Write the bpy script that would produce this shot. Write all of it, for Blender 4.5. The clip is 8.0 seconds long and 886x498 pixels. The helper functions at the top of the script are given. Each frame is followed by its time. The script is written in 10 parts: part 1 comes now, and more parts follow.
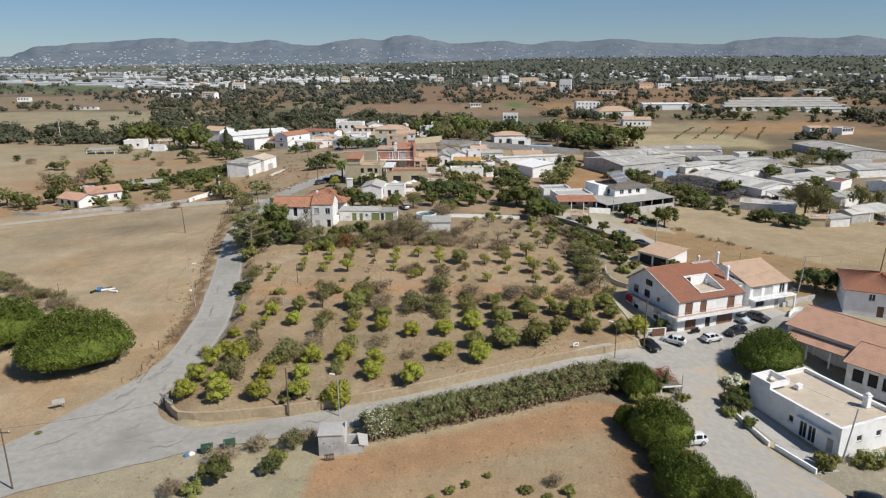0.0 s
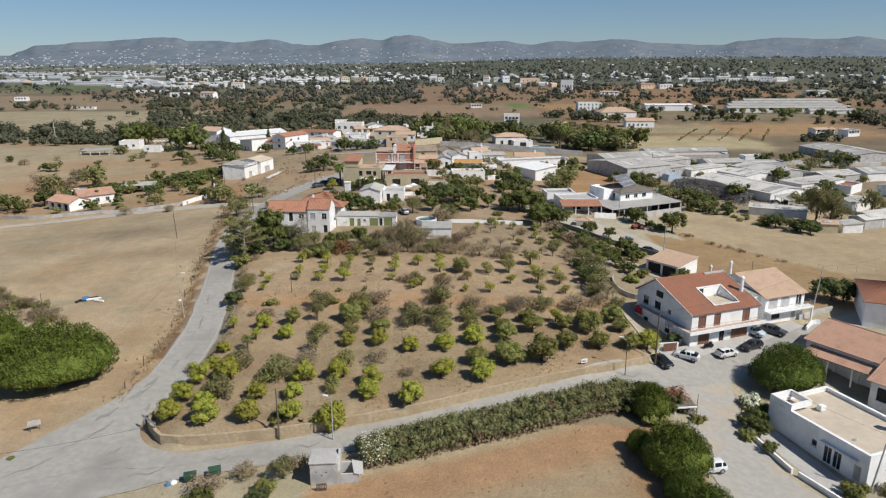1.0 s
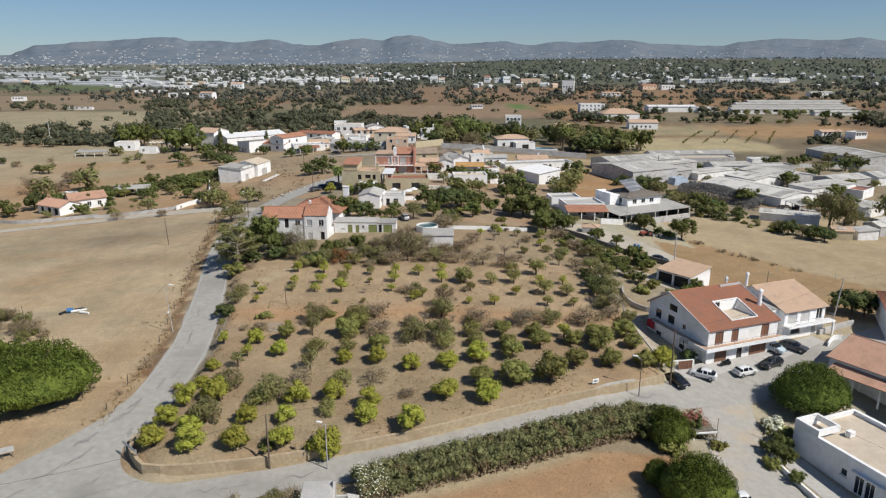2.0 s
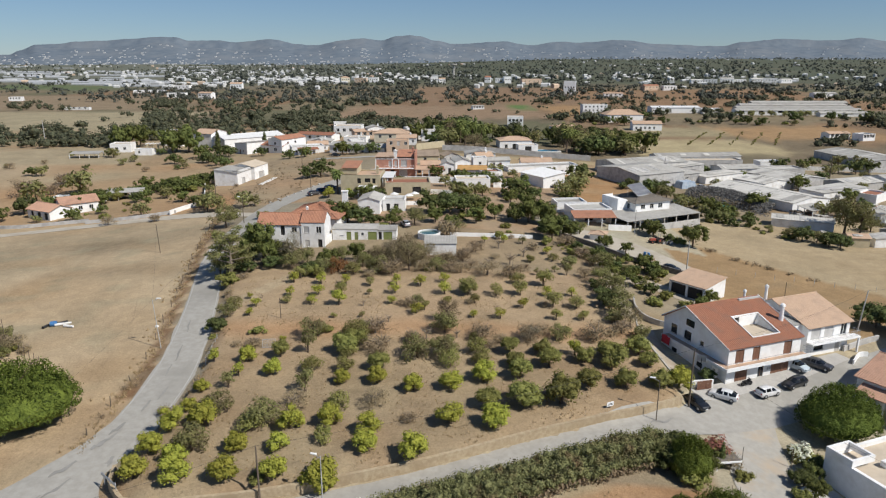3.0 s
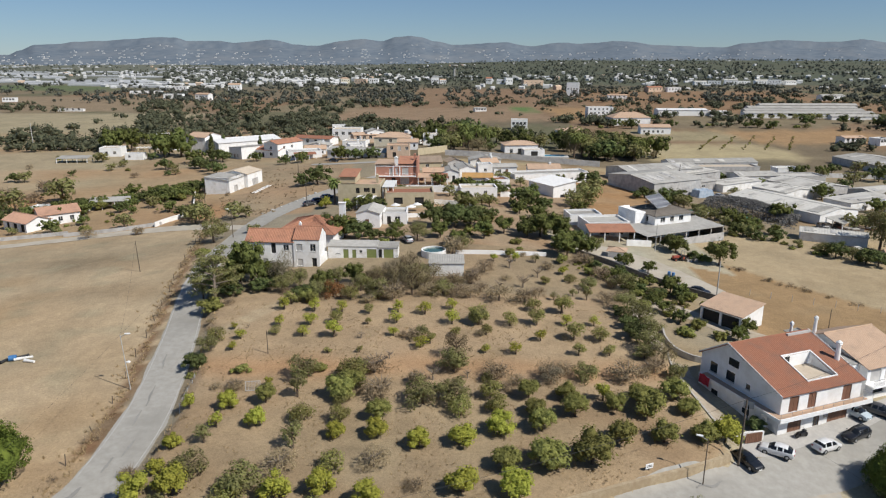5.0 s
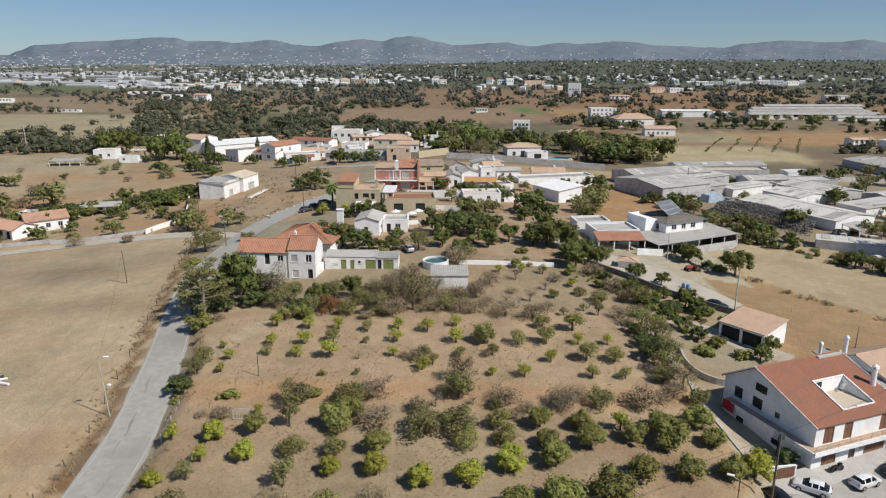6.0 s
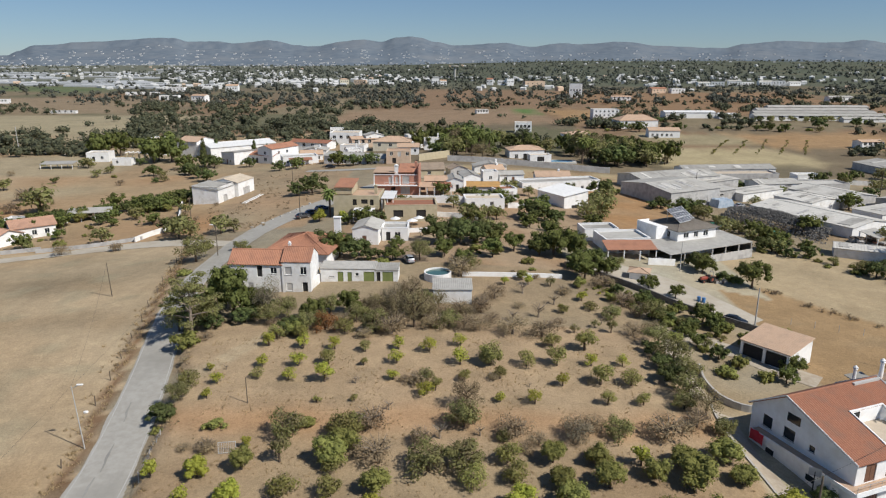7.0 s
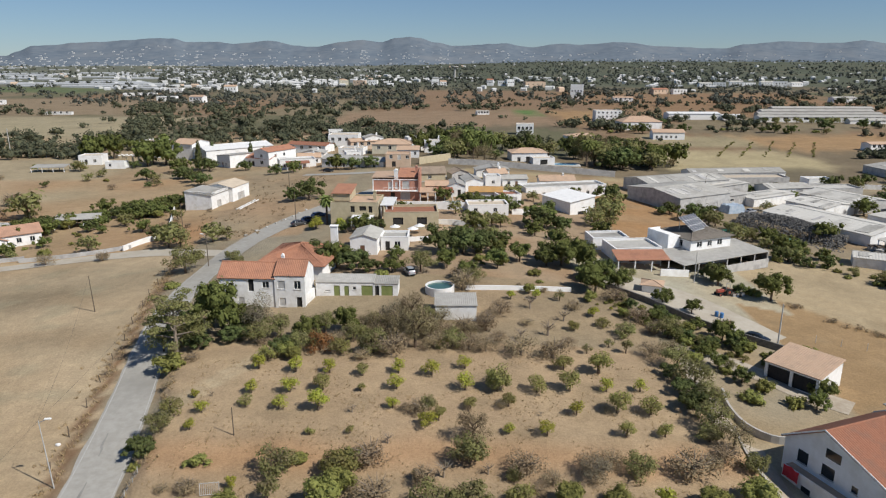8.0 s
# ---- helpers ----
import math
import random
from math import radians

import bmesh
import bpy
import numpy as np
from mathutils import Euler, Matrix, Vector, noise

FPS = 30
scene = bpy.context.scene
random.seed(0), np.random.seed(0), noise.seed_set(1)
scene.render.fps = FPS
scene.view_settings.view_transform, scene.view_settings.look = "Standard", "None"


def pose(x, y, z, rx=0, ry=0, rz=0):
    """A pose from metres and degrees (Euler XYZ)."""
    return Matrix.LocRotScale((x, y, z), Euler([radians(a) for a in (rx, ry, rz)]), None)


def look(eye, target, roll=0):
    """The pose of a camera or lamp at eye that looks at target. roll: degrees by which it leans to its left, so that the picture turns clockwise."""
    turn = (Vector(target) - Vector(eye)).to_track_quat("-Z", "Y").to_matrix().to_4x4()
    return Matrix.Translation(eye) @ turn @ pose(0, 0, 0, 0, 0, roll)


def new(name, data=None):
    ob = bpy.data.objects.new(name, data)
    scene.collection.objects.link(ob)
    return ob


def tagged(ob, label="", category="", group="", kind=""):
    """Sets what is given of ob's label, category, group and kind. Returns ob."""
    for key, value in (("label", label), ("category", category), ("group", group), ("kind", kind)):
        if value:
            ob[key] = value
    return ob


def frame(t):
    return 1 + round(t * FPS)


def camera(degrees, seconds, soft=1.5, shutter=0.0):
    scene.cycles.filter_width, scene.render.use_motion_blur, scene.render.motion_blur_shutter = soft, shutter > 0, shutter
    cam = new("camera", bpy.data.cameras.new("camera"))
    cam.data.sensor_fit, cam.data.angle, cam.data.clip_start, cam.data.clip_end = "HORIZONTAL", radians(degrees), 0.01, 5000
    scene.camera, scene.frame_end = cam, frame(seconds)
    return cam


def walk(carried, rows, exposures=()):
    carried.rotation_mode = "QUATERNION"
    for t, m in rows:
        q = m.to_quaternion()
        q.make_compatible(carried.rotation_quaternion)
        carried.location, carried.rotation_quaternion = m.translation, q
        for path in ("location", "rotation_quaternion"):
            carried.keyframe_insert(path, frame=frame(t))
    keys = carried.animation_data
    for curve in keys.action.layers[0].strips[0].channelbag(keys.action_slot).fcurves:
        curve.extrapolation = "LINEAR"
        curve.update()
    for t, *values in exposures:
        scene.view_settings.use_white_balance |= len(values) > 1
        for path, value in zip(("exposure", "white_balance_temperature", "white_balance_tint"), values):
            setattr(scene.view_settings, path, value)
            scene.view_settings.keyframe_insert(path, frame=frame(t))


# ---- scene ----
cam = camera(66.0, 8.0, soft=1.2)
PATH = [
    (0, (2.313, -0.647, 43.76), (2.304, 1.278, 43.214), -0.3),
    (0.5, (2.258, 2.088, 43.75), (2.249, 4.013, 43.204), -0.22),
    (1, (2.164, 4.947, 43.745), (2.155, 6.872, 43.199), -0.17),
    (1.5, (1.99, 7.869, 43.755), (1.981, 9.794, 43.21), -0.11),
    (3, (1.252, 16.823, 43.85), (1.243, 18.748, 43.305), 0.0),
    (3.5, (0.89, 19.898, 43.905), (0.881, 21.823, 43.36), 0.03),
    (4, (0.549, 23.037, 43.925), (0.541, 24.962, 43.381), 0.06),
    (4.5, (0.269, 26.259, 43.945), (0.261, 28.184, 43.402), 0.08),
    (6, (-0.453, 36.345, 44.034), (-0.462, 38.27, 43.492), 0.1),
    (6.5, (-0.724, 39.797, 44.079), (-0.733, 41.722, 43.538), 0.1),
    (7, (-0.975, 43.213, 44.11), (-0.983, 45.138, 43.569), 0.1),
    (7.5, (-1.214, 46.686, 44.15), (-1.222, 48.611, 43.61), 0.1),
    (8, (-1.483, 50.222, 44.186), (-1.49, 52.148, 43.646), 0.1),
]
walk(cam, [(t, look(eye, target, roll)) for t, eye, target, roll in PATH], exposures=((0, 0.0, 6500, 10), (8, 0.0, 6500, 10)))

# ---- daylight: late-morning sun from behind and to the right ----
SUN_ELEV, SUN_X, SUN_Y = radians(47), 0.86, -0.51
sky_world = bpy.data.worlds.new("daylight")
scene.world = sky_world
sky_world.use_nodes = True
wn = sky_world.node_tree
sky = wn.nodes.new("ShaderNodeTexSky")
sky.sky_type = "NISHITA"
sky.sun_disc = False
sky.sun_elevation = SUN_ELEV
sky.sun_rotation = math.atan2(SUN_X, SUN_Y)
sky.altitude = 1500
sky.air_density = 1.0
sky.dust_density = 0.0
sky.ozone_density = 3.0
wn.nodes["Background"].inputs["Strength"].default_value = 0.096
tint = wn.nodes.new("ShaderNodeMix")
tint.data_type, tint.blend_type = "RGBA", "MULTIPLY"
tint.inputs["Factor"].default_value = 1.0
soft_sky = wn.nodes.new("ShaderNodeGamma")
soft_sky.inputs["Gamma"].default_value = 0.75
wn.links.new(sky.outputs[0], soft_sky.inputs["Color"])
wn.links.new(soft_sky.outputs[0], [i for i in tint.inputs if i.name == "A" and i.type == "RGBA"][0])
[i for i in tint.inputs if i.name == "B" and i.type == "RGBA"][0].default_value = (0.766, 0.96, 1.19, 1)
wn.links.new([o for o in tint.outputs if o.type == "RGBA"][0], wn.nodes["Background"].inputs[0])
sun_data = bpy.data.lights.new("sun", "SUN")
sun_data.energy, sun_data.angle, sun_data.color = 4.8, radians(0.53), (1.0, 0.955, 0.88)
sun = new("sun", sun_data)
sun.matrix_world = look((SUN_X * 100, SUN_Y * 100, 100 * math.tan(SUN_ELEV)), (0, 0, 0))


# ---- materials ----
def ramp_mix(nt, fac, a, b):
    n = nt.nodes.new("ShaderNodeMix")
    n.data_type = "RGBA"
    nt.links.new(fac, n.inputs["Factor"])
    for key, v in (("A", a), ("B", b)):
        s = [i for i in n.inputs if i.name == key and i.type == "RGBA"][0]
        if hasattr(v, "is_linked"):
            nt.links.new(v, s)
        else:
            s.default_value = (*v, 1)
    return [o for o in n.outputs if o.type == "RGBA"][0]


def noise_fac(nt, vec, scale, detail=4.0, low=0.35, high=0.65, rough=0.6):
    n = nt.nodes.new("ShaderNodeTexNoise")
    n.inputs["Scale"].default_value, n.inputs["Detail"].default_value, n.inputs["Roughness"].default_value = scale, detail, rough
    nt.links.new(vec, n.inputs["Vector"])
    r = nt.nodes.new("ShaderNodeMapRange")
    r.inputs["From Min"].default_value, r.inputs["From Max"].default_value = low, high
    nt.links.new(n.outputs["Fac"], r.inputs["Value"])
    return r.outputs[0]


def surface(name, base, worn, grain=6.0, blotch=0.4, rough=0.85, bump=0.3, bump_scale=20.0, metal=0.0, vary=0.12, dirt=None, coat=0.0, spec=0.3):
    """A worn surface: fine grain and wide blotches between two colours, and a little change from object to object."""
    m = bpy.data.materials.new(name)
    m.use_nodes = True
    nt = m.node_tree
    b = nt.nodes["Principled BSDF"]
    geo = nt.nodes.new("ShaderNodeNewGeometry")
    pos = geo.outputs["Position"]
    col = ramp_mix(nt, noise_fac(nt, pos, grain), base, worn)
    if dirt:
        col = ramp_mix(nt, noise_fac(nt, pos, blotch, 5, 0.48, 0.72), col, dirt)
    else:
        mid = tuple(0.5 * (p + q) * 0.82 for p, q in zip(base, worn))
        col = ramp_mix(nt, noise_fac(nt, pos, blotch, 5, 0.45, 0.8), col, mid)
    if vary:
        info = nt.nodes.new("ShaderNodeObjectInfo")
        hsv = nt.nodes.new("ShaderNodeHueSaturation")
        mr = nt.nodes.new("ShaderNodeMapRange")
        mr.inputs["To Min"].default_value, mr.inputs["To Max"].default_value = 1 - vary, 1 + vary
        nt.links.new(info.outputs["Random"], mr.inputs["Value"])
        nt.links.new(mr.outputs[0], hsv.inputs["Value"])
        nt.links.new(col, hsv.inputs["Color"])
        col = hsv.outputs[0]
    nt.links.new(col, b.inputs["Base Color"])
    b.inputs["Roughness"].default_value, b.inputs["Metallic"].default_value = rough, metal
    b.inputs["Specular IOR Level"].default_value = spec
    b.inputs["Coat Weight"].default_value = coat
    if bump:
        bn = nt.nodes.new("ShaderNodeBump")
        bn.inputs["Strength"].default_value, bn.inputs["Distance"].default_value = bump, 0.05
        nt.links.new(noise_fac(nt, pos, bump_scale, 3, 0.2, 0.8), bn.inputs["Height"])
        nt.links.new(bn.outputs[0], b.inputs["Normal"])
    return m


def leafage(name, light, dark, vary=0.2, dry=None, through_light=0.25, clump=4.5):
    """Leaves: colour varies leaf by leaf and tree by tree; some light comes through."""
    light, dark = tuple(1.28 * c for c in light), tuple(1.6 * c for c in dark)
    m = bpy.data.materials.new(name)
    m.use_nodes = True
    nt = m.node_tree
    b = nt.nodes["Principled BSDF"]
    geo = nt.nodes.new("ShaderNodeNewGeometry")
    spray = noise_fac(nt, geo.outputs["Position"], clump, 3, 0.36, 0.64, 0.7)
    both = nt.nodes.new("ShaderNodeMix")
    both.inputs["Factor"].default_value = 0.5
    nt.links.new(geo.outputs["Random Per Island"], both.inputs["A"])
    nt.links.new(spray, both.inputs["B"])
    col = ramp_mix(nt, both.outputs["Result"], dark, light)
    if dry:
        col = ramp_mix(nt, noise_fac(nt, geo.outputs["Position"], 0.5, 3, 0.5, 0.75), col, dry)
    info = nt.nodes.new("ShaderNodeObjectInfo")
    hsv = nt.nodes.new("ShaderNodeHueSaturation")
    for key, lo, hi in (("Value", 1 - vary, 1 + vary), ("Hue", 0.5 - vary * 0.07, 0.5 + vary * 0.07)):
        mr = nt.nodes.new("ShaderNodeMapRange")
        mr.inputs["To Min"].default_value, mr.inputs["To Max"].default_value = lo, hi
        nt.links.new(info.outputs["Random"], mr.inputs["Value"])
        nt.links.new(mr.outputs[0], hsv.inputs[key])
    nt.links.new(col, hsv.inputs["Color"])
    nt.links.new(hsv.outputs[0], b.inputs["Base Color"])
    b.inputs["Roughness"].default_value = 0.75
    b.inputs["Specular IOR Level"].default_value = 0.06
    bn = nt.nodes.new("ShaderNodeBump")
    bn.inputs["Strength"].default_value, bn.inputs["Distance"].default_value = 0.5, 0.7 / clump
    nt.links.new(spray, bn.inputs["Height"])
    nt.links.new(bn.outputs[0], b.inputs["Normal"])
    tr = nt.nodes.new("ShaderNodeBsdfTranslucent")
    nt.links.new(hsv.outputs[0], tr.inputs["Color"])
    mx = nt.nodes.new("ShaderNodeMixShader")
    mx.inputs[0].default_value = through_light
    nt.links.new(b.outputs[0], mx.inputs[1])
    nt.links.new(tr.outputs[0], mx.inputs[2])
    nt.links.new(mx.outputs[0], nt.nodes["Material Output"].inputs["Surface"])
    return m


def glass(name, tint=(0.02, 0.025, 0.03), rough=0.08):
    m = bpy.data.materials.new(name)
    m.use_nodes = True
    b = m.node_tree.nodes["Principled BSDF"]
    b.inputs["Base Color"].default_value = (*tint, 1)
    b.inputs["Roughness"].default_value = rough
    b.inputs["Specular IOR Level"].default_value = 0.6
    return m


def sheet_material(name, attribute, rough=0.95, fine=3.0):
    """The ground: soil tints stored per vertex, broken up by clods, stones and dry stalks at several scales."""
    m = bpy.data.materials.new(name)
    m.use_nodes = True
    nt = m.node_tree
    b = nt.nodes["Principled BSDF"]
    at = nt.nodes.new("ShaderNodeAttribute")
    at.attribute_name = attribute
    geo = nt.nodes.new("ShaderNodeNewGeometry")
    pos = geo.outputs["Position"]
    col = at.outputs["Color"]
    for scale, lo, hi, gain in ((0.07, 0.4, 0.75, 0.78), (0.45, 0.42, 0.75, 1.22), (fine, 0.4, 0.7, 0.8), (9.0, 0.45, 0.7, 1.2)):
        f = noise_fac(nt, pos, scale, 5, lo, hi)
        mul = nt.nodes.new("ShaderNodeMix")
        mul.data_type, mul.blend_type = "RGBA", "MULTIPLY"
        nt.links.new(f, mul.inputs["Factor"])
        ca = [i for i in mul.inputs if i.name == "A" and i.type == "RGBA"][0]
        cb = [i for i in mul.inputs if i.name == "B" and i.type == "RGBA"][0]
        nt.links.new(col, ca)
        cb.default_value = (gain, gain, gain * 0.99, 1)
        col = [o for o in mul.outputs if o.type == "RGBA"][0]
    nt.links.new(col, b.inputs["Base Color"])
    b.inputs["Roughness"].default_value = rough
    b.inputs["Specular IOR Level"].default_value = 0.1
    bn = nt.nodes.new("ShaderNodeBump")
    bn.inputs["Strength"].default_value, bn.inputs["Distance"].default_value = 0.6, 0.15
    nt.links.new(noise_fac(nt, pos, 1.6, 6, 0.2, 0.8, 0.7), bn.inputs["Height"])
    nt.links.new(bn.outputs[0], b.inputs["Normal"])
    return m


M = {}
M["soil"] = sheet_material("dry_soil", "soil")
M["asphalt"] = surface("worn_asphalt", (0.32, 0.305, 0.272), (0.375, 0.36, 0.325), 1.2, 0.12, 0.9, 0.06, 30, vary=0, dirt=(0.27, 0.258, 0.23))
M["street"] = surface("dusty_street", (0.33, 0.315, 0.28), (0.385, 0.365, 0.325), 1.2, 0.22, 0.92, 0.06, 30, vary=0, dirt=(0.43, 0.345, 0.25))
M["patch"] = surface("asphalt_patch", (0.255, 0.247, 0.23), (0.295, 0.285, 0.265), 3, 0.5, 0.9, 0.2, 30, vary=0.1)
M["dust"] = surface("pale_dust", (0.42, 0.375, 0.305), (0.46, 0.42, 0.35), 1.5, 0.2, 0.95, 0.2, 14, vary=0, dirt=(0.36, 0.31, 0.24))
M["concrete"] = surface("concrete", (0.40, 0.385, 0.36), (0.47, 0.45, 0.42), 3, 0.5, 0.9, 0.2, vary=0.05)
M["white"] = surface("white_plaster", (0.86, 0.86, 0.855), (0.80, 0.80, 0.79), 1.6, 0.5, 0.85, 0.15, 12, vary=0.04, dirt=(0.71, 0.695, 0.665))
M["offwhite"] = surface("weathered_plaster", (0.83, 0.83, 0.82), (0.75, 0.745, 0.73), 1.2, 0.7, 0.9, 0.2, 12, vary=0.05, dirt=(0.62, 0.60, 0.56))
# white walls dulled, with distance haze mixed into the colour
M["town_wall"] = surface("haze_dulled_render", (0.60, 0.60, 0.59), (0.54, 0.54, 0.53), 0.3, 0.05, 0.9, 0, vary=0)
M["greywall"] = surface("grey_render", (0.50, 0.49, 0.47), (0.42, 0.41, 0.40), 1.0, 0.5, 0.9, 0.2, 12, vary=0.1, dirt=(0.33, 0.32, 0.31))
M["tan"] = surface("tan_plaster", (0.52, 0.45, 0.31), (0.47, 0.40, 0.27), 1.4, 0.5, 0.85, 0.15, vary=0.06)
M["pink"] = surface("salmon_plaster", (0.50, 0.25, 0.18), (0.45, 0.225, 0.16), 1.4, 0.5, 0.85, 0.15, vary=0.04)
M["peach"] = surface("peach_plaster", (0.62, 0.47, 0.35), (0.56, 0.42, 0.31), 1.4, 0.5, 0.85, 0.15, vary=0.08)
M["tile"] = surface("terracotta_tile", (0.37, 0.172, 0.103), (0.44, 0.222, 0.142), 5, 0.6, 0.85, 0.3, 9, vary=0.08, dirt=(0.30, 0.15, 0.10))
M["tile_dark"] = surface("aged_terracotta", (0.27, 0.115, 0.07), (0.34, 0.155, 0.095), 5, 0.6, 0.85, 0.3, 9, vary=0.05, dirt=(0.24, 0.13, 0.09))
M["tile_pale"] = surface("sun_bleached_tile", (0.47, 0.32, 0.22), (0.53, 0.38, 0.27), 5, 0.6, 0.85, 0.3, 9, vary=0.06, dirt=(0.40, 0.29, 0.21))
M["fibre"] = surface("fibre_cement", (0.35, 0.34, 0.31), (0.42, 0.405, 0.375), 1.3, 0.18, 0.9, 0.3, 8, vary=0.14, dirt=(0.27, 0.255, 0.23))
M["slate"] = surface("dark_brown_tile", (0.17, 0.15, 0.125), (0.215, 0.19, 0.16), 5, 0.5, 0.9, 0.3, 9, vary=0.05, dirt=(0.14, 0.12, 0.10))
M["fibre_pale"] = surface("pale_fibre_cement", (0.50, 0.485, 0.445), (0.58, 0.56, 0.515), 1.3, 0.18, 0.9, 0.3, 8, vary=0.10, dirt=(0.40, 0.38, 0.34))
M["cream"] = surface("cream_plaster", (0.74, 0.68, 0.54), (0.68, 0.62, 0.48), 1.4, 0.5, 0.85, 0.15, vary=0.05)
M["roof_brown"] = surface("weathered_brown_tile", (0.30, 0.235, 0.175), (0.36, 0.285, 0.215), 5, 0.5, 0.9, 0.3, 9, vary=0.08, dirt=(0.24, 0.185, 0.14))
M["tile_pink"] = surface("faded_salmon_tile", (0.43, 0.25, 0.17), (0.50, 0.305, 0.215), 5, 0.6, 0.85, 0.3, 9, vary=0.05, dirt=(0.36, 0.22, 0.155))
M["ochre_tile"] = surface("ochre_tile", (0.46, 0.26, 0.09), (0.50, 0.30, 0.12), 5, 0.6, 0.85, 0.3, 9, vary=0.05, dirt=(0.36, 0.23, 0.10))
M["path"] = surface("worn_earthy_concrete", (0.37, 0.315, 0.245), (0.44, 0.385, 0.31), 2.0, 0.4, 0.92, 0.15, vary=0.03, dirt=(0.31, 0.25, 0.185))
M["screed"] = surface("roof_screed", (0.50, 0.42, 0.32), (0.55, 0.47, 0.37), 1.2, 0.35, 0.9, 0.15, vary=0.05)
M["stone"] = surface("tan_stone_wall", (0.39, 0.30, 0.19), (0.50, 0.405, 0.275), 2.2, 0.35, 0.92, 0.6, 4, vary=0.1, dirt=(0.36, 0.275, 0.175))
M["rubble"] = surface("grey_rubble", (0.125, 0.12, 0.113), (0.20, 0.193, 0.18), 2, 0.6, 0.9, 0.4, vary=0.1)
M["wood"] = surface("dark_wood", (0.17, 0.085, 0.055), (0.22, 0.115, 0.075), 6, 1, 0.6, 0.2, vary=0.1)
M["green_paint"] = surface("olive_green_paint", (0.20, 0.24, 0.08), (0.24, 0.27, 0.10), 3, 1, 0.6, 0.1, vary=0.08)
M["pole_wood"] = surface("weathered_pole", (0.11, 0.085, 0.065), (0.16, 0.13, 0.10), 6, 1, 0.9, 0.3, vary=0.1)
M["pole_grey"] = surface("grey_pole", (0.42, 0.41, 0.39), (0.48, 0.47, 0.45), 4, 1, 0.8, 0.1, vary=0.08)
M["steel"] = surface("galvanised_steel", (0.45, 0.46, 0.47), (0.52, 0.53, 0.54), 5, 1, 0.45, 0.05, metal=0.7, vary=0.05)
M["black"] = surface("black_plastic", (0.025, 0.025, 0.027), (0.035, 0.035, 0.036), 5, 1, 0.6, 0.05, vary=0.05)
M["rubber"] = surface("tyre_rubber", (0.02, 0.02, 0.02), (0.03, 0.03, 0.03), 8, 2, 0.85, 0.1, vary=0.05)
M["bark"] = surface("bark", (0.12, 0.085, 0.06), (0.17, 0.13, 0.095), 6, 2, 0.95, 0.6, 14, vary=0.15)
M["dead"] = surface("dry_twigs", (0.22, 0.18, 0.14), (0.28, 0.23, 0.18), 6, 2, 0.95, 0.3, 14, vary=0.15)
# near-black that stands in for the shade inside openings and bays
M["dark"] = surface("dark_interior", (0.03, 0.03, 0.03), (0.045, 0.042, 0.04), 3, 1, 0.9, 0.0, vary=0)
M["glass"] = glass("window_glass")
M["carglass"] = glass("car_glass", (0.012, 0.014, 0.016), 0.05)
M["solar"] = surface("solar_cells", (0.10, 0.105, 0.12), (0.13, 0.135, 0.15), 3, 1, 0.25, 0.0, vary=0.03, spec=0.6)
M["water"] = glass("pool_water", (0.055, 0.125, 0.11), 0.06)
M["blue"] = surface("blue_plastic", (0.05, 0.16, 0.36), (0.08, 0.22, 0.45), 3, 1, 0.5, 0.1)
M["green_net"] = surface("green_netting", (0.04, 0.15, 0.10), (0.06, 0.20, 0.13), 3, 1, 0.8, 0.1)
M["red_cloth"] = surface("red_cloth", (0.45, 0.03, 0.05), (0.5, 0.05, 0.07), 3, 1, 0.8, 0.1)
M["bin_green"] = surface("dark_green_bin", (0.03, 0.075, 0.045), (0.045, 0.095, 0.06), 3, 1, 0.5, 0.05)
M["canvas"] = surface("white_canvas", (0.75, 0.75, 0.74), (0.68, 0.68, 0.67), 3, 1, 0.8, 0.05)
M["plastic_sheet"] = surface("greenhouse_sheeting", (0.46, 0.47, 0.475), (0.34, 0.35, 0.355), 0.5, 0.05, 0.6, 0.0, vary=0.1)
M["citrus"] = leafage("citrus_leaves", (0.37, 0.36, 0.065), (0.165, 0.18, 0.036), 0.2)
M["citrus_dark"] = leafage("dark_citrus_leaves", (0.25, 0.245, 0.075), (0.108, 0.112, 0.036), 0.2)
M["citrus_dull"] = leafage("dull_citrus_leaves", (0.285, 0.27, 0.09), (0.135, 0.135, 0.05), 0.2, dry=(0.26, 0.215, 0.115), through_light=0.35)
M["grey_leaf"] = leafage("grey_twigs_and_leaves", (0.235, 0.205, 0.135), (0.11, 0.097, 0.066), 0.12, through_light=0.1)
M["almond_leaf"] = leafage("drying_almond_leaves", (0.25, 0.205, 0.115), (0.125, 0.105, 0.06), 0.15, dry=(0.23, 0.17, 0.11), through_light=0.3)
M["olive"] = leafage("grey_green_leaves", (0.255, 0.25, 0.10), (0.12, 0.122, 0.05), 0.15, dry=(0.27, 0.215, 0.13), through_light=0.35)
M["dry_leaf"] = leafage("withered_leaves", (0.31, 0.24, 0.15), (0.17, 0.135, 0.085), 0.15, through_light=0.25)
M["russet"] = leafage("russet_leaves", (0.22, 0.09, 0.04), (0.12, 0.06, 0.03), 0.15)
M["pine"] = leafage("pine_needles", (0.135, 0.165, 0.032), (0.026, 0.038, 0.009), 0.08, through_light=0.1, clump=0.9)
M["pine_dark"] = leafage("dark_pine_needles", (0.12, 0.155, 0.032), (0.028, 0.042, 0.010), 0.08, through_light=0.1, clump=1.0)
M["tree_dark"] = leafage("evergreen_leaves", (0.13, 0.15, 0.055), (0.045, 0.055, 0.022), 0.25, clump=3.0)
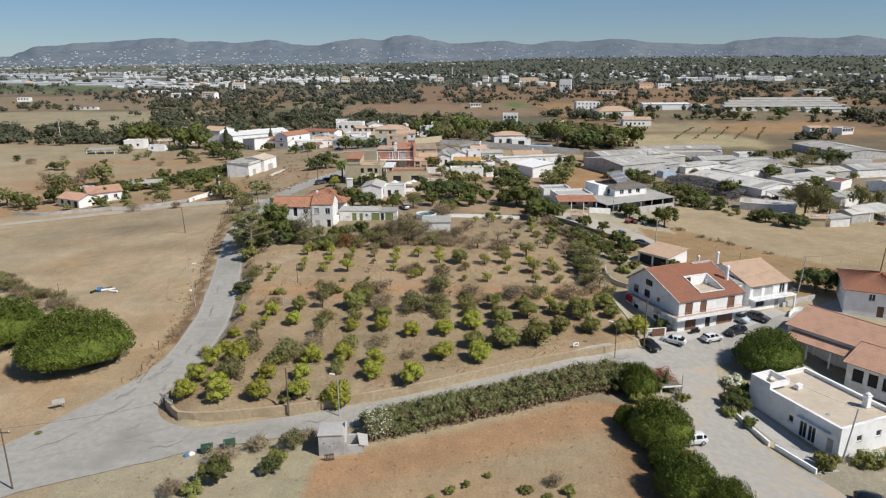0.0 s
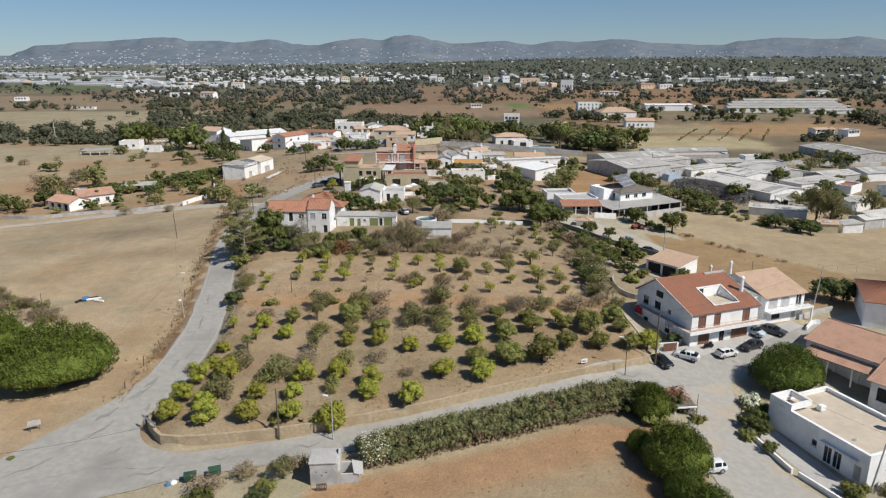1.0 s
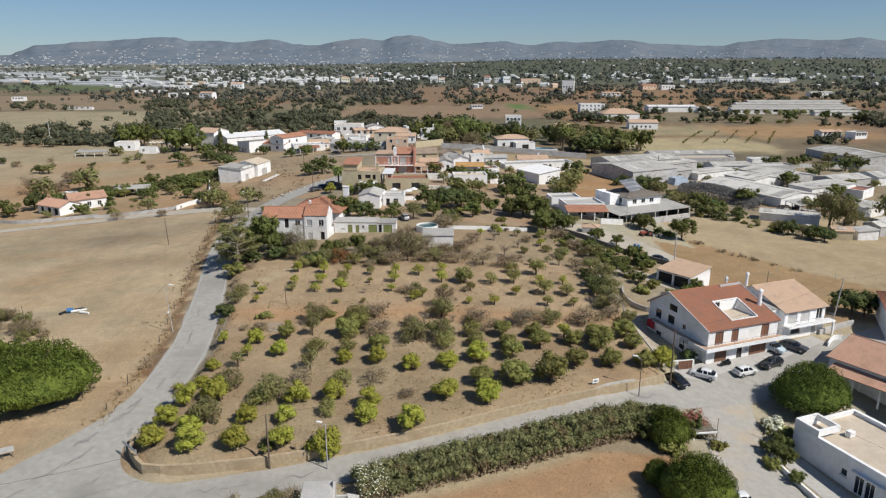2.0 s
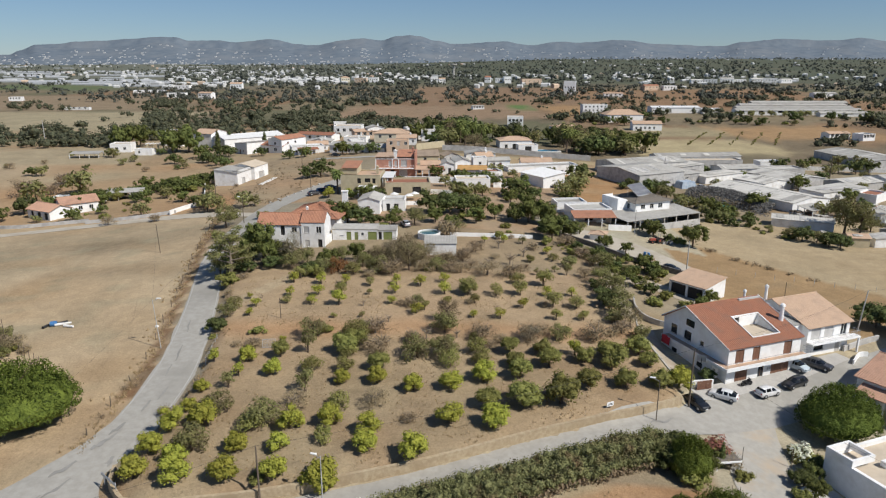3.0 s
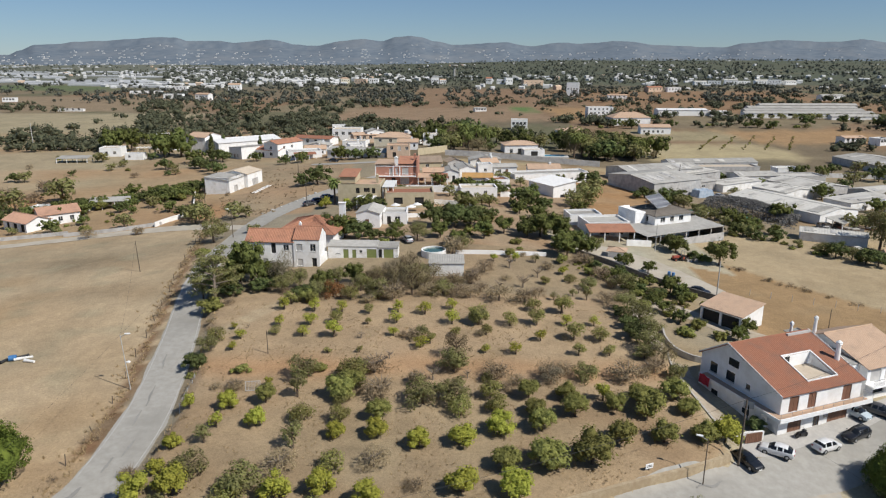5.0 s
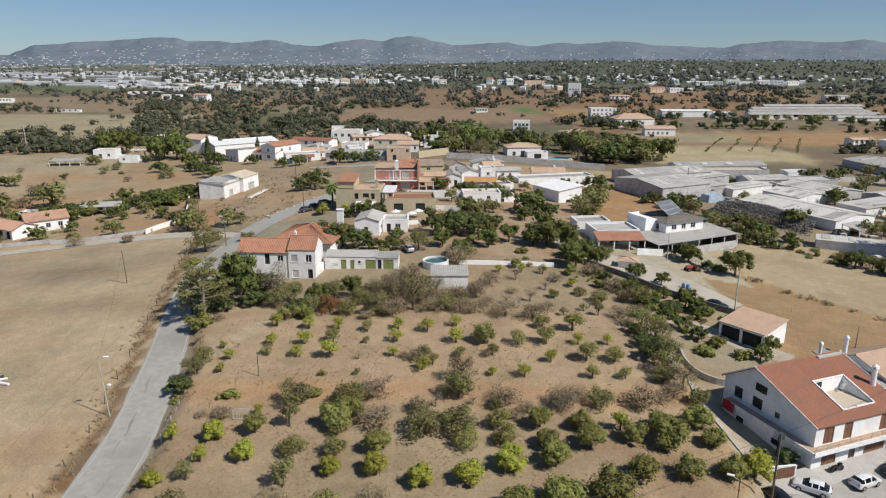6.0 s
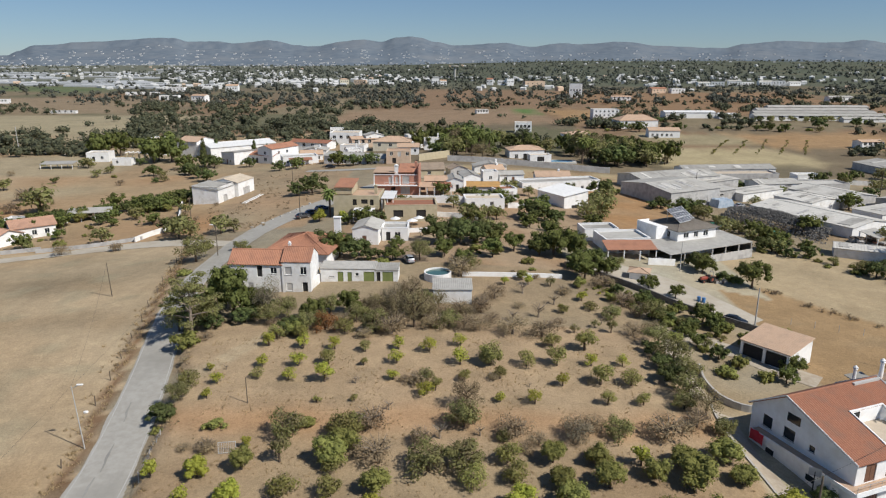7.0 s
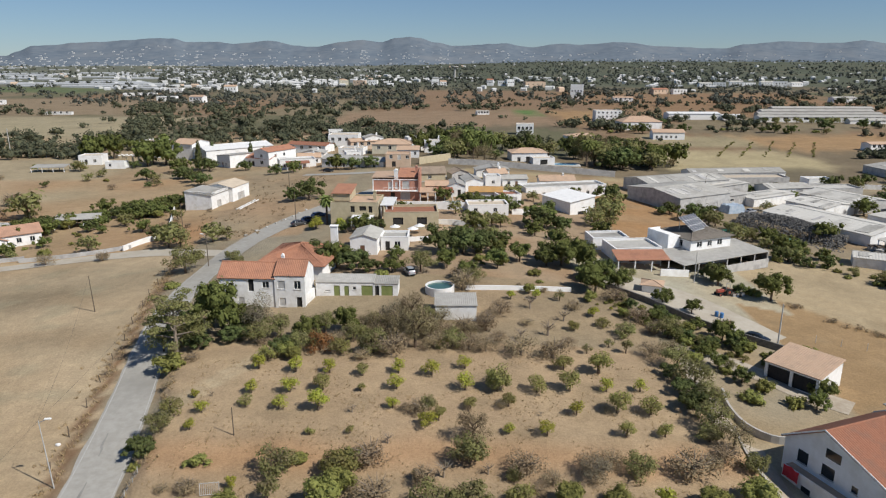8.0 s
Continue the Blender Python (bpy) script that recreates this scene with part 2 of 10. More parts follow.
M["tree_green"] = leafage("fresh_green_leaves", (0.16, 0.178, 0.055), (0.055, 0.064, 0.022), 0.2, clump=3.0)
M["hedge"] = leafage("oleander_leaves", (0.245, 0.245, 0.11), (0.09, 0.098, 0.045), 0.1, dry=(0.19, 0.125, 0.075), clump=1.2)
# distance haze in the leaf colours: greyed here, greyer and cooler in plain_leaf
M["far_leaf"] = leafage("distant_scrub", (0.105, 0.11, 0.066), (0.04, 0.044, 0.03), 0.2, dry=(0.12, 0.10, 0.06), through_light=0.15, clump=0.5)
M["plain_leaf"] = leafage("haze_greyed_scrub", (0.12, 0.128, 0.10), (0.056, 0.064, 0.056), 0.2, dry=(0.13, 0.12, 0.09), through_light=0.15, clump=0.3)
M["flower"] = leafage("white_blossom", (0.7, 0.68, 0.62), (0.45, 0.48, 0.32), 0.05)
M["bougain"] = leafage("dusty_red_blossom", (0.28, 0.10, 0.09), (0.16, 0.09, 0.06), 0.1)
M["palm"] = leafage("palm_fronds", (0.210, 0.240, 0.075), (0.090, 0.112, 0.038), 0.15)
M["grass"] = leafage("dry_grass", (0.40, 0.31, 0.17), (0.26, 0.20, 0.11), 0.1, through_light=0.15)
PAINT = {}


def paint(name, rgb):
    if name not in PAINT:
        PAINT[name] = surface(name, rgb, tuple(c * 0.93 for c in rgb), 2, 1, 0.3, 0.0, vary=0.02, coat=0.6, spec=0.5)
    return PAINT[name]


# ---- building helpers ----
def part(name, bm, material, parent=None, label="", kind=""):
    """Links a bmesh (or mesh) as one object under its thing."""
    if isinstance(bm, bmesh.types.BMesh):
        me = bpy.data.meshes.new(name)
        bmesh.ops.recalc_face_normals(bm, faces=bm.faces)
        bm.to_mesh(me)
        bm.free()
    else:
        me = bm
    if not me.materials:
        me.materials.append(M[material] if isinstance(material, str) else material)
    ob = new(name, me)
    if parent is not None:
        ob.parent = parent
    return tagged(ob, label=label, kind=kind)


def thing(name, x, y, z, turn, label, category, group="", kind=""):
    ob = new(name)
    ob.empty_display_size = 0.2
    ob.matrix_basis = pose(x, y, z, 0, 0, turn)
    return tagged(ob, label, category, group, kind)


def box(bm, x0, x1, y0, y1, z0, z1):
    v = [bm.verts.new(p) for p in ((x0, y0, z0), (x1, y0, z0), (x1, y1, z0), (x0, y1, z0), (x0, y0, z1), (x1, y0, z1), (x1, y1, z1), (x0, y1, z1))]
    for f in ((3, 2, 1, 0), (4, 5, 6, 7), (0, 1, 5, 4), (1, 2, 6, 5), (2, 3, 7, 6), (3, 0, 4, 7)):
        bm.faces.new([v[i] for i in f])
    return v


def boxes(*rows):
    bm = bmesh.new()
    for r in rows:
        box(bm, *r)
    return bm


def rounded(x0, x1, y0, y1, z0, z1, r=0.05, seg=1):
    bm = boxes((x0, x1, y0, y1, z0, z1))
    bmesh.ops.bevel(bm, geom=list(bm.edges), offset=r, segments=seg, affect="EDGES")
    return bm


def rod(bm, a, b, ra, rb=None, seg=8, caps=True):
    a, b = Vector(a), Vector(b)
    rb = ra if rb is None else rb
    q = (b - a).to_track_quat("Z", "Y")
    rings = []
    for p, r in ((a, ra), (b, rb)):
        rings.append([bm.verts.new(p + q @ Vector((r * math.cos(2 * math.pi * i / seg), r * math.sin(2 * math.pi * i / seg), 0))) for i in range(seg)])
    for i in range(seg):
        j = (i + 1) % seg
        bm.faces.new((rings[0][i], rings[0][j], rings[1][j], rings[1][i]))
    if caps:
        bm.faces.new(rings[0][::-1])
        bm.faces.new(rings[1])


def prism(bm, outline, depth_axis, d0, d1):
    """Extrudes a 2D outline. depth_axis 'x': outline is (y, z); 'y': (x, z); 'z': (x, y)."""
    def at(u, v, d):
        return {"x": (d, u, v), "y": (u, d, v), "z": (u, v, d)}[depth_axis]
    a = [bm.verts.new(at(u, v, d0)) for u, v in outline]
    b = [bm.verts.new(at(u, v, d1)) for u, v in outline]
    n = len(outline)
    bm.faces.new(a)
    bm.faces.new(b[::-1])
    for i in range(n):
        j = (i + 1) % n
        bm.faces.new((a[i], b[i], b[j], a[j]))


def mesh_of(name, verts, faces, smooth=False):
    me = bpy.data.meshes.new(name)
    me.from_pydata([tuple(v) for v in verts], [], faces)
    if smooth:
        me.shade_smooth()
    return me


# ---- lie of the land ----
def smooth01(t):
    t = min(1.0, max(0.0, t))
    return t * t * (3 - 2 * t)


WALL_LINE = [(-34.3, 80.8), (-33.7, 78.3), (-32.0, 76.3), (-29.0, 75.2), (-17.2, 77.0), (-1.6, 81.8), (11.1, 87.2), (24.2, 92.5), (31.6, 96.4)]


def line_y(x, line):
    for (xa, ya), (xb, yb) in zip(line, line[1:]):
        if xa <= x <= xb:
            return ya + (yb - ya) * (x - xa) / (xb - xa)
    return line[0][1] if x < line[0][0] else line[-1][1]


def road_x(y):
    """The right edge of the lane beside the orchard."""
    pts = [(60, -34), (78, -34.8), (85, -33.7), (92, -32.9), (102, -33.1), (115, -34.9), (130, -38.2), (145, -42.5), (160, -43.5), (175, -43), (200, -43)]
    for (ya, xa), (yb, xb) in zip(pts, pts[1:]):
        if ya <= y <= yb:
            return xa + (xb - xa) * (y - ya) / (yb - ya)
    return pts[0][1] if y < 60 else pts[-1][1]


def in_orchard(x, y):
    """0 outside the terrace, 1 on it, with a steep edge."""
    if y < 70 or y > 165 or x < -48 or x > 40:
        return 0.0
    front = line_y(x, WALL_LINE[3:])
    left = road_x(y) + 0.5
    f = smooth01((y - front - 0.1) / 0.5) * smooth01((x - left) / 1.3) * smooth01((34.0 - x) / 4) * smooth01((0.717 * x + 0.698 * y - 30.8) / 0.8)
    return f * smooth01((150 - y) / 20)


def ground(x, y):
    rise = min(1.0, max(0.0, (y - 75) / 85))
    z = 6.5 * math.exp(-((x + 12) / 62) ** 2) * rise * (1 - smooth01((y - 230) / 260))
    z -= 3.5 * smooth01((x - 20) / 30) * smooth01((112 - y) / 28)
    z += 1.25 * in_orchard(x, y)
    if y > 330 or abs(x) > 140:
        k = smooth01((max(y - 330, (abs(x) - 140))) / 200)
        z += k * (1.6 * noise.noise((x / 170, y / 170, 0.3)) + 3.0 * noise.noise((x / 600, y / 600, 4.0)))
        z += 26 * smooth01((y - 1300) / 2200) * smooth01((x + 500 + (y - 1300) * 0.1) / 1600)
    return z


# soil tints: (red, green, blue)
TAN, PALE, RED, GREY, DRY, BROWN, GREEN, STRAW = (0.360, 0.282, 0.198), (0.432, 0.360, 0.270), (0.348, 0.228, 0.144), (0.348, 0.312, 0.258), (0.372, 0.318, 0.228), (0.252, 0.198, 0.144), (0.144, 0.168, 0.078), (0.420, 0.336, 0.216)


def mixed(a, b, k):
    return tuple(p + (q - p) * k for p, q in zip(a, b))


# the fields of the plain: west, east, near and far edge
FIELDS = [
    (-380, -185, 430, 590, (0.36, 0.30, 0.21)), (-260, -130, 290, 360, (0.38, 0.305, 0.215)), (-520, -250, 590, 850, (0.275, 0.205, 0.145)), (-720, -480, 960, 1130, (0.13, 0.155, 0.085)),
    (-90, 80, 505, 655, (0.29, 0.20, 0.14)), (52, 78, 590, 690, (0.13, 0.20, 0.075)), (78, 130, 512, 650, (0.36, 0.225, 0.125)), (-45, 220, 655, 1060, (0.26, 0.17, 0.115)),
    (130, 420, 560, 975, (0.28, 0.175, 0.11)), (104, 188, 395, 455, (0.34, 0.28, 0.185)), (88, 168, 325, 395, (0.43, 0.35, 0.225)), (158, 250, 375, 455, (0.37, 0.235, 0.135)),
]


def plain_soil(x, y, n1, n2):
    cell = noise.cell((x / 75 + 0.35 * n2, y / 120 + 0.2 * n1, 2.0))
    c = ((0.20, 0.155, 0.11), (0.24, 0.19, 0.13), (0.17, 0.14, 0.10), (0.25, 0.165, 0.11), (0.15, 0.14, 0.09), (0.22, 0.17, 0.12))[int(abs(cell) * 5.99) % 6]
    # far soil fades to cooler grey-green, distance haze put into the tint
    if y > 900:
        c = mixed(c, (0.095, 0.108, 0.082) if x > -200 else (0.15, 0.16, 0.135), 0.9 * smooth01((y - 900) / 400))
    if x < -40 and y < 460:
        c = mixed(RED, DRY, 0.45 + 0.8 * n2)
    for x0, x1, y0, y1, tone in FIELDS:
        edge = 3 + 0.012 * y
        inside = min(x - x0, x1 - x, (y - y0) * 0.6, (y1 - y) * 0.6) + 6 * n1 + 6 * n2
        if inside > 0:
            c = mixed(c, tone, smooth01(inside / edge))
    return mixed(c, BROWN, smooth01(n1 * 1.2) * 0.4)


def soil(x, y):
    n1 = noise.noise((x / 9, y / 9, 1.0))
    n2 = noise.noise((x / 28, y / 28, 7.0))
    n3 = noise.noise((x / 3, y / 3, 3.0))
    lane = -36.5 if y < 105 else -36.5 - (y - 105) * 0.19
    if y > 300:
        return plain_soil(x, y, n1, n2)
    bank = (-40.3 if y < 105 else -40.5 - (y - 105) * 0.2) + 0.5 * n1
    if 96 < y < 188 and abs(x - bank) < 0.8:
        return mixed((0.22, 0.125, 0.075), BROWN, 0.3 + 0.5 * n3)
    if x < lane - 3 and y < 200 + 0.1 * x:
        c = mixed((0.45, 0.328, 0.22), (0.495, 0.39, 0.282), 0.45 + n2 * 0.8)
        c = mixed(c, (0.44, 0.30, 0.185), smooth01(1.4 * noise.noise((x / 14, y / 10, 11)) + 0.1) * 0.7)
        c = mixed(c, (0.30, 0.235, 0.165), smooth01(n2 * 2.2 - 0.3 + 0.8 * smooth01((y - 130) / 40)) * 0.45)
        # two elongated darker smears across the field
        dark_smear = math.exp(-((x + 78 - 0.5 * (y - 165)) / 16) ** 2 - ((y - 166) / 7) ** 2) + 0.8 * math.exp(-((x + 62) / 12) ** 2 - ((y - 146) / 5) ** 2)
        c = mixed(c, (0.24, 0.185, 0.13), min(0.75, dark_smear * (0.7 + 0.5 * n1)))
        c = mixed(c, (0.33, 0.285, 0.205), smooth01(2.2 * noise.noise((x / 7, y / 4.5, 15)) - 0.2) * 0.5)
        if y < 92 + 0.2 * (x + 60):
            c = mixed(c, RED, 0.3 + n1 * 0.4)
        return c
    if x < lane - 3 and y >= 200 + 0.1 * x:
        c = mixed(DRY, (0.40, 0.25, 0.15), 0.7 + 0.7 * n2)
        return mixed(c, PALE, smooth01(((-x) - 130) / 60) * 0.7)
    if in_orchard(x, y) > 0.5:
        c = mixed((0.36, 0.262, 0.175), DRY, 0.1 + 0.5 * n2)
        c = mixed(c, (0.30, 0.20, 0.13), smooth01(n1 * 1.6 + 0.2) * 0.6)
        c = mixed(c, (0.42, 0.30, 0.203), 0.7 * smooth01((y - 100) / 12))
        c = mixed(c, (0.29, 0.215, 0.145), 0.55 * smooth01(2.4 * noise.noise((x / 4.7, y / 3.6, 31)) - 0.25))
        c = mixed(c, (0.42, 0.265, 0.16), 0.7 * math.exp(-((x + 21) / 7) ** 2 - ((y - 113.5) / 3.5) ** 2))
        track = abs((x + 30.5) - 0.62 * (y - 128.0)) / 1.18
        if 118 < y < 143:
            c = mixed(c, (0.47, 0.38, 0.275), 0.7 * max(smooth01(1 - abs(track - 0.8) / 0.7), 0.5 * smooth01(1 - track / 2.4)))
        red = smooth01(1 - abs(y - 113 - 3 * n1) / 4.5)
        return mixed(c, (0.44, 0.255, 0.145), 0.65 * red)
    if y < line_y(x, WALL_LINE[3:]) and x < 31 and y > line_y(x, WALL_LINE[3:]) - 2.6:
        return mixed(PALE, TAN, 0.5 + n1)
    if x > -13 and x < 31 and y < 79:
        band = noise.noise((x / 40, (y - 0.39 * x) / 2.2, 2.0))
        away = 71.2 + 0.395 * (x + 7.4) - y + 1.2 * n2
        c = mixed((0.42, 0.335, 0.23), (0.41, 0.25, 0.15), smooth01((away - 1.5) / 2.0 + 0.3 * band))
        c = mixed(c, mixed((0.36, 0.285, 0.195), (0.40, 0.26, 0.16), 0.35 + 0.9 * band), smooth01((away - 8) / 4))
        c = mixed(c, mixed((0.385, 0.29, 0.195), (0.41, 0.275, 0.175), 0.5 + n1), smooth01((66 - y + 0.3 * x) / 6 + 0.5 * n1) * 0.7)
        return mixed(c, (0.27, 0.15, 0.085), 0.75 * smooth01((x - 19 - 0.1 * (y - 60) + 2 * n1) / 4))
    if y < 75 and x < -12:
        return mixed(DRY, PALE, 0.35 + n1)
    if x > 50 and 118 < y < 200 and not (y > 166 - 0.9 * (x - 50) + 4 * n1 and x < 58):
        furrow = math.sin((x * 0.97 + y) * 1.1) * 0.10
        beyond = smooth01((0.76 * (x - 60) + 0.65 * (y - 164) + 1.2 * n1) / 1.6)
        c = mixed((0.385, 0.258, 0.152), (0.32, 0.208, 0.118), 0.5 + furrow + 0.6 * n2)
        c = mixed(c, mixed((0.435, 0.342, 0.238), (0.40, 0.295, 0.19), 0.4 + furrow + 0.7 * n2), beyond)
        c = mixed(c, (0.31, 0.225, 0.145), 0.5 * smooth01(2.0 * noise.noise((x / 5, y / 5, 21)) - 0.3))
        return c
    if 24 < x < 60 and y < 186 and 0.717 * (x - 26.2) + 0.697 * (y - 167.5) > 0.4 and y > 143:
        return mixed(PALE, (0.44, 0.40, 0.33), 0.5 + n1)
    if x > 31 and 95 < y < 165:
        return mixed(mixed(PALE, (0.34, 0.255, 0.17), smooth01((y - 112) / 10) * 0.85), GREY, 0.2 + n1 * 0.6)
    if 31 < x and y <= 95:
        return mixed(PALE, GREY, 0.35 + n1 * 0.6)
    if 130 < y < 168 and -30 < x < 34:
        return mixed(mixed((0.35, 0.27, 0.185), (0.37, 0.255, 0.165), 0.4 + n2), BROWN, 0.25 + 0.5 * n1)
    c = mixed(GREY, DRY, 0.5 + n2)
    c = mixed(c, (0.38, 0.25, 0.168) if 160 < y < 260 and -24 < x < 45 else (0.27, 0.20, 0.14), (0.75 if x > -24 and y < 260 else 0.5) + 0.3 * n1)
    c = mixed(c, RED, smooth01(n1 * 1.5 + n2) * 0.6)
    if y > 200 and x < -34:
        c = mixed(mixed((0.39, 0.265, 0.175), TAN, 0.4 + n2), BROWN, 0.12 + 0.5 * n1)
    if 40 < x < 66 and 200 < y < 262:
        c = mixed((0.37, 0.215, 0.115), TAN, 0.15 + n1 * 0.5)
    if y > 262 and 5 < x < 70:
        c = mixed(STRAW, RED, 0.45 + n1)
    return c


def spaced(lo, hi, fine_lo, fine_hi, step, growth):
    mid = list(np.arange(fine_lo, fine_hi + 0.01, step))
    out, p, s = [], fine_hi, step
    while p < hi:
        s = min(s * growth, 70)
        p += s
        out.append(min(p, hi))
    low, p, s = [], fine_lo, step
    while p > lo:
        s = min(s * growth, 70)
        p -= s
        low.append(max(p, lo))
    return low[::-1] + mid + out


xs = spaced(-4200, 4200, -72, 70, 1.2, 1.055)
ys = spaced(-250, 4900, 58, 165, 1.1, 1.05)
verts, tints = [], []
for yy in ys:
    for xx in xs:
        verts.append((xx, yy, ground(xx, yy)))
        tint_r, tint_g, tint_b = soil(xx, yy)
        tints.append((tint_r * 0.895, tint_g * 0.92, tint_b * 0.86, 1.0))
nx = len(xs)
faces = [(j * nx + i, j * nx + i + 1, (j + 1) * nx + i + 1, (j + 1) * nx + i) for j in range(len(ys) - 1) for i in range(nx - 1)]
land = mesh_of("ground", verts, faces, True)
layer = land.color_attributes.new("soil", "FLOAT_COLOR", "POINT")
layer.data.foreach_set("color", np.array(tints, dtype=np.float32).ravel())
tagged(part("ground", land, "soil"), "dry tan and reddish farm soil sloping gently uphill", "ground", kind="structure")


# ---- roads ----
def curve_points(pts, step=1.2):
    """A smooth line through the points, at even steps."""
    pts = [Vector(p) for p in pts]
    ext = [pts[0] * 2 - pts[1]] + pts + [pts[-1] * 2 - pts[-2]]
    out = []
    for i in range(1, len(ext) - 2):
        a, b, c, d = ext[i - 1:i + 3]
        n = max(1, int((c - b).length / step))
        for k in range(n):
            t = k / n
            out.append(0.5 * (2 * b + (c - a) * t + (2 * a - 5 * b + 4 * c - d) * t * t + (3 * b - a - 3 * c + d) * t ** 3))
    return out + [pts[-1]]


def strip(name, line, lift, material, label="", category="", across=6, wobble=0.25, ends=True):
    """A sheet draped on the land along (x, y, width) rows."""
    pts = curve_points(line, 1.0)
    vs, fs = [], []
    for i, p in enumerate(pts):
        d = (pts[min(i + 1, len(pts) - 1)] - pts[max(i - 1, 0)]).xy.normalized()
        side = Vector((d.y, -d.x))
        w = p.z / 2
        wl = w + wobble * noise.noise((i * 0.35, 1.7, lift * 50))
        wr = w + wobble * noise.noise((i * 0.35, 9.7, lift * 50))
        for k in range(across + 1):
            u = k / across
            q = p.xy + side * (-wl + (wl + wr) * u)
            vs.append((q.x, q.y, ground(q.x, q.y) + lift))
    n = across + 1
    for i in range(len(pts) - 1):
        for k in range(across):
            fs.append((i * n + k, i * n + k + 1, (i + 1) * n + k + 1, (i + 1) * n + k))
    ob = part(name, mesh_of(name, vs, fs, True), material)
    return tagged(ob, label, category, kind="structure")


LANE = [(-66, 42, 7), (-56, 54, 7), (-47.5, 66, 7.5), (-41.5, 77, 7.6), (-37.8, 84.5, 6.6), (-36.2, 92, 6.2), (-36.2, 101, 6.1), (-37.4, 111, 5.8), (-40.2, 125, 5.4), (-43.2, 138, 5.2), (-46.0, 152, 5.0), (-46.8, 166, 5.0), (-46.6, 180, 5.2), (-45.2, 195, 5.8), (-40.5, 211, 7), (-33, 228, 7), (-24, 246, 6), (-14, 262, 5.5), (0, 275, 5)]
strip("road_lane", LANE, 0.07, "asphalt", "pale grey worn asphalt lane curving uphill", "road")
FRONT = [(-50, 60, 6), (-40, 65.2, 5.5), (-27, 71.0, 5.0), (-16, 74.2, 4.6), (-5, 77.6, 4.8), (8, 83.0, 5.0), (20, 88.4, 5.2), (31, 93.0, 5.8), (42, 97.0, 6.4), (53, 101.8, 6), (62, 107.0, 5.6), (74, 114, 5), (92, 124, 5), (118, 139, 5)]
strip("road_front", FRONT, 0.085, "asphalt", "pale grey worn asphalt road along the orchard wall", "road")
strip("road_junction", [(-47, 63, 9), (-40, 70, 10), (-36, 74, 6), (-34.5, 76.5, 0.8)], 0.10, "asphalt", "wide asphalt road junction", "road", wobble=0.0)


def ribbon(name, near, far, lift, material, label, category, across=8):
    """A sheet draped on the land between two lines of equally many points."""
    rows = []
    for i in range(len(near) - 1):
        for k in range(5):
            row = []
            for line in (near, far):
                a, b, c, d = (Vector(line[min(max(j, 0), len(line) - 1)]) for j in (i - 1, i, i + 1, i + 2))
                t = k / 5
                row.append(0.5 * (2 * b + (c - a) * t + (2 * a - 5 * b + 4 * c - d) * t * t + (3 * b - a - 3 * c + d) * t ** 3))
            rows.append(row)
    vs, fs = [], []
    for a, b in rows:
        for k in range(across + 1):
            q = a.lerp(b, k / across)
            vs.append((q.x, q.y, ground(q.x, q.y) + lift))
    n = across + 1
    for i in range(len(rows) - 1):
        for k in range(across):
            fs.append((i * n + k, i * n + k + 1, (i + 1) * n + k + 1, (i + 1) * n + k))
    return tagged(part(name, mesh_of(name, vs, fs, True), material), label, category, kind="structure")


BEND = [(-35.0, 86.0), (-35.5, 83.0), (-35.4, 80.4), (-34.8, 78.0), (-33.6, 76.0), (-31.8, 74.6), (-29.2, 73.7), (-26.0, 73.7), (-22.0, 74.4), (-19.0, 75.2)]
ribbon("road_bend", BEND, [(-37.5, 86), (-38.5, 83), (-39.5, 79.5), (-39.5, 76), (-38, 73.2), (-35.4, 71.2), (-31.5, 70.4), (-27, 71.2), (-22, 72.6), (-19, 73.6)], 0.115, "asphalt", "asphalt filling the inside of the road bend", "road")
strip("road_side_street", [(39.8, 96, 7), (38.0, 89, 7.5), (36.6, 80, 8), (36.8, 71, 10.5), (39.4, 62, 15), (42, 50, 17), (43, 38, 17)], 0.07, "street", "dusty pale grey side street with worn surface", "road")
strip("pavement_villa", [(34.5, 99.6, 3.4), (44, 101.9, 4.2), (53, 105.8, 5.5), (61, 110.0, 4)], 0.06, "concrete", "concrete parking apron before the houses", "pavement")
strip("pavement_drive", [(31.0, 120, 2.6), (31.6, 133, 3.0), (35.5, 141, 4), (41, 137, 4), (46, 131.5, 4.4), (50, 128, 4)], 0.06, "path", "concrete garden drive leading to the garage", "pavement")
strip("road_yard", [(30, 173, 9), (38, 165, 11), (45, 155.5, 8), (50.5, 148.5, 4)], 0.06, "dust", "pale dusty farmyard track", "road")
strip("road_upper_track", [(-45, 186, 4.0), (-55, 190, 4.6), (-66, 193, 6.0), (-80, 191.5, 5), (-98, 186, 4), (-130, 173, 3)], 0.06, "dust", "pale dusty track beside the left field", "road")
strip("road_village", [(-52, 292, 4), (-36, 288, 4.5), (-14, 287, 5), (0, 276, 5)], 0.1, "asphalt", "grey village street", "road")
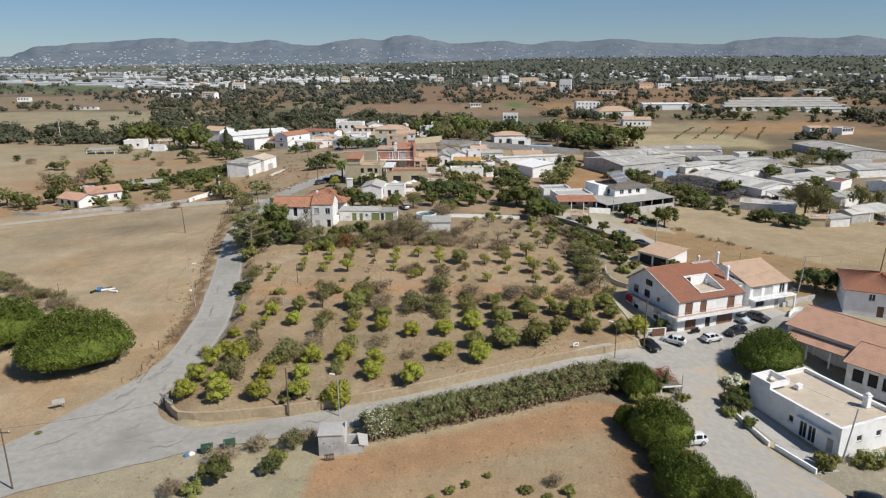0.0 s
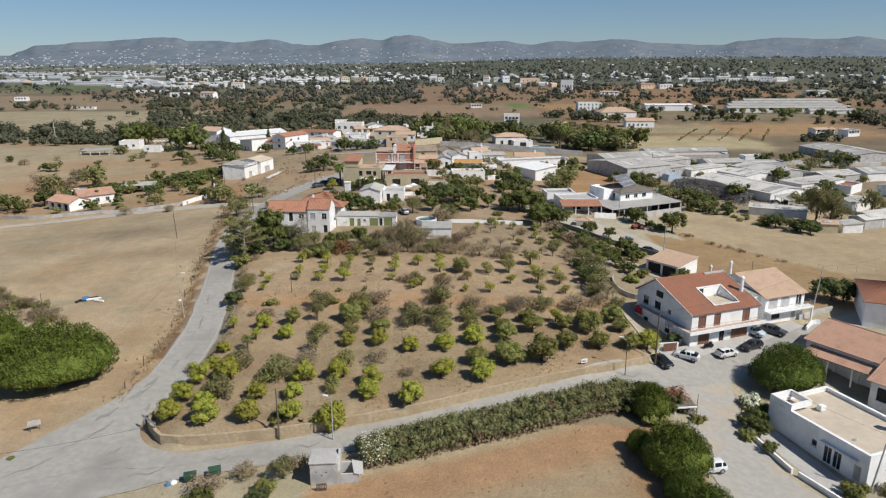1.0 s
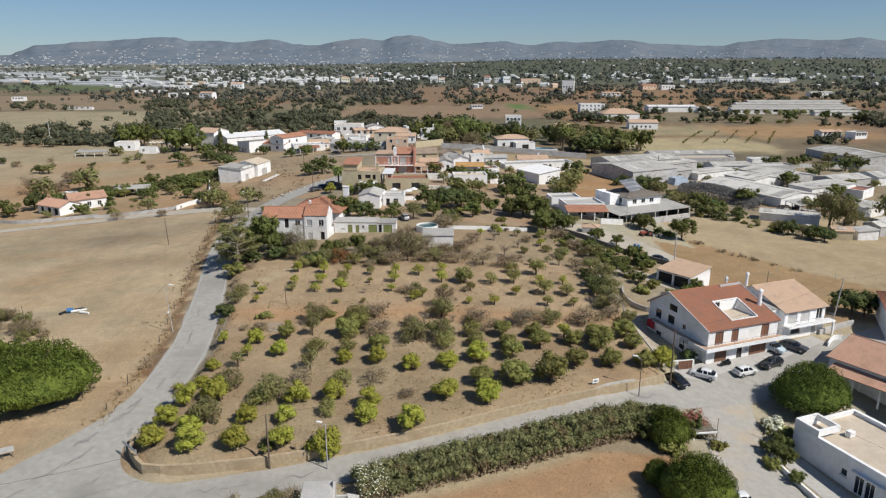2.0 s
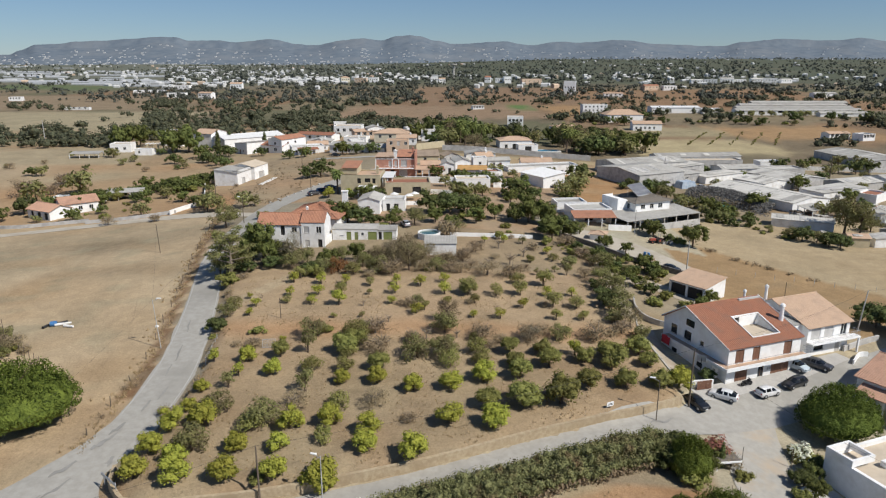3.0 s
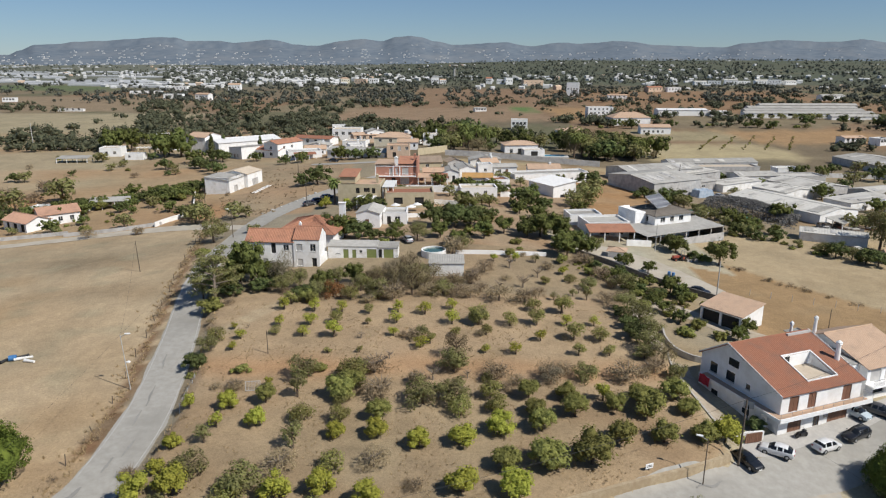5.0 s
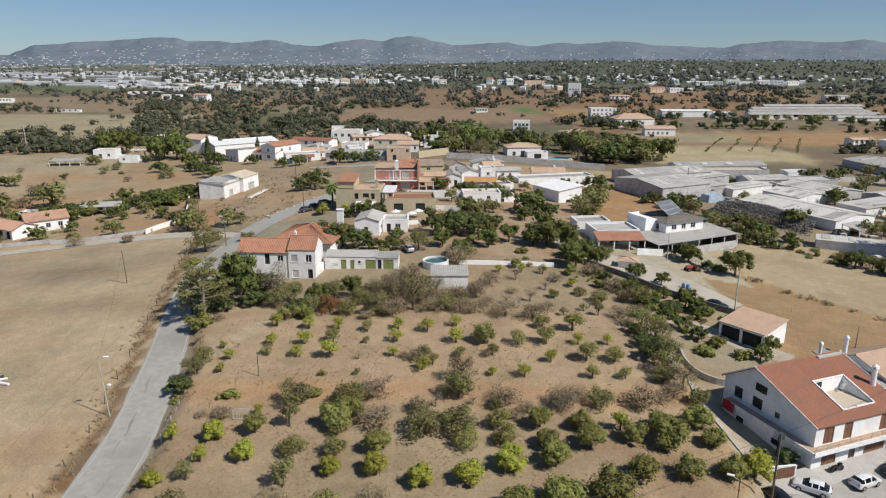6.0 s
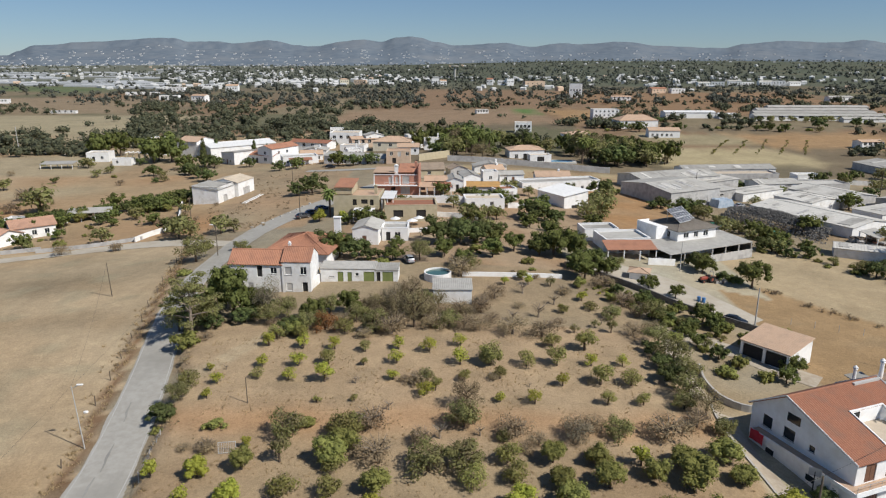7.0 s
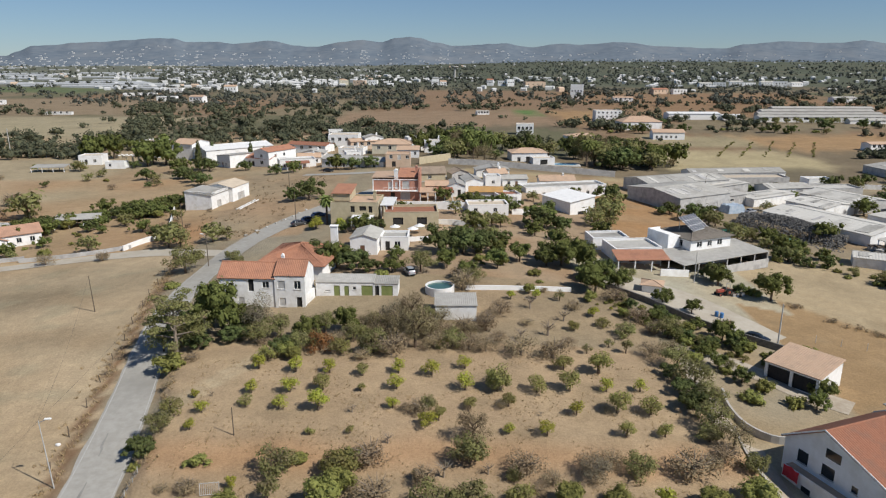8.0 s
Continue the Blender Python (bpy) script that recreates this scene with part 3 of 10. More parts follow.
# mended patches on the asphalt
for (x, y, w, l, a) in ((-40.5, 81.5, 0.8, 5, 58), (-38.2, 87, 0.5, 7, 66), (-36.6, 94, 0.5, 4, 88), (-44, 70.5, 0.5, 8, 48), (-37.6, 108, 0.35, 8, 100), (-38.7, 86, 1.0, 3.2, 62), (-38.0, 89.1, 0.8, 4, 70), (-35.9, 82.8, 0.9, 2.6, 100), (-34.8, 70.8, 0.5, 5, 28), (-36.0, 73.7, 0.6, 3, 60), (-39.6, 78.2, 0.5, 6, 64), (-41.6, 75.4, 0.4, 7, 58), (-30.5, 69.6, 0.35, 6, 22), (-23.5, 72.4, 0.4, 4, 16), (-35.6, 97, 0.5, 5, 88), (-37.2, 103, 0.4, 5, 96), (-39.4, 117, 0.35, 7, 104), (-14, 75.0, 0.4, 5, 16), (3, 81.4, 0.4, 5, 22), (16, 86.6, 0.4, 6, 24), (28, 92.2, 0.5, 6, 22)):
    c, s = math.cos(radians(a)), math.sin(radians(a))
    n = 10
    vs, fs = [], []
    for i in range(n + 1):
        u = (i / n - 0.5) * l * 0.6
        wid = 1.0 * w * (0.35 + 0.65 * math.sin(math.pi * i / n)) * (0.8 + 0.5 * noise.noise((x + i * 0.7, y, 2)))
        for v in (-wid / 2, wid / 2):
            px, py = x + u * c - v * s, y + u * s + v * c + 0.3 * math.sin(i * 0.8)
            vs.append((px, py, ground(px, py) + 0.125))
    for i in range(n):
        fs.append((2 * i, 2 * i + 1, 2 * i + 3, 2 * i + 2))
    tagged(part("road_patch", mesh_of("road_patch", vs, fs), "patch"), "darker tar repair streak on the asphalt", "road patch", kind="structure")

# worn edge lines of the lane
M["line"] = surface("worn_white_line", (0.50, 0.49, 0.465), (0.37, 0.36, 0.34), 2.5, 1.2, 0.8, 0.1, vary=0)
for off in (-2.62, 2.66):
    pts = curve_points([(x, y, w) for x, y, w in LANE[5:13]], 1.5)
    vs = []
    for i, q in enumerate(pts):
        d = (pts[min(i + 1, len(pts) - 1)] - pts[max(i - 1, 0)]).xy.normalized()
        for e in (-0.055, 0.055):
            c = q.xy + Vector((d.y, -d.x)) * (off * q.z / 6.0 + e)
            vs.append((c.x, c.y, ground(c.x, c.y) + 0.10))
    fs = [(2 * i, 2 * i + 1, 2 * i + 3, 2 * i + 2) for i in range(len(pts) - 1)]
    tagged(part("road_edge_line", mesh_of("road_edge_line", vs, fs), "line"), "faded white edge line on the lane", "road marking", kind="structure")


# ---- free-standing walls ----
def wall_along(name, line, height, thick, material, label, category="wall", coping=None, sink=0.4, kind="structure", step=1.5):
    pts = curve_points([(x, y, 0) for x, y in line], step) if len(line) > 2 else [Vector((line[0][0], line[0][1], 0)).lerp(Vector((line[1][0], line[1][1], 0)), k / 12) for k in range(13)]
    vs, fs = [], []
    for i, p in enumerate(pts):
        d = (pts[min(i + 1, len(pts) - 1)] - pts[max(i - 1, 0)]).xy.normalized()
        nrm = Vector((d.y, -d.x)) * thick / 2
        base = min(ground(p.x + nrm.x, p.y + nrm.y), ground(p.x - nrm.x, p.y - nrm.y))
        top = base + height * (1 + 0.04 * noise.noise((p.x * 0.4, p.y * 0.4, 3)))
        for q, z in ((p.xy + nrm, base - sink), (p.xy + nrm, top), (p.xy - nrm, top), (p.xy - nrm, base - sink)):
            vs.append((q.x, q.y, z))
    for i in range(len(pts) - 1):
        for k in range(4):
            fs.append((4 * i + k, 4 * i + (k + 1) % 4, 4 * i + 4 + (k + 1) % 4, 4 * i + 4 + k))
    e = 4 * (len(pts) - 1)
    fs += [(3, 2, 1, 0), (e, e + 1, e + 2, e + 3)]
    ob = part(name, mesh_of(name, vs, fs), material)
    return tagged(ob, label, category, kind=kind)


wall_along("retaining_wall", WALL_LINE, 1.28, 0.4, "stone", "low tan stone retaining wall along the orchard")


# ---- trees ----
def blob_points(sub):
    bm = bmesh.new()
    bmesh.ops.create_icosphere(bm, subdivisions=sub, radius=1.0)
    v = np.array([p.co[:] for p in bm.verts])
    f = np.array([[q.index for q in p.verts] for p in bm.faces])
    bm.free()
    return v, f


BLOBS = {1: blob_points(1), 2: blob_points(2)}


def crown_mesh(name, lobes, leaf, count, material, seed, up=0.35, inner=0.62, stretch=1.0, rough=0.27, core=0, rugged=0.16, leafless=0, core_size=0.7, cored=None):
    """Many small leaf sprays on and inside a set of rounded lobes; core: the dense inner foliage of full crowns, as rugged masses in the first `cored` lobes."""
    rng = np.random.default_rng(seed)
    lobes = np.array(lobes, float)
    area = lobes[:, 3] * lobes[:, 4] + lobes[:, 3] * lobes[:, 5]
    area[:leafless] = 0
    pick = rng.choice(len(lobes), count, p=area / area.sum())
    d = rng.normal(size=(count, 3))
    d[:, 2] += up * 0.6
    d /= np.linalg.norm(d, axis=1)[:, None]
    r = inner + (1 - inner) * rng.random(count) ** 0.45
    r *= 1 + 0.12 * rng.normal(size=count)
    c = lobes[pick, :3] + d * r[:, None] * lobes[pick, 3:6]
    nrm = d + rng.normal(size=(count, 3)) * rough
    nrm[:, 2] += up
    nrm /= np.linalg.norm(nrm, axis=1)[:, None]
    ref = rng.normal(size=(count, 3))
    ta = np.cross(nrm, ref)
    ta /= np.linalg.norm(ta, axis=1)[:, None]
    tb = np.cross(nrm, ta)
    wide = 0.62
    s = leaf * (0.6 + 0.8 * rng.random(count))[:, None]
    v = np.stack([c - ta * s * stretch, c + tb * s * wide + nrm * s * 0.16, c + ta * s * stretch, c - tb * s * wide + nrm * s * 0.16], 1).reshape(-1, 3)
    loops, starts, total = [np.arange(count * 4)], [np.arange(0, count * 4, 4)], [np.full(count, 4)]
    if core:
        bv, bf = BLOBS[core]
        lobes = lobes[:cored]
        n, k = len(lobes), len(bv)
        bump = core_size * (1 + rugged * rng.normal(size=(n, k)))
        pts = lobes[:, None, :3] + bv[None] * bump[:, :, None] * lobes[:, None, 3:6]
        idx = (bf[None] + (np.arange(n) * k)[:, None, None] + len(v)).reshape(-1)
        v = np.concatenate([v, pts.reshape(-1, 3)])
        loops.append(idx)
        starts.append(count * 4 + np.arange(0, len(idx), 3))
        total.append(np.full(len(idx) // 3, 3))
    loops, starts = np.concatenate(loops), np.concatenate(starts)
    me = bpy.data.meshes.new(name)
    me.vertices.add(len(v))
    me.vertices.foreach_set("co", v.astype(np.float32).ravel())
    me.loops.add(len(loops))
    me.loops.foreach_set("vertex_index", loops.astype(np.int32))
    me.polygons.add(len(starts))
    me.polygons.foreach_set("loop_start", starts.astype(np.int32))
    me.update(calc_edges=True)
    me.validate()
    me.materials.append(M[material] if isinstance(material, str) else material)
    return me


def lobed(rng, n, radius, height, base, flat=1.0, lobe=0.5, jag=0.3):
    """Lobes scattered over a rounded outline."""
    out = [(0, 0, base + height * 0.45, radius * 0.72, radius * 0.72, height * 0.42)]
    for i in range(n):
        a = 2 * math.pi * (i + rng.random() * 0.7) / n
        e = rng.random()
        rr = radius * (1 - lobe * 0.75) * (0.55 + 0.5 * math.cos(e * 1.2)) * (1 + jag * (rng.random() - 0.5))
        z = base + height * (0.2 + 0.55 * e)
        s = radius * lobe * (0.75 + 0.5 * rng.random())
        out.append((rr * math.cos(a), rr * math.sin(a), z, s, s, s * flat * 0.85))
    return out


def trunk_mesh(name, rng, height, r, limbs, spread, material="bark", seg=6):
    bm = bmesh.new()
    top = Vector(((rng.random() - 0.5) * 0.15 * height, (rng.random() - 0.5) * 0.15 * height, height))
    rod(bm, (0, 0, -0.3), top * 0.5, r * 1.25, r * 0.95, seg)
    rod(bm, top * 0.5, top, r * 0.95, r * 0.6, seg)
    for i in range(limbs):
        a = 2 * math.pi * (i + rng.random() * 0.6) / limbs
        s = top * (0.55 + 0.4 * rng.random())
        m = s + Vector((math.cos(a), math.sin(a), 0.9)) * spread * 0.5
        e = m + Vector((math.cos(a + 0.4), math.sin(a + 0.4), 0.7)) * spread * 0.5
        rod(bm, s, m, r * 0.5, r * 0.32, 5)
        rod(bm, m, e, r * 0.32, r * 0.1, 4)
    me = bpy.data.meshes.new(name)
    bm.to_mesh(me)
    bm.free()
    me.materials.append(M[material])
    return me


KINDS = {}


def tree_kind(key, variants, maker):
    KINDS[key] = [maker(random.Random(100 * len(KINDS) + i), i) for i in range(variants)]


def k_round(radius, height, stem, leaf, count, material, lobes=7, lobe=0.5, twigs=3, bark="bark", up=0.35, inner=0.62, jag=0.3, core=0):
    def make(rng, i):
        r, h = radius * (0.9 + 0.2 * rng.random()), height * (0.9 + 0.2 * rng.random())
        ls = lobed(rng, lobes, r, h, stem, lobe=lobe, jag=jag)
        return (crown_mesh("crown", ls, leaf, count, material, int(rng.random() * 1e6), up, inner, core=core), trunk_mesh("trunk", rng, stem + h * 0.45, 0.05 + radius * 0.045, twigs, radius * 0.8, bark, 6 if twigs > 2 else 5))
    return make


tree_kind("citrus", 5, k_round(1.3, 2.3, 0.3, 0.105, 1450, "citrus", 14, 0.44, inner=0.62, jag=0.45, core=1))
tree_kind("citrus_dark", 5, k_round(1.4, 2.2, 0.4, 0.105, 1450, "citrus_dark", 14, 0.44, inner=0.62, jag=0.45, core=1))
tree_kind("young", 5, k_round(1.0, 1.75, 0.42, 0.085, 900, "citrus_dull", 9, 0.46, 5, inner=0.45, jag=0.5))
tree_kind("young_fresh", 5, k_round(0.85, 1.6, 0.4, 0.085, 680, "citrus", 8, 0.48, 4, inner=0.5, jag=0.5))
tree_kind("citrus_small", 5, k_round(0.75, 1.5, 0.35, 0.10, 520, "citrus", 8, 0.46, 3, inner=0.5, jag=0.6))
tree_kind("citrus_thin", 5, k_round(0.95, 1.6, 0.4, 0.09, 520, "olive", 7, 0.42, 6, inner=0.2, jag=0.6))
tree_kind("greyish", 5, k_round(1.6, 2.5, 0.15, 0.11, 1700, "olive", 16, 0.38, 8, inner=0.35, jag=0.7))
tree_kind("withered", 4, k_round(1.6, 2.0, 0.1, 0.085, 1150, "dry_leaf", 13, 0.42, 12, "dead", inner=0.15, jag=0.7))
tree_kind("bare", 3, k_round(1.1, 1.5, 0.3, 0.05, 160, "dry_leaf", 7, 0.4, 11, "dead", inner=0.1))
tree_kind("citrus_dull", 5, k_round(1.35, 2.2, 0.25, 0.11, 1150, "citrus_dull", 14, 0.42, 4, inner=0.45, jag=0.6))
tree_kind("almond", 3, k_round(2.4, 3.3, 0.9, 0.085, 2600, "almond_leaf", 16, 0.36, 11, inner=0.3, jag=0.8))
tree_kind("grey_tree", 2, k_round(2.0, 4.6, 0.5, 0.08, 2600, "grey_leaf", 18, 0.36, 11, "dead", inner=0.3, jag=0.7))
tree_kind("weed", 3, k_round(1.6, 2.0, 0.0, 0.16, 130, "dry_leaf", 8, 0.45, 3, "dead", inner=0.1, jag=0.8))
tree_kind("russet", 2, k_round(1.7, 2.0, 0.2, 0.10, 1000, "russet", 8, 0.45, 5, inner=0.3))
tree_kind("bush", 5, k_round(1.2, 1.5, 0.0, 0.13, 430, "citrus_dark", 10, 0.4, 2, inner=0.5, jag=0.8, core=1))
tree_kind("dark_tree", 5, k_round(2.6, 4.2, 0.6, 0.2, 1150, "tree_dark", 20, 0.32, 5, inner=0.55, jag=0.9, core=1))
tree_kind("green_tree", 5, k_round(2.6, 4.4, 0.7, 0.2, 1150, "tree_green", 20, 0.32, 5, inner=0.55, jag=0.9, core=1))
tree_kind("olive_tree", 5, k_round(2.4, 3.6, 0.8, 0.13, 2000, "olive", 15, 0.34, 7, inner=0.4, jag=0.8))
tree_kind("dark_tree_far", 5, k_round(2.6, 4.2, 0.4, 0.30, 330, "tree_dark", 20, 0.25, 2, inner=0.7, jag=1.1, core=1))
tree_kind("green_tree_far", 5, k_round(2.6, 4.4, 0.4, 0.30, 330, "tree_green", 20, 0.25, 2, inner=0.7, jag=1.1, core=1))
tree_kind("olive_tree_far", 5, k_round(2.4, 3.6, 0.6, 0.34, 310, "olive", 11, 0.38, 4, inner=0.35, jag=0.7))


def make_pine(rng, i):
    ls = [(0, 0, 0.34, 1.14, 1.14, 0.40)]
    for k in range(330):
        q = math.sqrt((k + 0.5) / 330)
        a = 2.399 * k + 0.5 * rng.random()
        x, y = 0.88 * q * math.cos(a), 0.88 * q * math.sin(a)
        z = 0.23 + 0.58 * math.sqrt(max(0.0, 1 - q * q)) + 0.15 * (rng.random() - 0.6)
        s = 0.05 + 0.04 * rng.random()
        ls.append((x, y, z, s, s, s * 1.3))
    for k in range(130):
        a = 6.283 * (k + rng.random()) / 130
        w = 0.86 + 0.06 * rng.random() + 0.04 * math.sin(5 * a + i)
        ls.append((w * math.cos(a), w * math.sin(a), 0.22 + 0.14 * rng.random(), 0.055, 0.055, 0.055))
    me = crown_mesh("crown", ls, 0.0145, 15000, "pine_dark" if i == 2 else "pine", 70 + i, 0.2, 0.82, stretch=1.25, rough=0.33, core=2, rugged=0.03, leafless=1, core_size=0.79, cored=1)
    return (me, trunk_mesh("trunk", rng, 0.5, 0.035, 7, 0.5))


tree_kind("umbrella_pine", 3, make_pine)


def make_open_tree(rng, i):
    """A tall roadside tree: bare grey forks carrying flat sprays of foliage with sky between them."""
    bm, ls = bmesh.new(), []
    rod(bm, (0, 0, -0.4), (0.15, 0.1, 2.2), 0.26, 0.2, 8)
    for k in range(15):
        a = 2.4 * k + rng.uniform(-0.3, 0.3)
        s = Vector((0.15, 0.1, 1.5 + 0.32 * k))
        reach = 3.6 - 0.13 * k + rng.uniform(-0.4, 0.4)
        d = Vector((math.cos(a), math.sin(a), 0))
        m = s + d * reach * 0.5 + Vector((0, 0, 0.5))
        e = s + d * reach + Vector((0, 0, 0.75 + 0.03 * k))
        rod(bm, s, m, 0.12 - 0.004 * k, 0.075, 5)
        rod(bm, m, e, 0.075, 0.025, 4)
        for q in range(4):
            f = m.lerp(e, 0.3 + 0.75 * q / 3)
            o = Vector((rng.uniform(-0.7, 0.7), rng.uniform(-0.7, 0.7), rng.uniform(-0.1, 0.4)))
            rod(bm, f, f + o, 0.03, 0.012, 4)
            r = rng.uniform(0.5, 0.85)
            ls.append((*(f + o), r, r, r * 0.42))
    rod(bm, (0.15, 0.1, 2.2), (0.3, 0.2, 6.6), 0.2, 0.06, 8)
    for k in range(5):
        ls.append((0.3 + rng.uniform(-0.8, 0.8), 0.2 + rng.uniform(-0.8, 0.8), 6.3 + rng.uniform(-0.4, 0.5), 0.7, 0.7, 0.4))
    tm = bpy.data.meshes.new("trunk")
    bm.to_mesh(tm)
    bm.free()
    tm.materials.append(M["dead"])
    return (crown_mesh("crown", ls, 0.13, 3600, "olive", 520 + i, 0.5, 0.2, rough=0.5), tm)


tree_kind("open_tree", 2, make_open_tree)


def make_palm(rng, i):
    bm = bmesh.new()
    for k in range(42):
        a, tilt = 2.4 * k, 1.25 - 1.75 * (k / 42)
        d = Vector((math.cos(a), math.sin(a), 0))
        side = Vector((-d.y, d.x, 0))
        p, rows = Vector((0, 0, 5.0)), []
        for s in range(6):
            w = (0.08, 0.28, 0.34, 0.30, 0.2, 0.03)[s]
            rows.append((bm.verts.new(p - side * w), bm.verts.new(p + Vector((0, 0, 0.1))), bm.verts.new(p + side * w)))
            e = tilt - 0.33 * s
            p = p + (d * math.cos(e) + Vector((0, 0, math.sin(e)))) * 0.42
        for ra, rb in zip(rows, rows[1:]):
            bm.faces.new((ra[0], ra[1], rb[1], rb[0]))
            bm.faces.new((ra[1], ra[2], rb[2], rb[1]))
    me = bpy.data.meshes.new("crown")
    bm.to_mesh(me)
    bm.free()
    me.materials.append(M["palm"])
    bm = bmesh.new()
    for k in range(12):
        rod(bm, (0, 0, -0.3 + k * 0.45), (0, 0, -0.3 + (k + 1) * 0.45), 0.24, 0.19, 8)
    tm = bpy.data.meshes.new("trunk")
    bm.to_mesh(tm)
    bm.free()
    tm.materials.append(M["bark"])
    return (me, tm)


tree_kind("palm", 2, make_palm)


def make_cypress(rng, i):
    ls = [(0.12 * (rng.random() - 0.5), 0.12 * (rng.random() - 0.5), 0.5 + 0.55 * k, 0.75 * (1 - (k / 9.5) ** 1.6) + 0.12, 0.75 * (1 - (k / 9.5) ** 1.6) + 0.12, 0.6) for k in range(9)]
    return (crown_mesh("crown", ls, 0.2, 900, "tree_dark", 300 + i, 0.5, 0.7), trunk_mesh("trunk", rng, 3, 0.12, 0, 1))


tree_kind("cypress", 2, make_cypress)
LABELS = {
    "citrus": ("citrus_tree", "rounded yellow-green citrus tree on bare soil", "citrus tree"),
    "citrus_dark": ("citrus_tree", "full dark green citrus tree on bare soil", "citrus tree"),
    "citrus_small": ("citrus_tree", "young small yellow-green citrus tree on bare soil", "citrus tree"),
    "citrus_thin": ("citrus_tree", "sparse small grey-green fruit tree on bare soil", "fruit tree"),
    "young": ("citrus_tree", "young olive-green fruit tree on a bare stem", "citrus tree"),
    "young_fresh": ("citrus_tree", "young yellow-green citrus tree on a bare stem", "citrus tree"),
    "greyish": ("almond_tree", "unkempt grey-green tree with thin foliage", "tree"),
    "withered": ("withered_bush", "withered grey-brown bush with tangled twigs", "bush"),
    "bare": ("dead_tree", "small leafless tree with dry grey twigs", "dead tree"),
    "russet": ("russet_bush", "rust-brown dried bush in the scrub", "bush"),
    "bush": ("bush", "low dull green wild bush", "bush"),
    "dark_tree": ("evergreen_tree", "dense dark green evergreen tree", "tree"),
    "green_tree": ("leafy_tree", "leafy fresh green garden tree", "tree"),
    "olive_tree": ("olive_tree", "grey-green olive tree with open crown", "olive tree"),
    "umbrella_pine": ("umbrella_pine", "broad bright green umbrella pine with dense domed crown", "pine tree"),
    "citrus_dull": ("citrus_tree", "dull olive-green citrus tree with uneven crown", "citrus tree"),
    "almond": ("almond_tree", "spreading brown-leaved almond tree in dry scrub", "almond tree"),
    "grey_tree": ("dying_tree", "tall half-dead tree with grey twigs", "tree"),
    "open_tree": ("roadside_tree", "tall open tree with bare grey forks and feathery foliage", "tree"),
    "weed": ("dry_weed", "tuft of dry brown weeds on bare soil", "weed"),
    "palm": ("palm_tree", "palm tree with a round head of fronds", "palm tree"),
    "cypress": ("cypress", "narrow dark green cypress", "cypress"),
}
plant_rng = random.Random(5)


def plant(kind, x, y, size=1.0, tall=None, group="", pick=None, label="", lift=0.0):
    meshes = KINDS[kind + "_far" if y > 190 and kind + "_far" in KINDS else kind]
    crown, trunk = meshes[plant_rng.randrange(len(meshes)) if pick is None else pick]
    name, text, cat = LABELS[kind]
    ob = thing(name, x, y, ground(x, y) + lift, plant_rng.random() * 360, label or text, cat, group)
    ob.scale = (size, size, size if tall is None else tall)
    part("trunk", trunk, None, ob)
    part("crown", crown, None, ob)
    return ob


# ---- the orchard: a lattice of fruit trees ----
SORTS = {"C": "citrus", "D": "citrus_dark", "K": "citrus_dull", "S": "citrus_small", "T": "citrus_thin", "G": "greyish", "W": "withered", "B": "bare", "U": "bush", "V": "citrus_dark", "A": "almond"}
srng = random.Random(23)


def sized(kind, x, y, width, tall=1.0, group="", label=""):
    """Plants a tree whose crown is about this many metres wide."""
    pick = srng.randrange(len(KINDS[kind]))
    xs_ = [v.co.x for v in KINDS[kind][pick][0].vertices]
    ys_ = [v.co.y for v in KINDS[kind][pick][0].vertices]
    size = 2.0 * width / (max(xs_) - min(xs_) + max(ys_) - min(ys_))
    return plant(kind, x, y, size, size * tall, group, pick, label)


def orchard_row(trees):
    """One stretch of the orchard: sort of tree, place and crown width."""
    for sort, x, y, width in trees:
        kind = SORTS[sort]
        if 114 < y < 134 and sort in "CSDKT":
            sized("young_fresh" if sort in "CS" else "young", x, y - 0.5, width * 1.34, srng.uniform(0.82, 0.98), "orchard trees")
            continue
        tall = {"U": 0.7, "W": 0.9, "T": 1.15, "S": 1.1, "G": 1.0, "A": 1.3}.get(sort, 0.95)
        sized(kind, x, y - (0.7 if y < 112 else 1.1), width * 1.17, tall * srng.uniform(0.92, 1.08), "orchard trees" if sort in "CDKST" else "")


# front row behind the stone wall
orchard_row([
    ("C", -26.7, 78.7, 3.1), ("C", -21.9, 79, 3.1), ("U", -18.4, 79.1, 1.9), ("C", -11.7, 79.2, 3.8), ("C", -16.6, 79.3, 3), ("C", -31.4, 79.4, 3.1), ("C", -28, 82, 2.7),
    ("C", -2.3, 82.9, 3.4), ("C", -31.3, 83.7, 3), ("C", -21.9, 83.8, 2.7), ("G", -26.9, 84, 3.6), ("C", -7.6, 84.1, 3), ("C", -17.3, 84.2, 2.6), ("K", -12.6, 85.6, 2.2),
])
# second row
orchard_row([
    ("C", -7.6, 87.2, 2.7), ("K", -21.2, 87.7, 3.2), ("C", -16.7, 88, 2.9), ("C", -30.6, 88.2, 2.9), ("C", -27.2, 88.7, 3.4), ("G", -20.3, 88.8, 4), ("C", -12.3, 88.8, 3),
    ("C", 6.9, 88.8, 3.2), ("C", 1.8, 89.2, 3.2), ("W", -3, 89.5, 2.3), ("G", -26.4, 91.3, 3.8), ("C", -29.9, 92, 2), ("W", -17.2, 92.3, 3.8), ("K", -11.9, 92.6, 2.8),
    ("D", 6.3, 92.7, 3), ("W", -33.3, 92.8, 2), ("W", -7.5, 93, 3.6), ("D", 10.9, 93.1, 4),
])
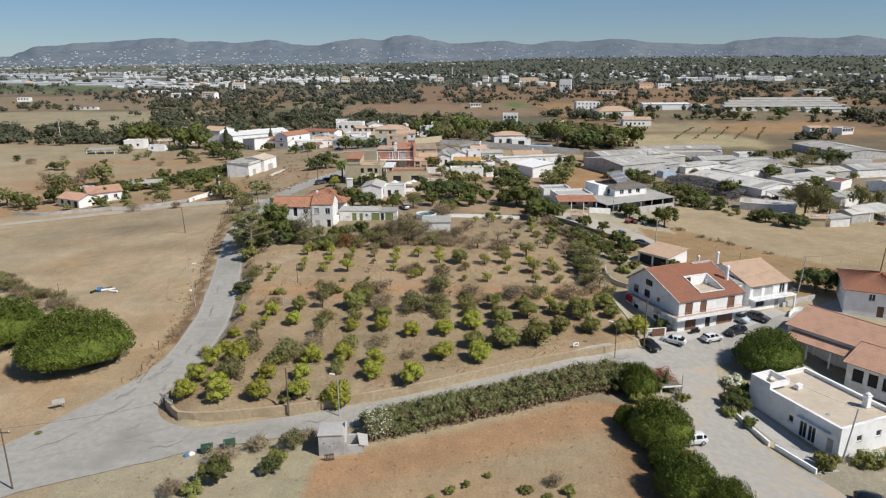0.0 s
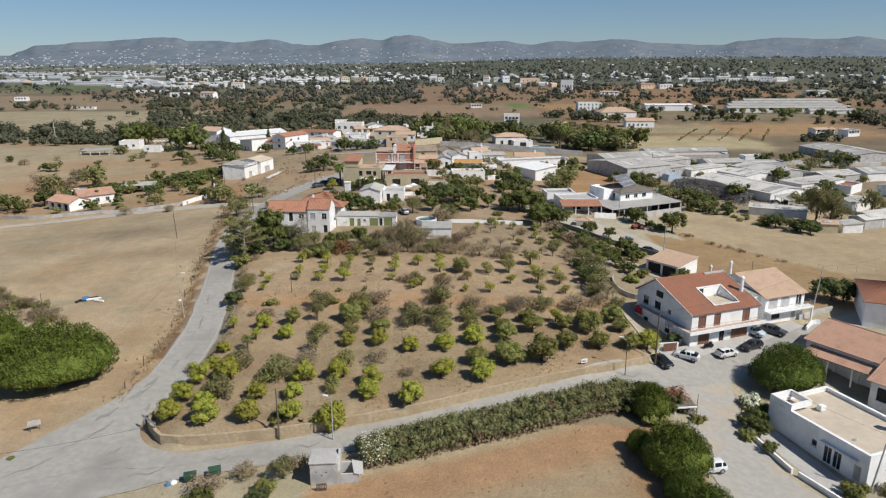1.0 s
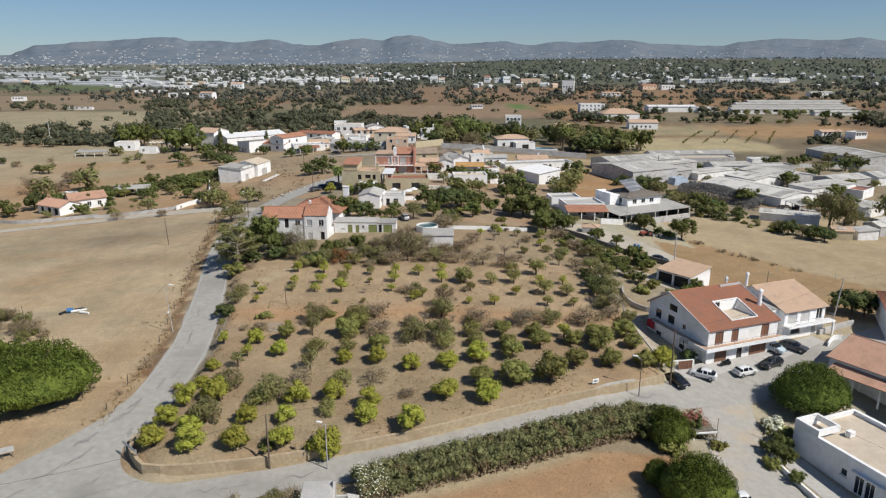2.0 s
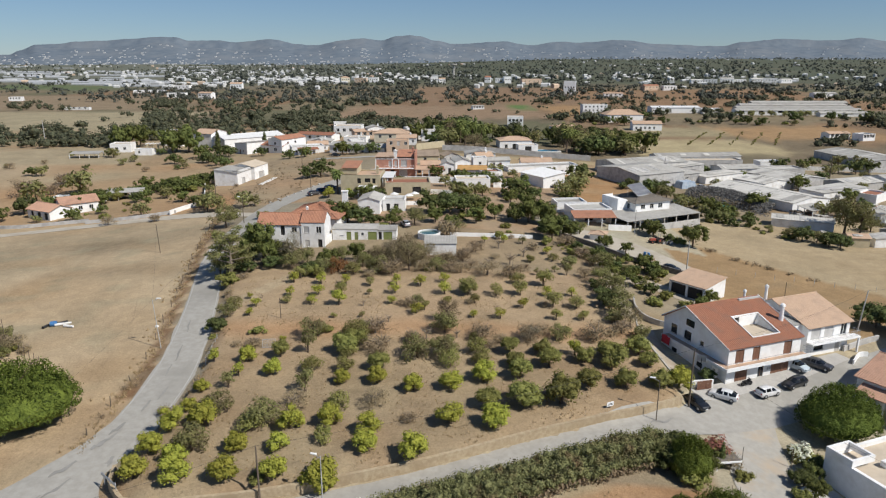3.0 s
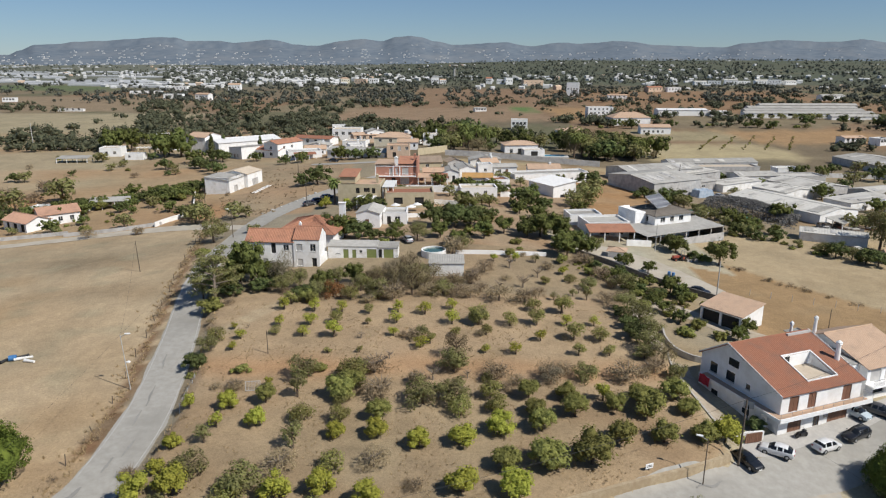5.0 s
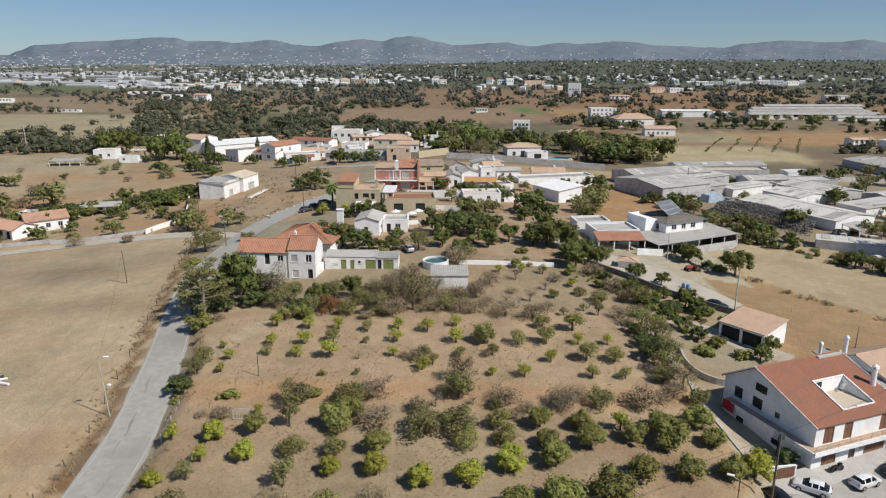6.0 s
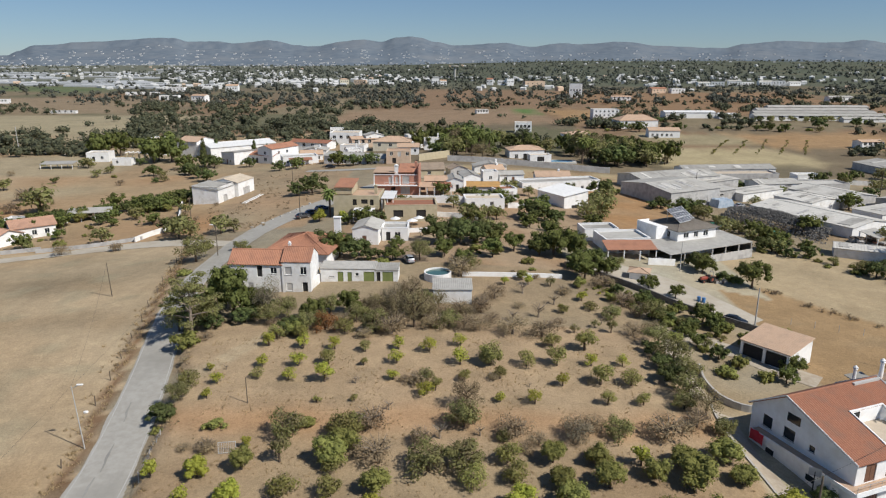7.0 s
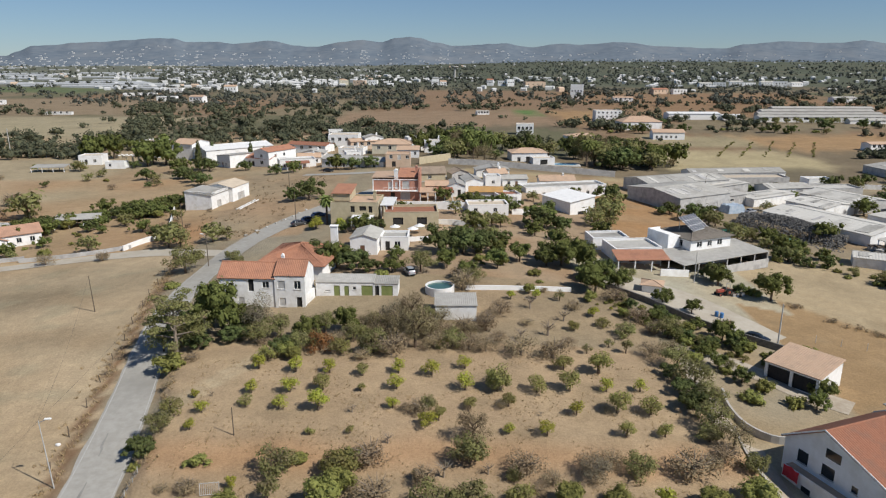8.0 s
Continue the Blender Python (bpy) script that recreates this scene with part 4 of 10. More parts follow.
# third row
orchard_row([
    ("D", 15.6, 93.8, 4.3), ("T", -16.6, 96, 2.6), ("C", -30, 96.2, 2), ("C", -2.9, 96.4, 2.7), ("C", 2, 96.9, 3.1), ("T", -26.7, 97, 1.8), ("D", 19.8, 97.8, 3.2),
    ("C", -12.2, 97.9, 2.3), ("C", -7.7, 98, 2.7), ("D", 24.6, 98.2, 3), ("C", 6.2, 98.9, 3), ("D", 29.3, 99, 3), ("D", 11.1, 99.6, 3), ("S", -26.2, 99.9, 1.5),
    ("C", -21.8, 100.2, 2.5), ("K", -12.2, 101, 2.4),
])
# fourth row
orchard_row([
    ("K", -16.9, 101.2, 3), ("D", -7.7, 101.7, 2.9), ("K", 1.8, 102.5, 3), ("D", 15.4, 102.8, 3), ("D", 10.7, 102.9, 2.7), ("D", 24.3, 103.4, 3.7), ("K", 6.1, 103.4, 2.6),
    ("S", -30.7, 103.8, 1.6), ("C", -26, 103.9, 2.5), ("D", 29.2, 104.2, 2.6), ("D", 20.5, 104.4, 2.8), ("K", -12.5, 104.8, 2.5), ("G", -2.7, 104.9, 4.4), ("D", -21.8, 105, 2.5),
    ("G", 0.9, 105.5, 4), ("V", -12.9, 106, 3.6), ("T", -18.2, 106.2, 2.2), ("S", 19.5, 106.5, 2), ("W", -8.2, 106.5, 4.1),
])
# the eroded step, mostly wild growth
orchard_row([
    ("V", 28.8, 107.5, 3.5), ("K", 5.6, 106.4, 2.7), ("D", 10.3, 106.6, 2.7), ("D", 14.9, 106.5, 2.8), ("D", 24.0, 106.6, 3.0), ("V", -11.5, 107.9, 3.1), ("W", -26.5, 108.3, 2.2), ("S", -22.3, 108.6, 1.1), ("G", -18.3, 110.6, 4.1),
    ("B", 2.9, 111, 1.3), ("W", 6.7, 111.2, 4.2), ("W", 13.6, 111.3, 3.9), ("W", 23.6, 111.4, 4.5), ("G", 18.4, 111.5, 3.4), ("W", -9.3, 112.6, 3.6), ("U", -26.9, 112.7, 2.3),
    ("G", 1.1, 113, 4),
])
# young upper rows
orchard_row([
    ("B", -7.6, 116.2, 1.6), ("T", -16.3, 117.1, 1), ("T", -11.9, 117.4, 1), ("S", 9.8, 117.7, 1.6), ("S", 5.6, 117.7, 1.2), ("D", 18.6, 117.9, 1.6), ("D", 23, 118.2, 1.8),
    ("S", -29.9, 118.3, 1.2), ("C", -3.5, 118.8, 1.8), ("T", -2.2, 120, 1.4), ("S", -29.7, 121.7, 1.4), ("S", 13.8, 121.9, 1.6), ("C", -16.2, 121.9, 2), ("B", -12.2, 122, 1.3),
    ("B", 9.6, 122, 0.7), ("W", -4.3, 122.1, 2.7), ("S", -7.6, 122.3, 1.4), ("C", -20.8, 122.3, 1.6), ("T", 1.5, 122.6, 1.4), ("D", 18.8, 122.7, 2.5), ("D", 22.7, 122.7, 2.3),
    ("T", -24.9, 123, 1.6),
])
# top rows
orchard_row([
    ("T", 6, 123.2, 1.6), ("S", -25, 125.8, 1.3), ("C", -20.3, 125.8, 1.9), ("B", -29.6, 125.8, 0.7), ("T", -11.7, 125.9, 0.9), ("T", -16.4, 126.2, 1.8), ("S", -7.4, 126.5, 1.7),
    ("D", 9.8, 126.6, 2.4), ("C", 1, 126.6, 2), ("K", 5, 126.9, 2.9), ("D", 13.9, 127.2, 2.4), ("S", 18.5, 127.4, 1.6), ("S", 22.8, 127.8, 1.5), ("T", -11.9, 129.6, 1.4),
    ("S", -3.2, 129.9, 1.9), ("S", -16.2, 130.3, 1.6), ("S", -7.4, 130.3, 1.4), ("S", -20.6, 130.7, 1.6), ("S", -25.6, 131.6, 1.6), ("S", 1.1, 131.8, 1.6), ("D", 18.5, 132, 2.7),
    ("D", 14, 132.5, 2.4),
])
# waste ground above the rows
orchard_row([
    ("W", 13.1, 136.6, 4.2), ("W", 8.8, 137.2, 4.9), ("W", 27.1, 139, 3.8), ("T", 23.9, 139.8, 1.7), ("T", 21.9, 141.7, 1.4), ("B", 9.4, 142.8, 1.8), ("B", 23.3, 143.6, 1.4),
    ("B", 13.6, 144.9, 2.3), ("K", 22.8, 149.7, 2.3), ("S", 22.1, 153.4, 1.7), ("D", 27.2, 154.3, 1.9),
])
# wild scrub between the top row and the farm
orchard_row([
    ("D", -25.0, 133.9, 2.4), ("D", -21.6, 134.6, 2.0), ("D", -23.0, 136.0, 2.6), ("K", -15.6, 136.4, 3.0), ("W", -12.5, 134.6, 2.4), ("G", -11.2, 136.6, 3.8), ("W", -8.8, 136.0, 4.5),
    ("A", -5.6, 138.6, 5.6), ("W", -2.9, 138.4, 4.0), ("G", -0.5, 139.0, 3.9), ("W", 1.8, 138.4, 3.9), ("W", 4.1, 138.0, 3.5), ("A", -8.4, 141.8, 4.4), ("G", -12.7, 141.4, 2.6),
    ("W", -4.2, 143.8, 4.2), ("A", -2.1, 144.9, 3.6), ("W", 1.3, 145.0, 3.4), ("W", 5.9, 141.2, 3.3), ("W", 7.2, 152.0, 4.0), ("B", 12.2, 155.0, 2.6), ("D", 22.8, 159.6, 2.2),
])
orchard_row([
    ("W", 27.2, 161.0, 4.6), ("W", 29.2, 153.0, 4.0), ("G", 25.4, 146.4, 3.2), ("W", 16.0, 141.0, 2.6), ("T", 18.2, 138.8, 1.5), ("W", 11.0, 148.4, 2.2), ("K", 18.0, 147.6, 2.0),
    ("S", 13.6, 158.9, 1.5), ("S", 9.4, 158.2, 1.4), ("T", 17.6, 159.0, 1.8), ("W", 30.6, 148.4, 3.2), ("W", 19.6, 155.6, 2.6), ("B", 17.0, 151.0, 2.4), ("W", -28.9, 108.2, 1.6),
    ("S", -31.6, 125.0, 0.9), ("U", -16.5, 113.0, 2.0), ("W", 9.2, 109.6, 2.6), ("W", 26.6, 113.6, 2.2), ("W", 15.8, 113.4, 2.8), ("W", -13.6, 111.2, 2.0), ("B", -1.6, 110.4, 2.2),
])
for kind, x, y, width, tall in (
    ("russet", -18.6, 136.4, 4.4, 1.1), ("green_tree", -21.1, 140.8, 4.6, 1.15), ("olive_tree", -18.8, 142.2, 4.4, 1.2), ("green_tree", -15.9, 143.2, 4.4, 1.1), ("almond", -13.2, 144.0, 3.6, 1.0), ("olive_tree", -25.2, 141.6, 4.2, 1.3), ("citrus_dull", -12.0, 146.0, 2.4, 1.1),
    ("dark_tree", -23.2, 136.8, 3.2, 1.0), ("olive_tree", -14.4, 139.2, 3.6, 1.0), ("withered", -16.6, 138.4, 3.4, 1.0), ("almond", -10.4, 139.4, 4.2, 1.0), ("almond", -6.4, 142.6, 5.0, 1.1), ("withered", -26.8, 138.6, 2.8, 0.9), ("greyish", -19.8, 138.8, 3.0, 1.0),
    ("almond", -6.7, 145.6, 5.6, 1.35), ("grey_tree", -9.6, 144.6, 4.6, 1.0), ("almond", -11.6, 142.4, 4.2, 1.2), ("olive_tree", -4.4, 146.6, 3.8, 1.1), ("withered", 4.6, 144.4, 3.6, 1.2), ("withered", 1.4, 160.2, 5.2, 1.2),
    ("almond", 2.2, 141.4, 3.6, 0.9), ("withered", 4.6, 147.6, 3.4, 1.0), ("greyish", -10.0, 146.6, 2.6, 0.9), ("withered", -1.0, 141.8, 3.8, 1.0), ("almond", -3.6, 140.4, 4.4, 1.1),
):
    sized(kind, x, y, width, tall)
# more wild growth between the rows
for kind, x, y, width, tall in (
    ("greyish", -3.4, 121.5, 2.5, 1.10), ("almond", 1.6, 115.5, 4.9, 1.10), ("greyish", 4.9, 125.9, 3.2, 1.20), ("withered", 5.2, 122.2, 1.9, 1.20), ("withered", 1.2, 121.6, 1.3, 1.30), ("almond", -4.1, 109.0, 2.0, 1.00), ("withered", 6.6, 110.3, 2.9, 1.20), ("grey_tree", 13.7, 109.9, 4.1, 0.62),
    ("withered", 7.6, 107.4, 2.3, 1.00), ("greyish", -10.9, 111.2, 3.0, 1.00), ("withered", -3.6, 108.6, 2.9, 1.20), ("citrus_dull", -12.3, 110.1, 4.3, 1.00), ("withered", -26.3, 107.3, 2.2, 0.90), ("greyish", 5.4, 109.5, 1.9, 1.10), ("withered", -6.2, 121.4, 1.7, 1.20), ("withered", 17.5, 122.2, 1.7, 1.00),
):
    sized(kind, x, y, width, tall)
# tall unkempt belt down the far side of the orchard
for kind, x, y, width, tall in (
    ("olive_tree", 29.6, 134.4, 4.6, 1.05), ("dark_tree", 28.0, 131.6, 3.6, 0.8), ("olive_tree", 30.4, 129.6, 5.2, 1.05), ("dark_tree", 28.2, 127.2, 4.0, 0.85), ("dark_tree", 28.4, 123.6, 4.4, 0.9), ("olive_tree", 30.2, 124.6, 4.8, 1.0),
    ("olive_tree", 29.0, 119.6, 5.2, 1.0), ("almond", 29.9, 116.0, 4.6, 1.0), ("withered", 28.0, 113.4, 3.6, 0.9), ("greyish", 27.8, 117.2, 3.4, 0.9), ("almond", 30.0, 139.0, 3.8, 0.8), ("greyish", 30.6, 112.0, 3.0, 1.0),
):
    sized(kind, x, y, width, tall)
# big trees at the upper corner by the farmhouse
for kind, x, y, width, tall in (
    ("open_tree", -38.4, 136.4, 9.2, 1.0), ("green_tree", -34.0, 142.8, 7.2, 1.5), ("dark_tree", -38.8, 141.0, 6.2, 1.1), ("grey_tree", -28.4, 141.8, 5.4, 1.25), ("olive_tree", -36.8, 139.0, 6.0, 1.2), ("green_tree", -30.6, 144.0, 4.6, 1.2), ("olive_tree", -41.4, 139.4, 4.6, 1.2), ("bush", -37.6, 132.6, 4.4, 0.85),
    ("dark_tree", -36.0, 138.2, 4.2, 0.7), ("open_tree", -40.6, 141.4, 7.4, 0.95), ("green_tree", -37.0, 146.4, 6.0, 1.25), ("olive_tree", -31.4, 142.0, 3.6, 0.9), ("withered", -35.4, 134.2, 2.6, 0.7), ("dark_tree", -30.4, 145.8, 4.2, 0.8),
    ("dark_tree", -31.4, 140.6, 4.6, 0.85), ("olive_tree", -27.7, 139.5, 4.6, 0.95), ("dark_tree", -23.3, 135.6, 4.2, 0.90), ("olive_tree", -21.3, 135.9, 4.4, 1.00), ("dark_tree", -35.3, 148.0, 5.0, 1.00),
    ("dark_tree", -34.0, 114.6, 3.8, 0.9), ("olive_tree", -33.2, 117.6, 3.8, 0.9), ("citrus_dull", -33.3, 121.4, 3.0, 0.9), ("bush", -33.9, 112.6, 1.8, 0.9), ("withered", -36.4, 128.0, 1.8, 0.6),
):
    sized(kind, x, y, width, tall)


# ---- buildings ----
def cells(bm, axis, a0, a1, z0, z1, t0, t1, holes):
    """A wall with real openings: boxes round the holes (s0, s1, h0, h1)."""
    cuts = sorted({a0, a1, *[max(a0, min(a1, h[0])) for h in holes], *[max(a0, min(a1, h[1])) for h in holes]})
    for s0, s1 in zip(cuts, cuts[1:]):
        if s1 - s0 < 1e-4:
            continue
        mid, z = (s0 + s1) / 2, z0
        for h in sorted([h for h in holes if h[0] < mid < h[1]], key=lambda q: q[2]):
            if h[2] - z > 1e-3:
                box(bm, *((s0, s1, t0, t1) if axis == "x" else (t0, t1, s0, s1)), z, h[2])
            z = max(z, h[3])
        if z1 - z > 1e-3:
            box(bm, *((s0, s1, t0, t1) if axis == "x" else (t0, t1, s0, s1)), z, z1)


def slope(e0, e1, r0, r1, pitch=0.3, amp=0.035, thick=0.1):
    """A roof slope from its eave e0-e1 up to its ridge r0-r1, with tile rolls running down it."""
    e0, e1, r0, r1 = (Vector(p) for p in (e0, e1, r0, r1))
    n = max(1, int((e1 - e0).length / pitch)) * 4 if amp else 1
    up = (e1 - e0).cross((r0 + r1) / 2 - (e0 + e1) / 2).normalized()
    if up.z < 0:
        up = -up
    vs, fs = [], []
    for i in range(n + 1):
        u = i / n
        off = up * (amp * abs(math.sin(math.pi * i / 4)) if amp else 0)
        for p in (e0.lerp(e1, u), r0.lerp(r1, u)):
            vs.append(p + off)
    for i in range(n):
        fs.append((2 * i, 2 * i + 2, 2 * i + 3, 2 * i + 1))
    b = len(vs)
    vs += [e0 - up * thick, e1 - up * thick, r0 - up * thick, r1 - up * thick]
    fs += [(b + 1, b, b + 2, b + 3), (0, *range(2, 2 * n + 1, 2), b + 1, b)[::-1], (1, *range(3, 2 * n + 2, 2), b + 3, b + 2), (0, b, b + 2, 1), (2 * n, 2 * n + 1, b + 3, b + 1)]
    me = bpy.data.meshes.new("roof_slope")
    me.from_pydata([tuple(v) for v in vs], [], fs)
    return me


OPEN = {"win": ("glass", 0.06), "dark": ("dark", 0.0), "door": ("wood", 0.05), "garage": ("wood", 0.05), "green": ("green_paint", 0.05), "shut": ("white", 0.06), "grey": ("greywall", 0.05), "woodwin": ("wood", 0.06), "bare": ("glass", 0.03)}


def fit_openings(owner, side, holes, w, d, t, trim="white"):
    for s, wid, z0, z1, kind in holes:
        mat, fr = OPEN[kind]
        a, b = s - wid / 2, s + wid / 2

        def put(bm, u0, u1, v0, v1, p, q):
            """u along the wall, v up, p to q inwards from its face."""
            if side == "f":
                box(bm, u0, u1, p, q, v0, v1)
            elif side == "b":
                box(bm, u0, u1, d - q, d - p, v0, v1)
            elif side == "l":
                box(bm, p, q, u0, u1, v0, v1)
            else:
                box(bm, w - q, w - p, u0, u1, v0, v1)
        if kind in ("win", "woodwin", "shut", "bare"):
            bm = bmesh.new()
            f = fr
            for r in ((a, b, z0, z0 + f), (a, b, z1 - f, z1), (a, a + f, z0 + f, z1 - f), (b - f, b, z0 + f, z1 - f)):
                put(bm, *r, 0.05, 0.13)
            if wid > 0.9 and kind in ("win", "woodwin"):
                put(bm, s - f / 2, s + f / 2, z0 + f, z1 - f, 0.06, 0.12)
            wn_ = part("window", bm, {"woodwin": "wood", "bare": "black"}.get(kind, trim), owner)
            bm = bmesh.new()
            put(bm, a + f, b - f, z0 + f, z1 - f, 0.085, 0.10)
            part("pane", bm, "glass" if kind != "shut" else "greywall", wn_)
            bm = bmesh.new()
            put(bm, a - 0.06, b + 0.06, z0 - 0.08, z0 - 0.004, -0.06, 0.05)
            part("window_sill", bm, "concrete", wn_)
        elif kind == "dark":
            # near-black panel closes the hole, painting shade where a room would be
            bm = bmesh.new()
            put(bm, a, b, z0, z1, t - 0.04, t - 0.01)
            part("opening_back", bm, "dark", owner, "near-black panel painted as shade in the opening")
        else:
            bm = bmesh.new()
            put(bm, a + 0.05, b - 0.05, z0, z1 - 0.05, 0.10, 0.15)
            dr_ = part("door", bm, mat, owner)
            n = max(1, int(wid / 0.55))
            for k in range(n):
                c0, c1 = a + 0.1 + (wid - 0.2) * k / n, a + 0.1 + (wid - 0.2) * (k + 1) / n
                bm = bmesh.new()
                put(bm, c0 + 0.04, c1 - 0.04, z0 + 0.12, z1 - 0.2, 0.075, 0.10)
                part("door_panel", bm, mat, dr_)
            bm = bmesh.new()
            for r in ((a, b, z1 - 0.05, z1), (a, a + 0.05, z0, z1 - 0.05), (b - 0.05, b, z0, z1 - 0.05)):
                put(bm, *r, 0.08, 0.16)
            part("door_frame", bm, mat, owner)


BUILT = []


def house(name, label, x, y, turn, w, d, h, roof="flat", rh=1.6, wall="white", cover="tile", sides=None, over=0.35, ridge=0.5, parapet=0.4, category="house", group="", z=None, amp=0.035, pitch=0.3, t=0.25, soffit=True, trim="white", sink=1.2, floor="screed", cut=None):
    """A building whose origin is its front left corner: walls with openings, roof, windows and doors as parts."""
    sides = sides or {}
    c, s = math.cos(radians(turn)), math.sin(radians(turn))
    if z is None:
        z = min(ground(x + u * c - v * s, y + u * s + v * c) for u, v in ((0, 0), (w, 0), (w / 2, d / 2))) + 0.05
    ob = thing(name, x, y, z, turn, label, category, group)
    BUILT.append((x + w / 2 * c - d / 2 * s, y + w / 2 * s + d / 2 * c, turn, w / 2, d / 2))
    for side in "flbr":
        holes = [(q[0] - q[1] / 2, q[0] + q[1] / 2, q[2], q[3]) for q in sides.get(side, ())]
        bm = bmesh.new()
        if side == "f":
            cells(bm, "x", 0, w, -sink, h, 0, t, holes)
        elif side == "b":
            cells(bm, "x", 0, w, -sink, h, d - t, d, holes)
        elif side == "l":
            cells(bm, "y", t, d - t, -sink, h, 0, t, holes)
        else:
            cells(bm, "y", t, d - t, -sink, h, w - t, w, holes)
        if roof == "gable_x" and side in "lr":
            x0, x1 = (0, t) if side == "l" else (w - t, w)
            prism(bm, [(0, h), (d, h), (d * ridge, h + rh - 0.02)], "x", x0, x1)
        if roof == "gable_y" and side in "fb":
            y0, y1 = (0, t) if side == "f" else (d - t, d)
            prism(bm, [(0, h), (w, h), (w * ridge, h + rh - 0.02)], "y", y0, y1)
        if roof == "shed" and side in "lr":
            x0, x1 = (0, t) if side == "l" else (w - t, w)
            prism(bm, [(0, h), (d, h), (d, h + rh - 0.02)], "x", x0, x1)
        if roof == "shed" and side == "b":
            box(bm, 0, w, d - t, d, h, h + rh - 0.03)
        if roof == "lean" and side in "fb":
            y0, y1 = (0, t) if side == "f" else (d - t, d)
            prism(bm, [(0, h), (w, h), (w, h + rh - 0.02)], "y", y0, y1)
        if roof == "lean" and side == "r":
            box(bm, w - t, w, 0, d, h, h + rh - 0.03)
        bmesh.ops.remove_doubles(bm, verts=bm.verts, dist=0.002)
        part("wall", bm, wall, ob)
        fit_openings(ob, side, sides.get(side, ()), w, d, t, trim)
    o, hz = over, h + 0.06
    if roof == "gable_x":
        yr = d * ridge
        kf, kb = rh / max(yr, 0.1), rh / max(d - yr, 0.1)
        def on(u, v):
            return (u, v, hz + v * kf)
        if cut:
            cx0, cx1, cy0, cy1 = cut
            for u0, u1, v0, v1 in ((-o, cx0, -o, yr), (cx1, w + o, -o, yr), (cx0, cx1, -o, cy0), (cx0, cx1, cy1, yr)):
                part("roof_slope", slope(on(u0, v0), on(u1, v0), on(u0, v1), on(u1, v1), pitch, amp), cover, ob)
        else:
            part("roof_slope", slope(on(-o, -o), on(w + o, -o), on(-o, yr), on(w + o, yr), pitch, amp), cover, ob)
        part("roof_slope", slope((w + o, d + o, hz - o * kb), (-o, d + o, hz - o * kb), (w + o, yr, hz + rh), (-o, yr, hz + rh), pitch, amp), cover, ob)
        bm = bmesh.new()
        rod(bm, (-o, yr, hz + rh), (w + o, yr, hz + rh), 0.13, seg=8)
        part("ridge_cap", bm, cover, ob)
    elif roof == "gable_y":
        xr = w * ridge
        kl, kr = rh / max(xr, 0.1), rh / max(w - xr, 0.1)
        part("roof_slope", slope((-o, d + o, hz - o * kl), (-o, -o, hz - o * kl), (xr, d + o, hz + rh), (xr, -o, hz + rh), pitch, amp), cover, ob)
        part("roof_slope", slope((w + o, -o, hz - o * kr), (w + o, d + o, hz - o * kr), (xr, -o, hz + rh), (xr, d + o, hz + rh), pitch, amp), cover, ob)
        bm = bmesh.new()
        rod(bm, (xr, -o, hz + rh), (xr, d + o, hz + rh), 0.13, seg=8)
        part("ridge_cap", bm, cover, ob)
    elif roof == "shed":
        k = rh / d
        part("roof_slope", slope((-o, -o, hz - o * k), (w + o, -o, hz - o * k), (-o, d + o, hz + rh + o * k), (w + o, d + o, hz + rh + o * k), pitch, amp), cover, ob)
    elif roof == "lean":
        k = rh / w
        part("roof_slope", slope((-o, d + o, hz - o * k), (-o, -o, hz - o * k), (w + o, d + o, hz + rh + o * k), (w + o, -o, hz + rh + o * k), pitch, amp), cover, ob)
    elif roof == "hip":
        m = min(w, d) / 2
        a, b = ((m, d / 2), (w - m, d / 2)) if w >= d else ((w / 2, m), (w / 2, d - m))
        k = o * rh / m
        P = {"fl": (-o, -o, hz - k), "fr": (w + o, -o, hz - k), "br": (w + o, d + o, hz - k), "bl": (-o, d + o, hz - k), "a": (*a, hz + rh), "b": (*b, hz + rh)}
        quads = (("fl", "fr", "a", "b"), ("fr", "br", "b", "b"), ("br", "bl", "b", "a"), ("bl", "fl", "a", "a")) if w >= d else (("fl", "fr", "a", "a"), ("fr", "br", "a", "b"), ("br", "bl", "b", "b"), ("bl", "fl", "b", "a"))
        for q in quads:
            part("roof_slope", slope(*(P[i] for i in q), pitch, amp), cover, ob)
        bm = bmesh.new()
        rod(bm, P["a"], P["b"], 0.12, seg=6)
        for u, v in (("fl", "a"), ("bl", "a" if w >= d else "b"), ("fr", "b" if w >= d else "a"), ("br", "b")):
            rod(bm, P[u], P[v], 0.11, seg=6)
        part("ridge_cap", bm, cover, ob)
    else:
        part("roof", boxes((t, w - t, t, d - t, h - parapet - 0.2, h - parapet)), floor if cover == "tile" else cover, ob)
        part("coping", boxes((-0.04, w + 0.04, -0.04, t + 0.04, h, h + 0.06), (-0.04, w + 0.04, d - t - 0.04, d + 0.04, h, h + 0.06), (-0.04, t + 0.04, t + 0.04, d - t - 0.04, h, h + 0.06), (w - t - 0.04, w + 0.04, t + 0.04, d - t - 0.04, h, h + 0.06)), wall, ob)
    return ob


def clear_of_buildings(x, y, margin=1.5):
    for cx, cy, turn, hw, hd in BUILT:
        c, s = math.cos(radians(turn)), math.sin(radians(turn))
        u, v = (x - cx) * c + (y - cy) * s, -(x - cx) * s + (y - cy) * c
        if abs(u) < hw + margin and abs(v) < hd + margin:
            return False
    return True


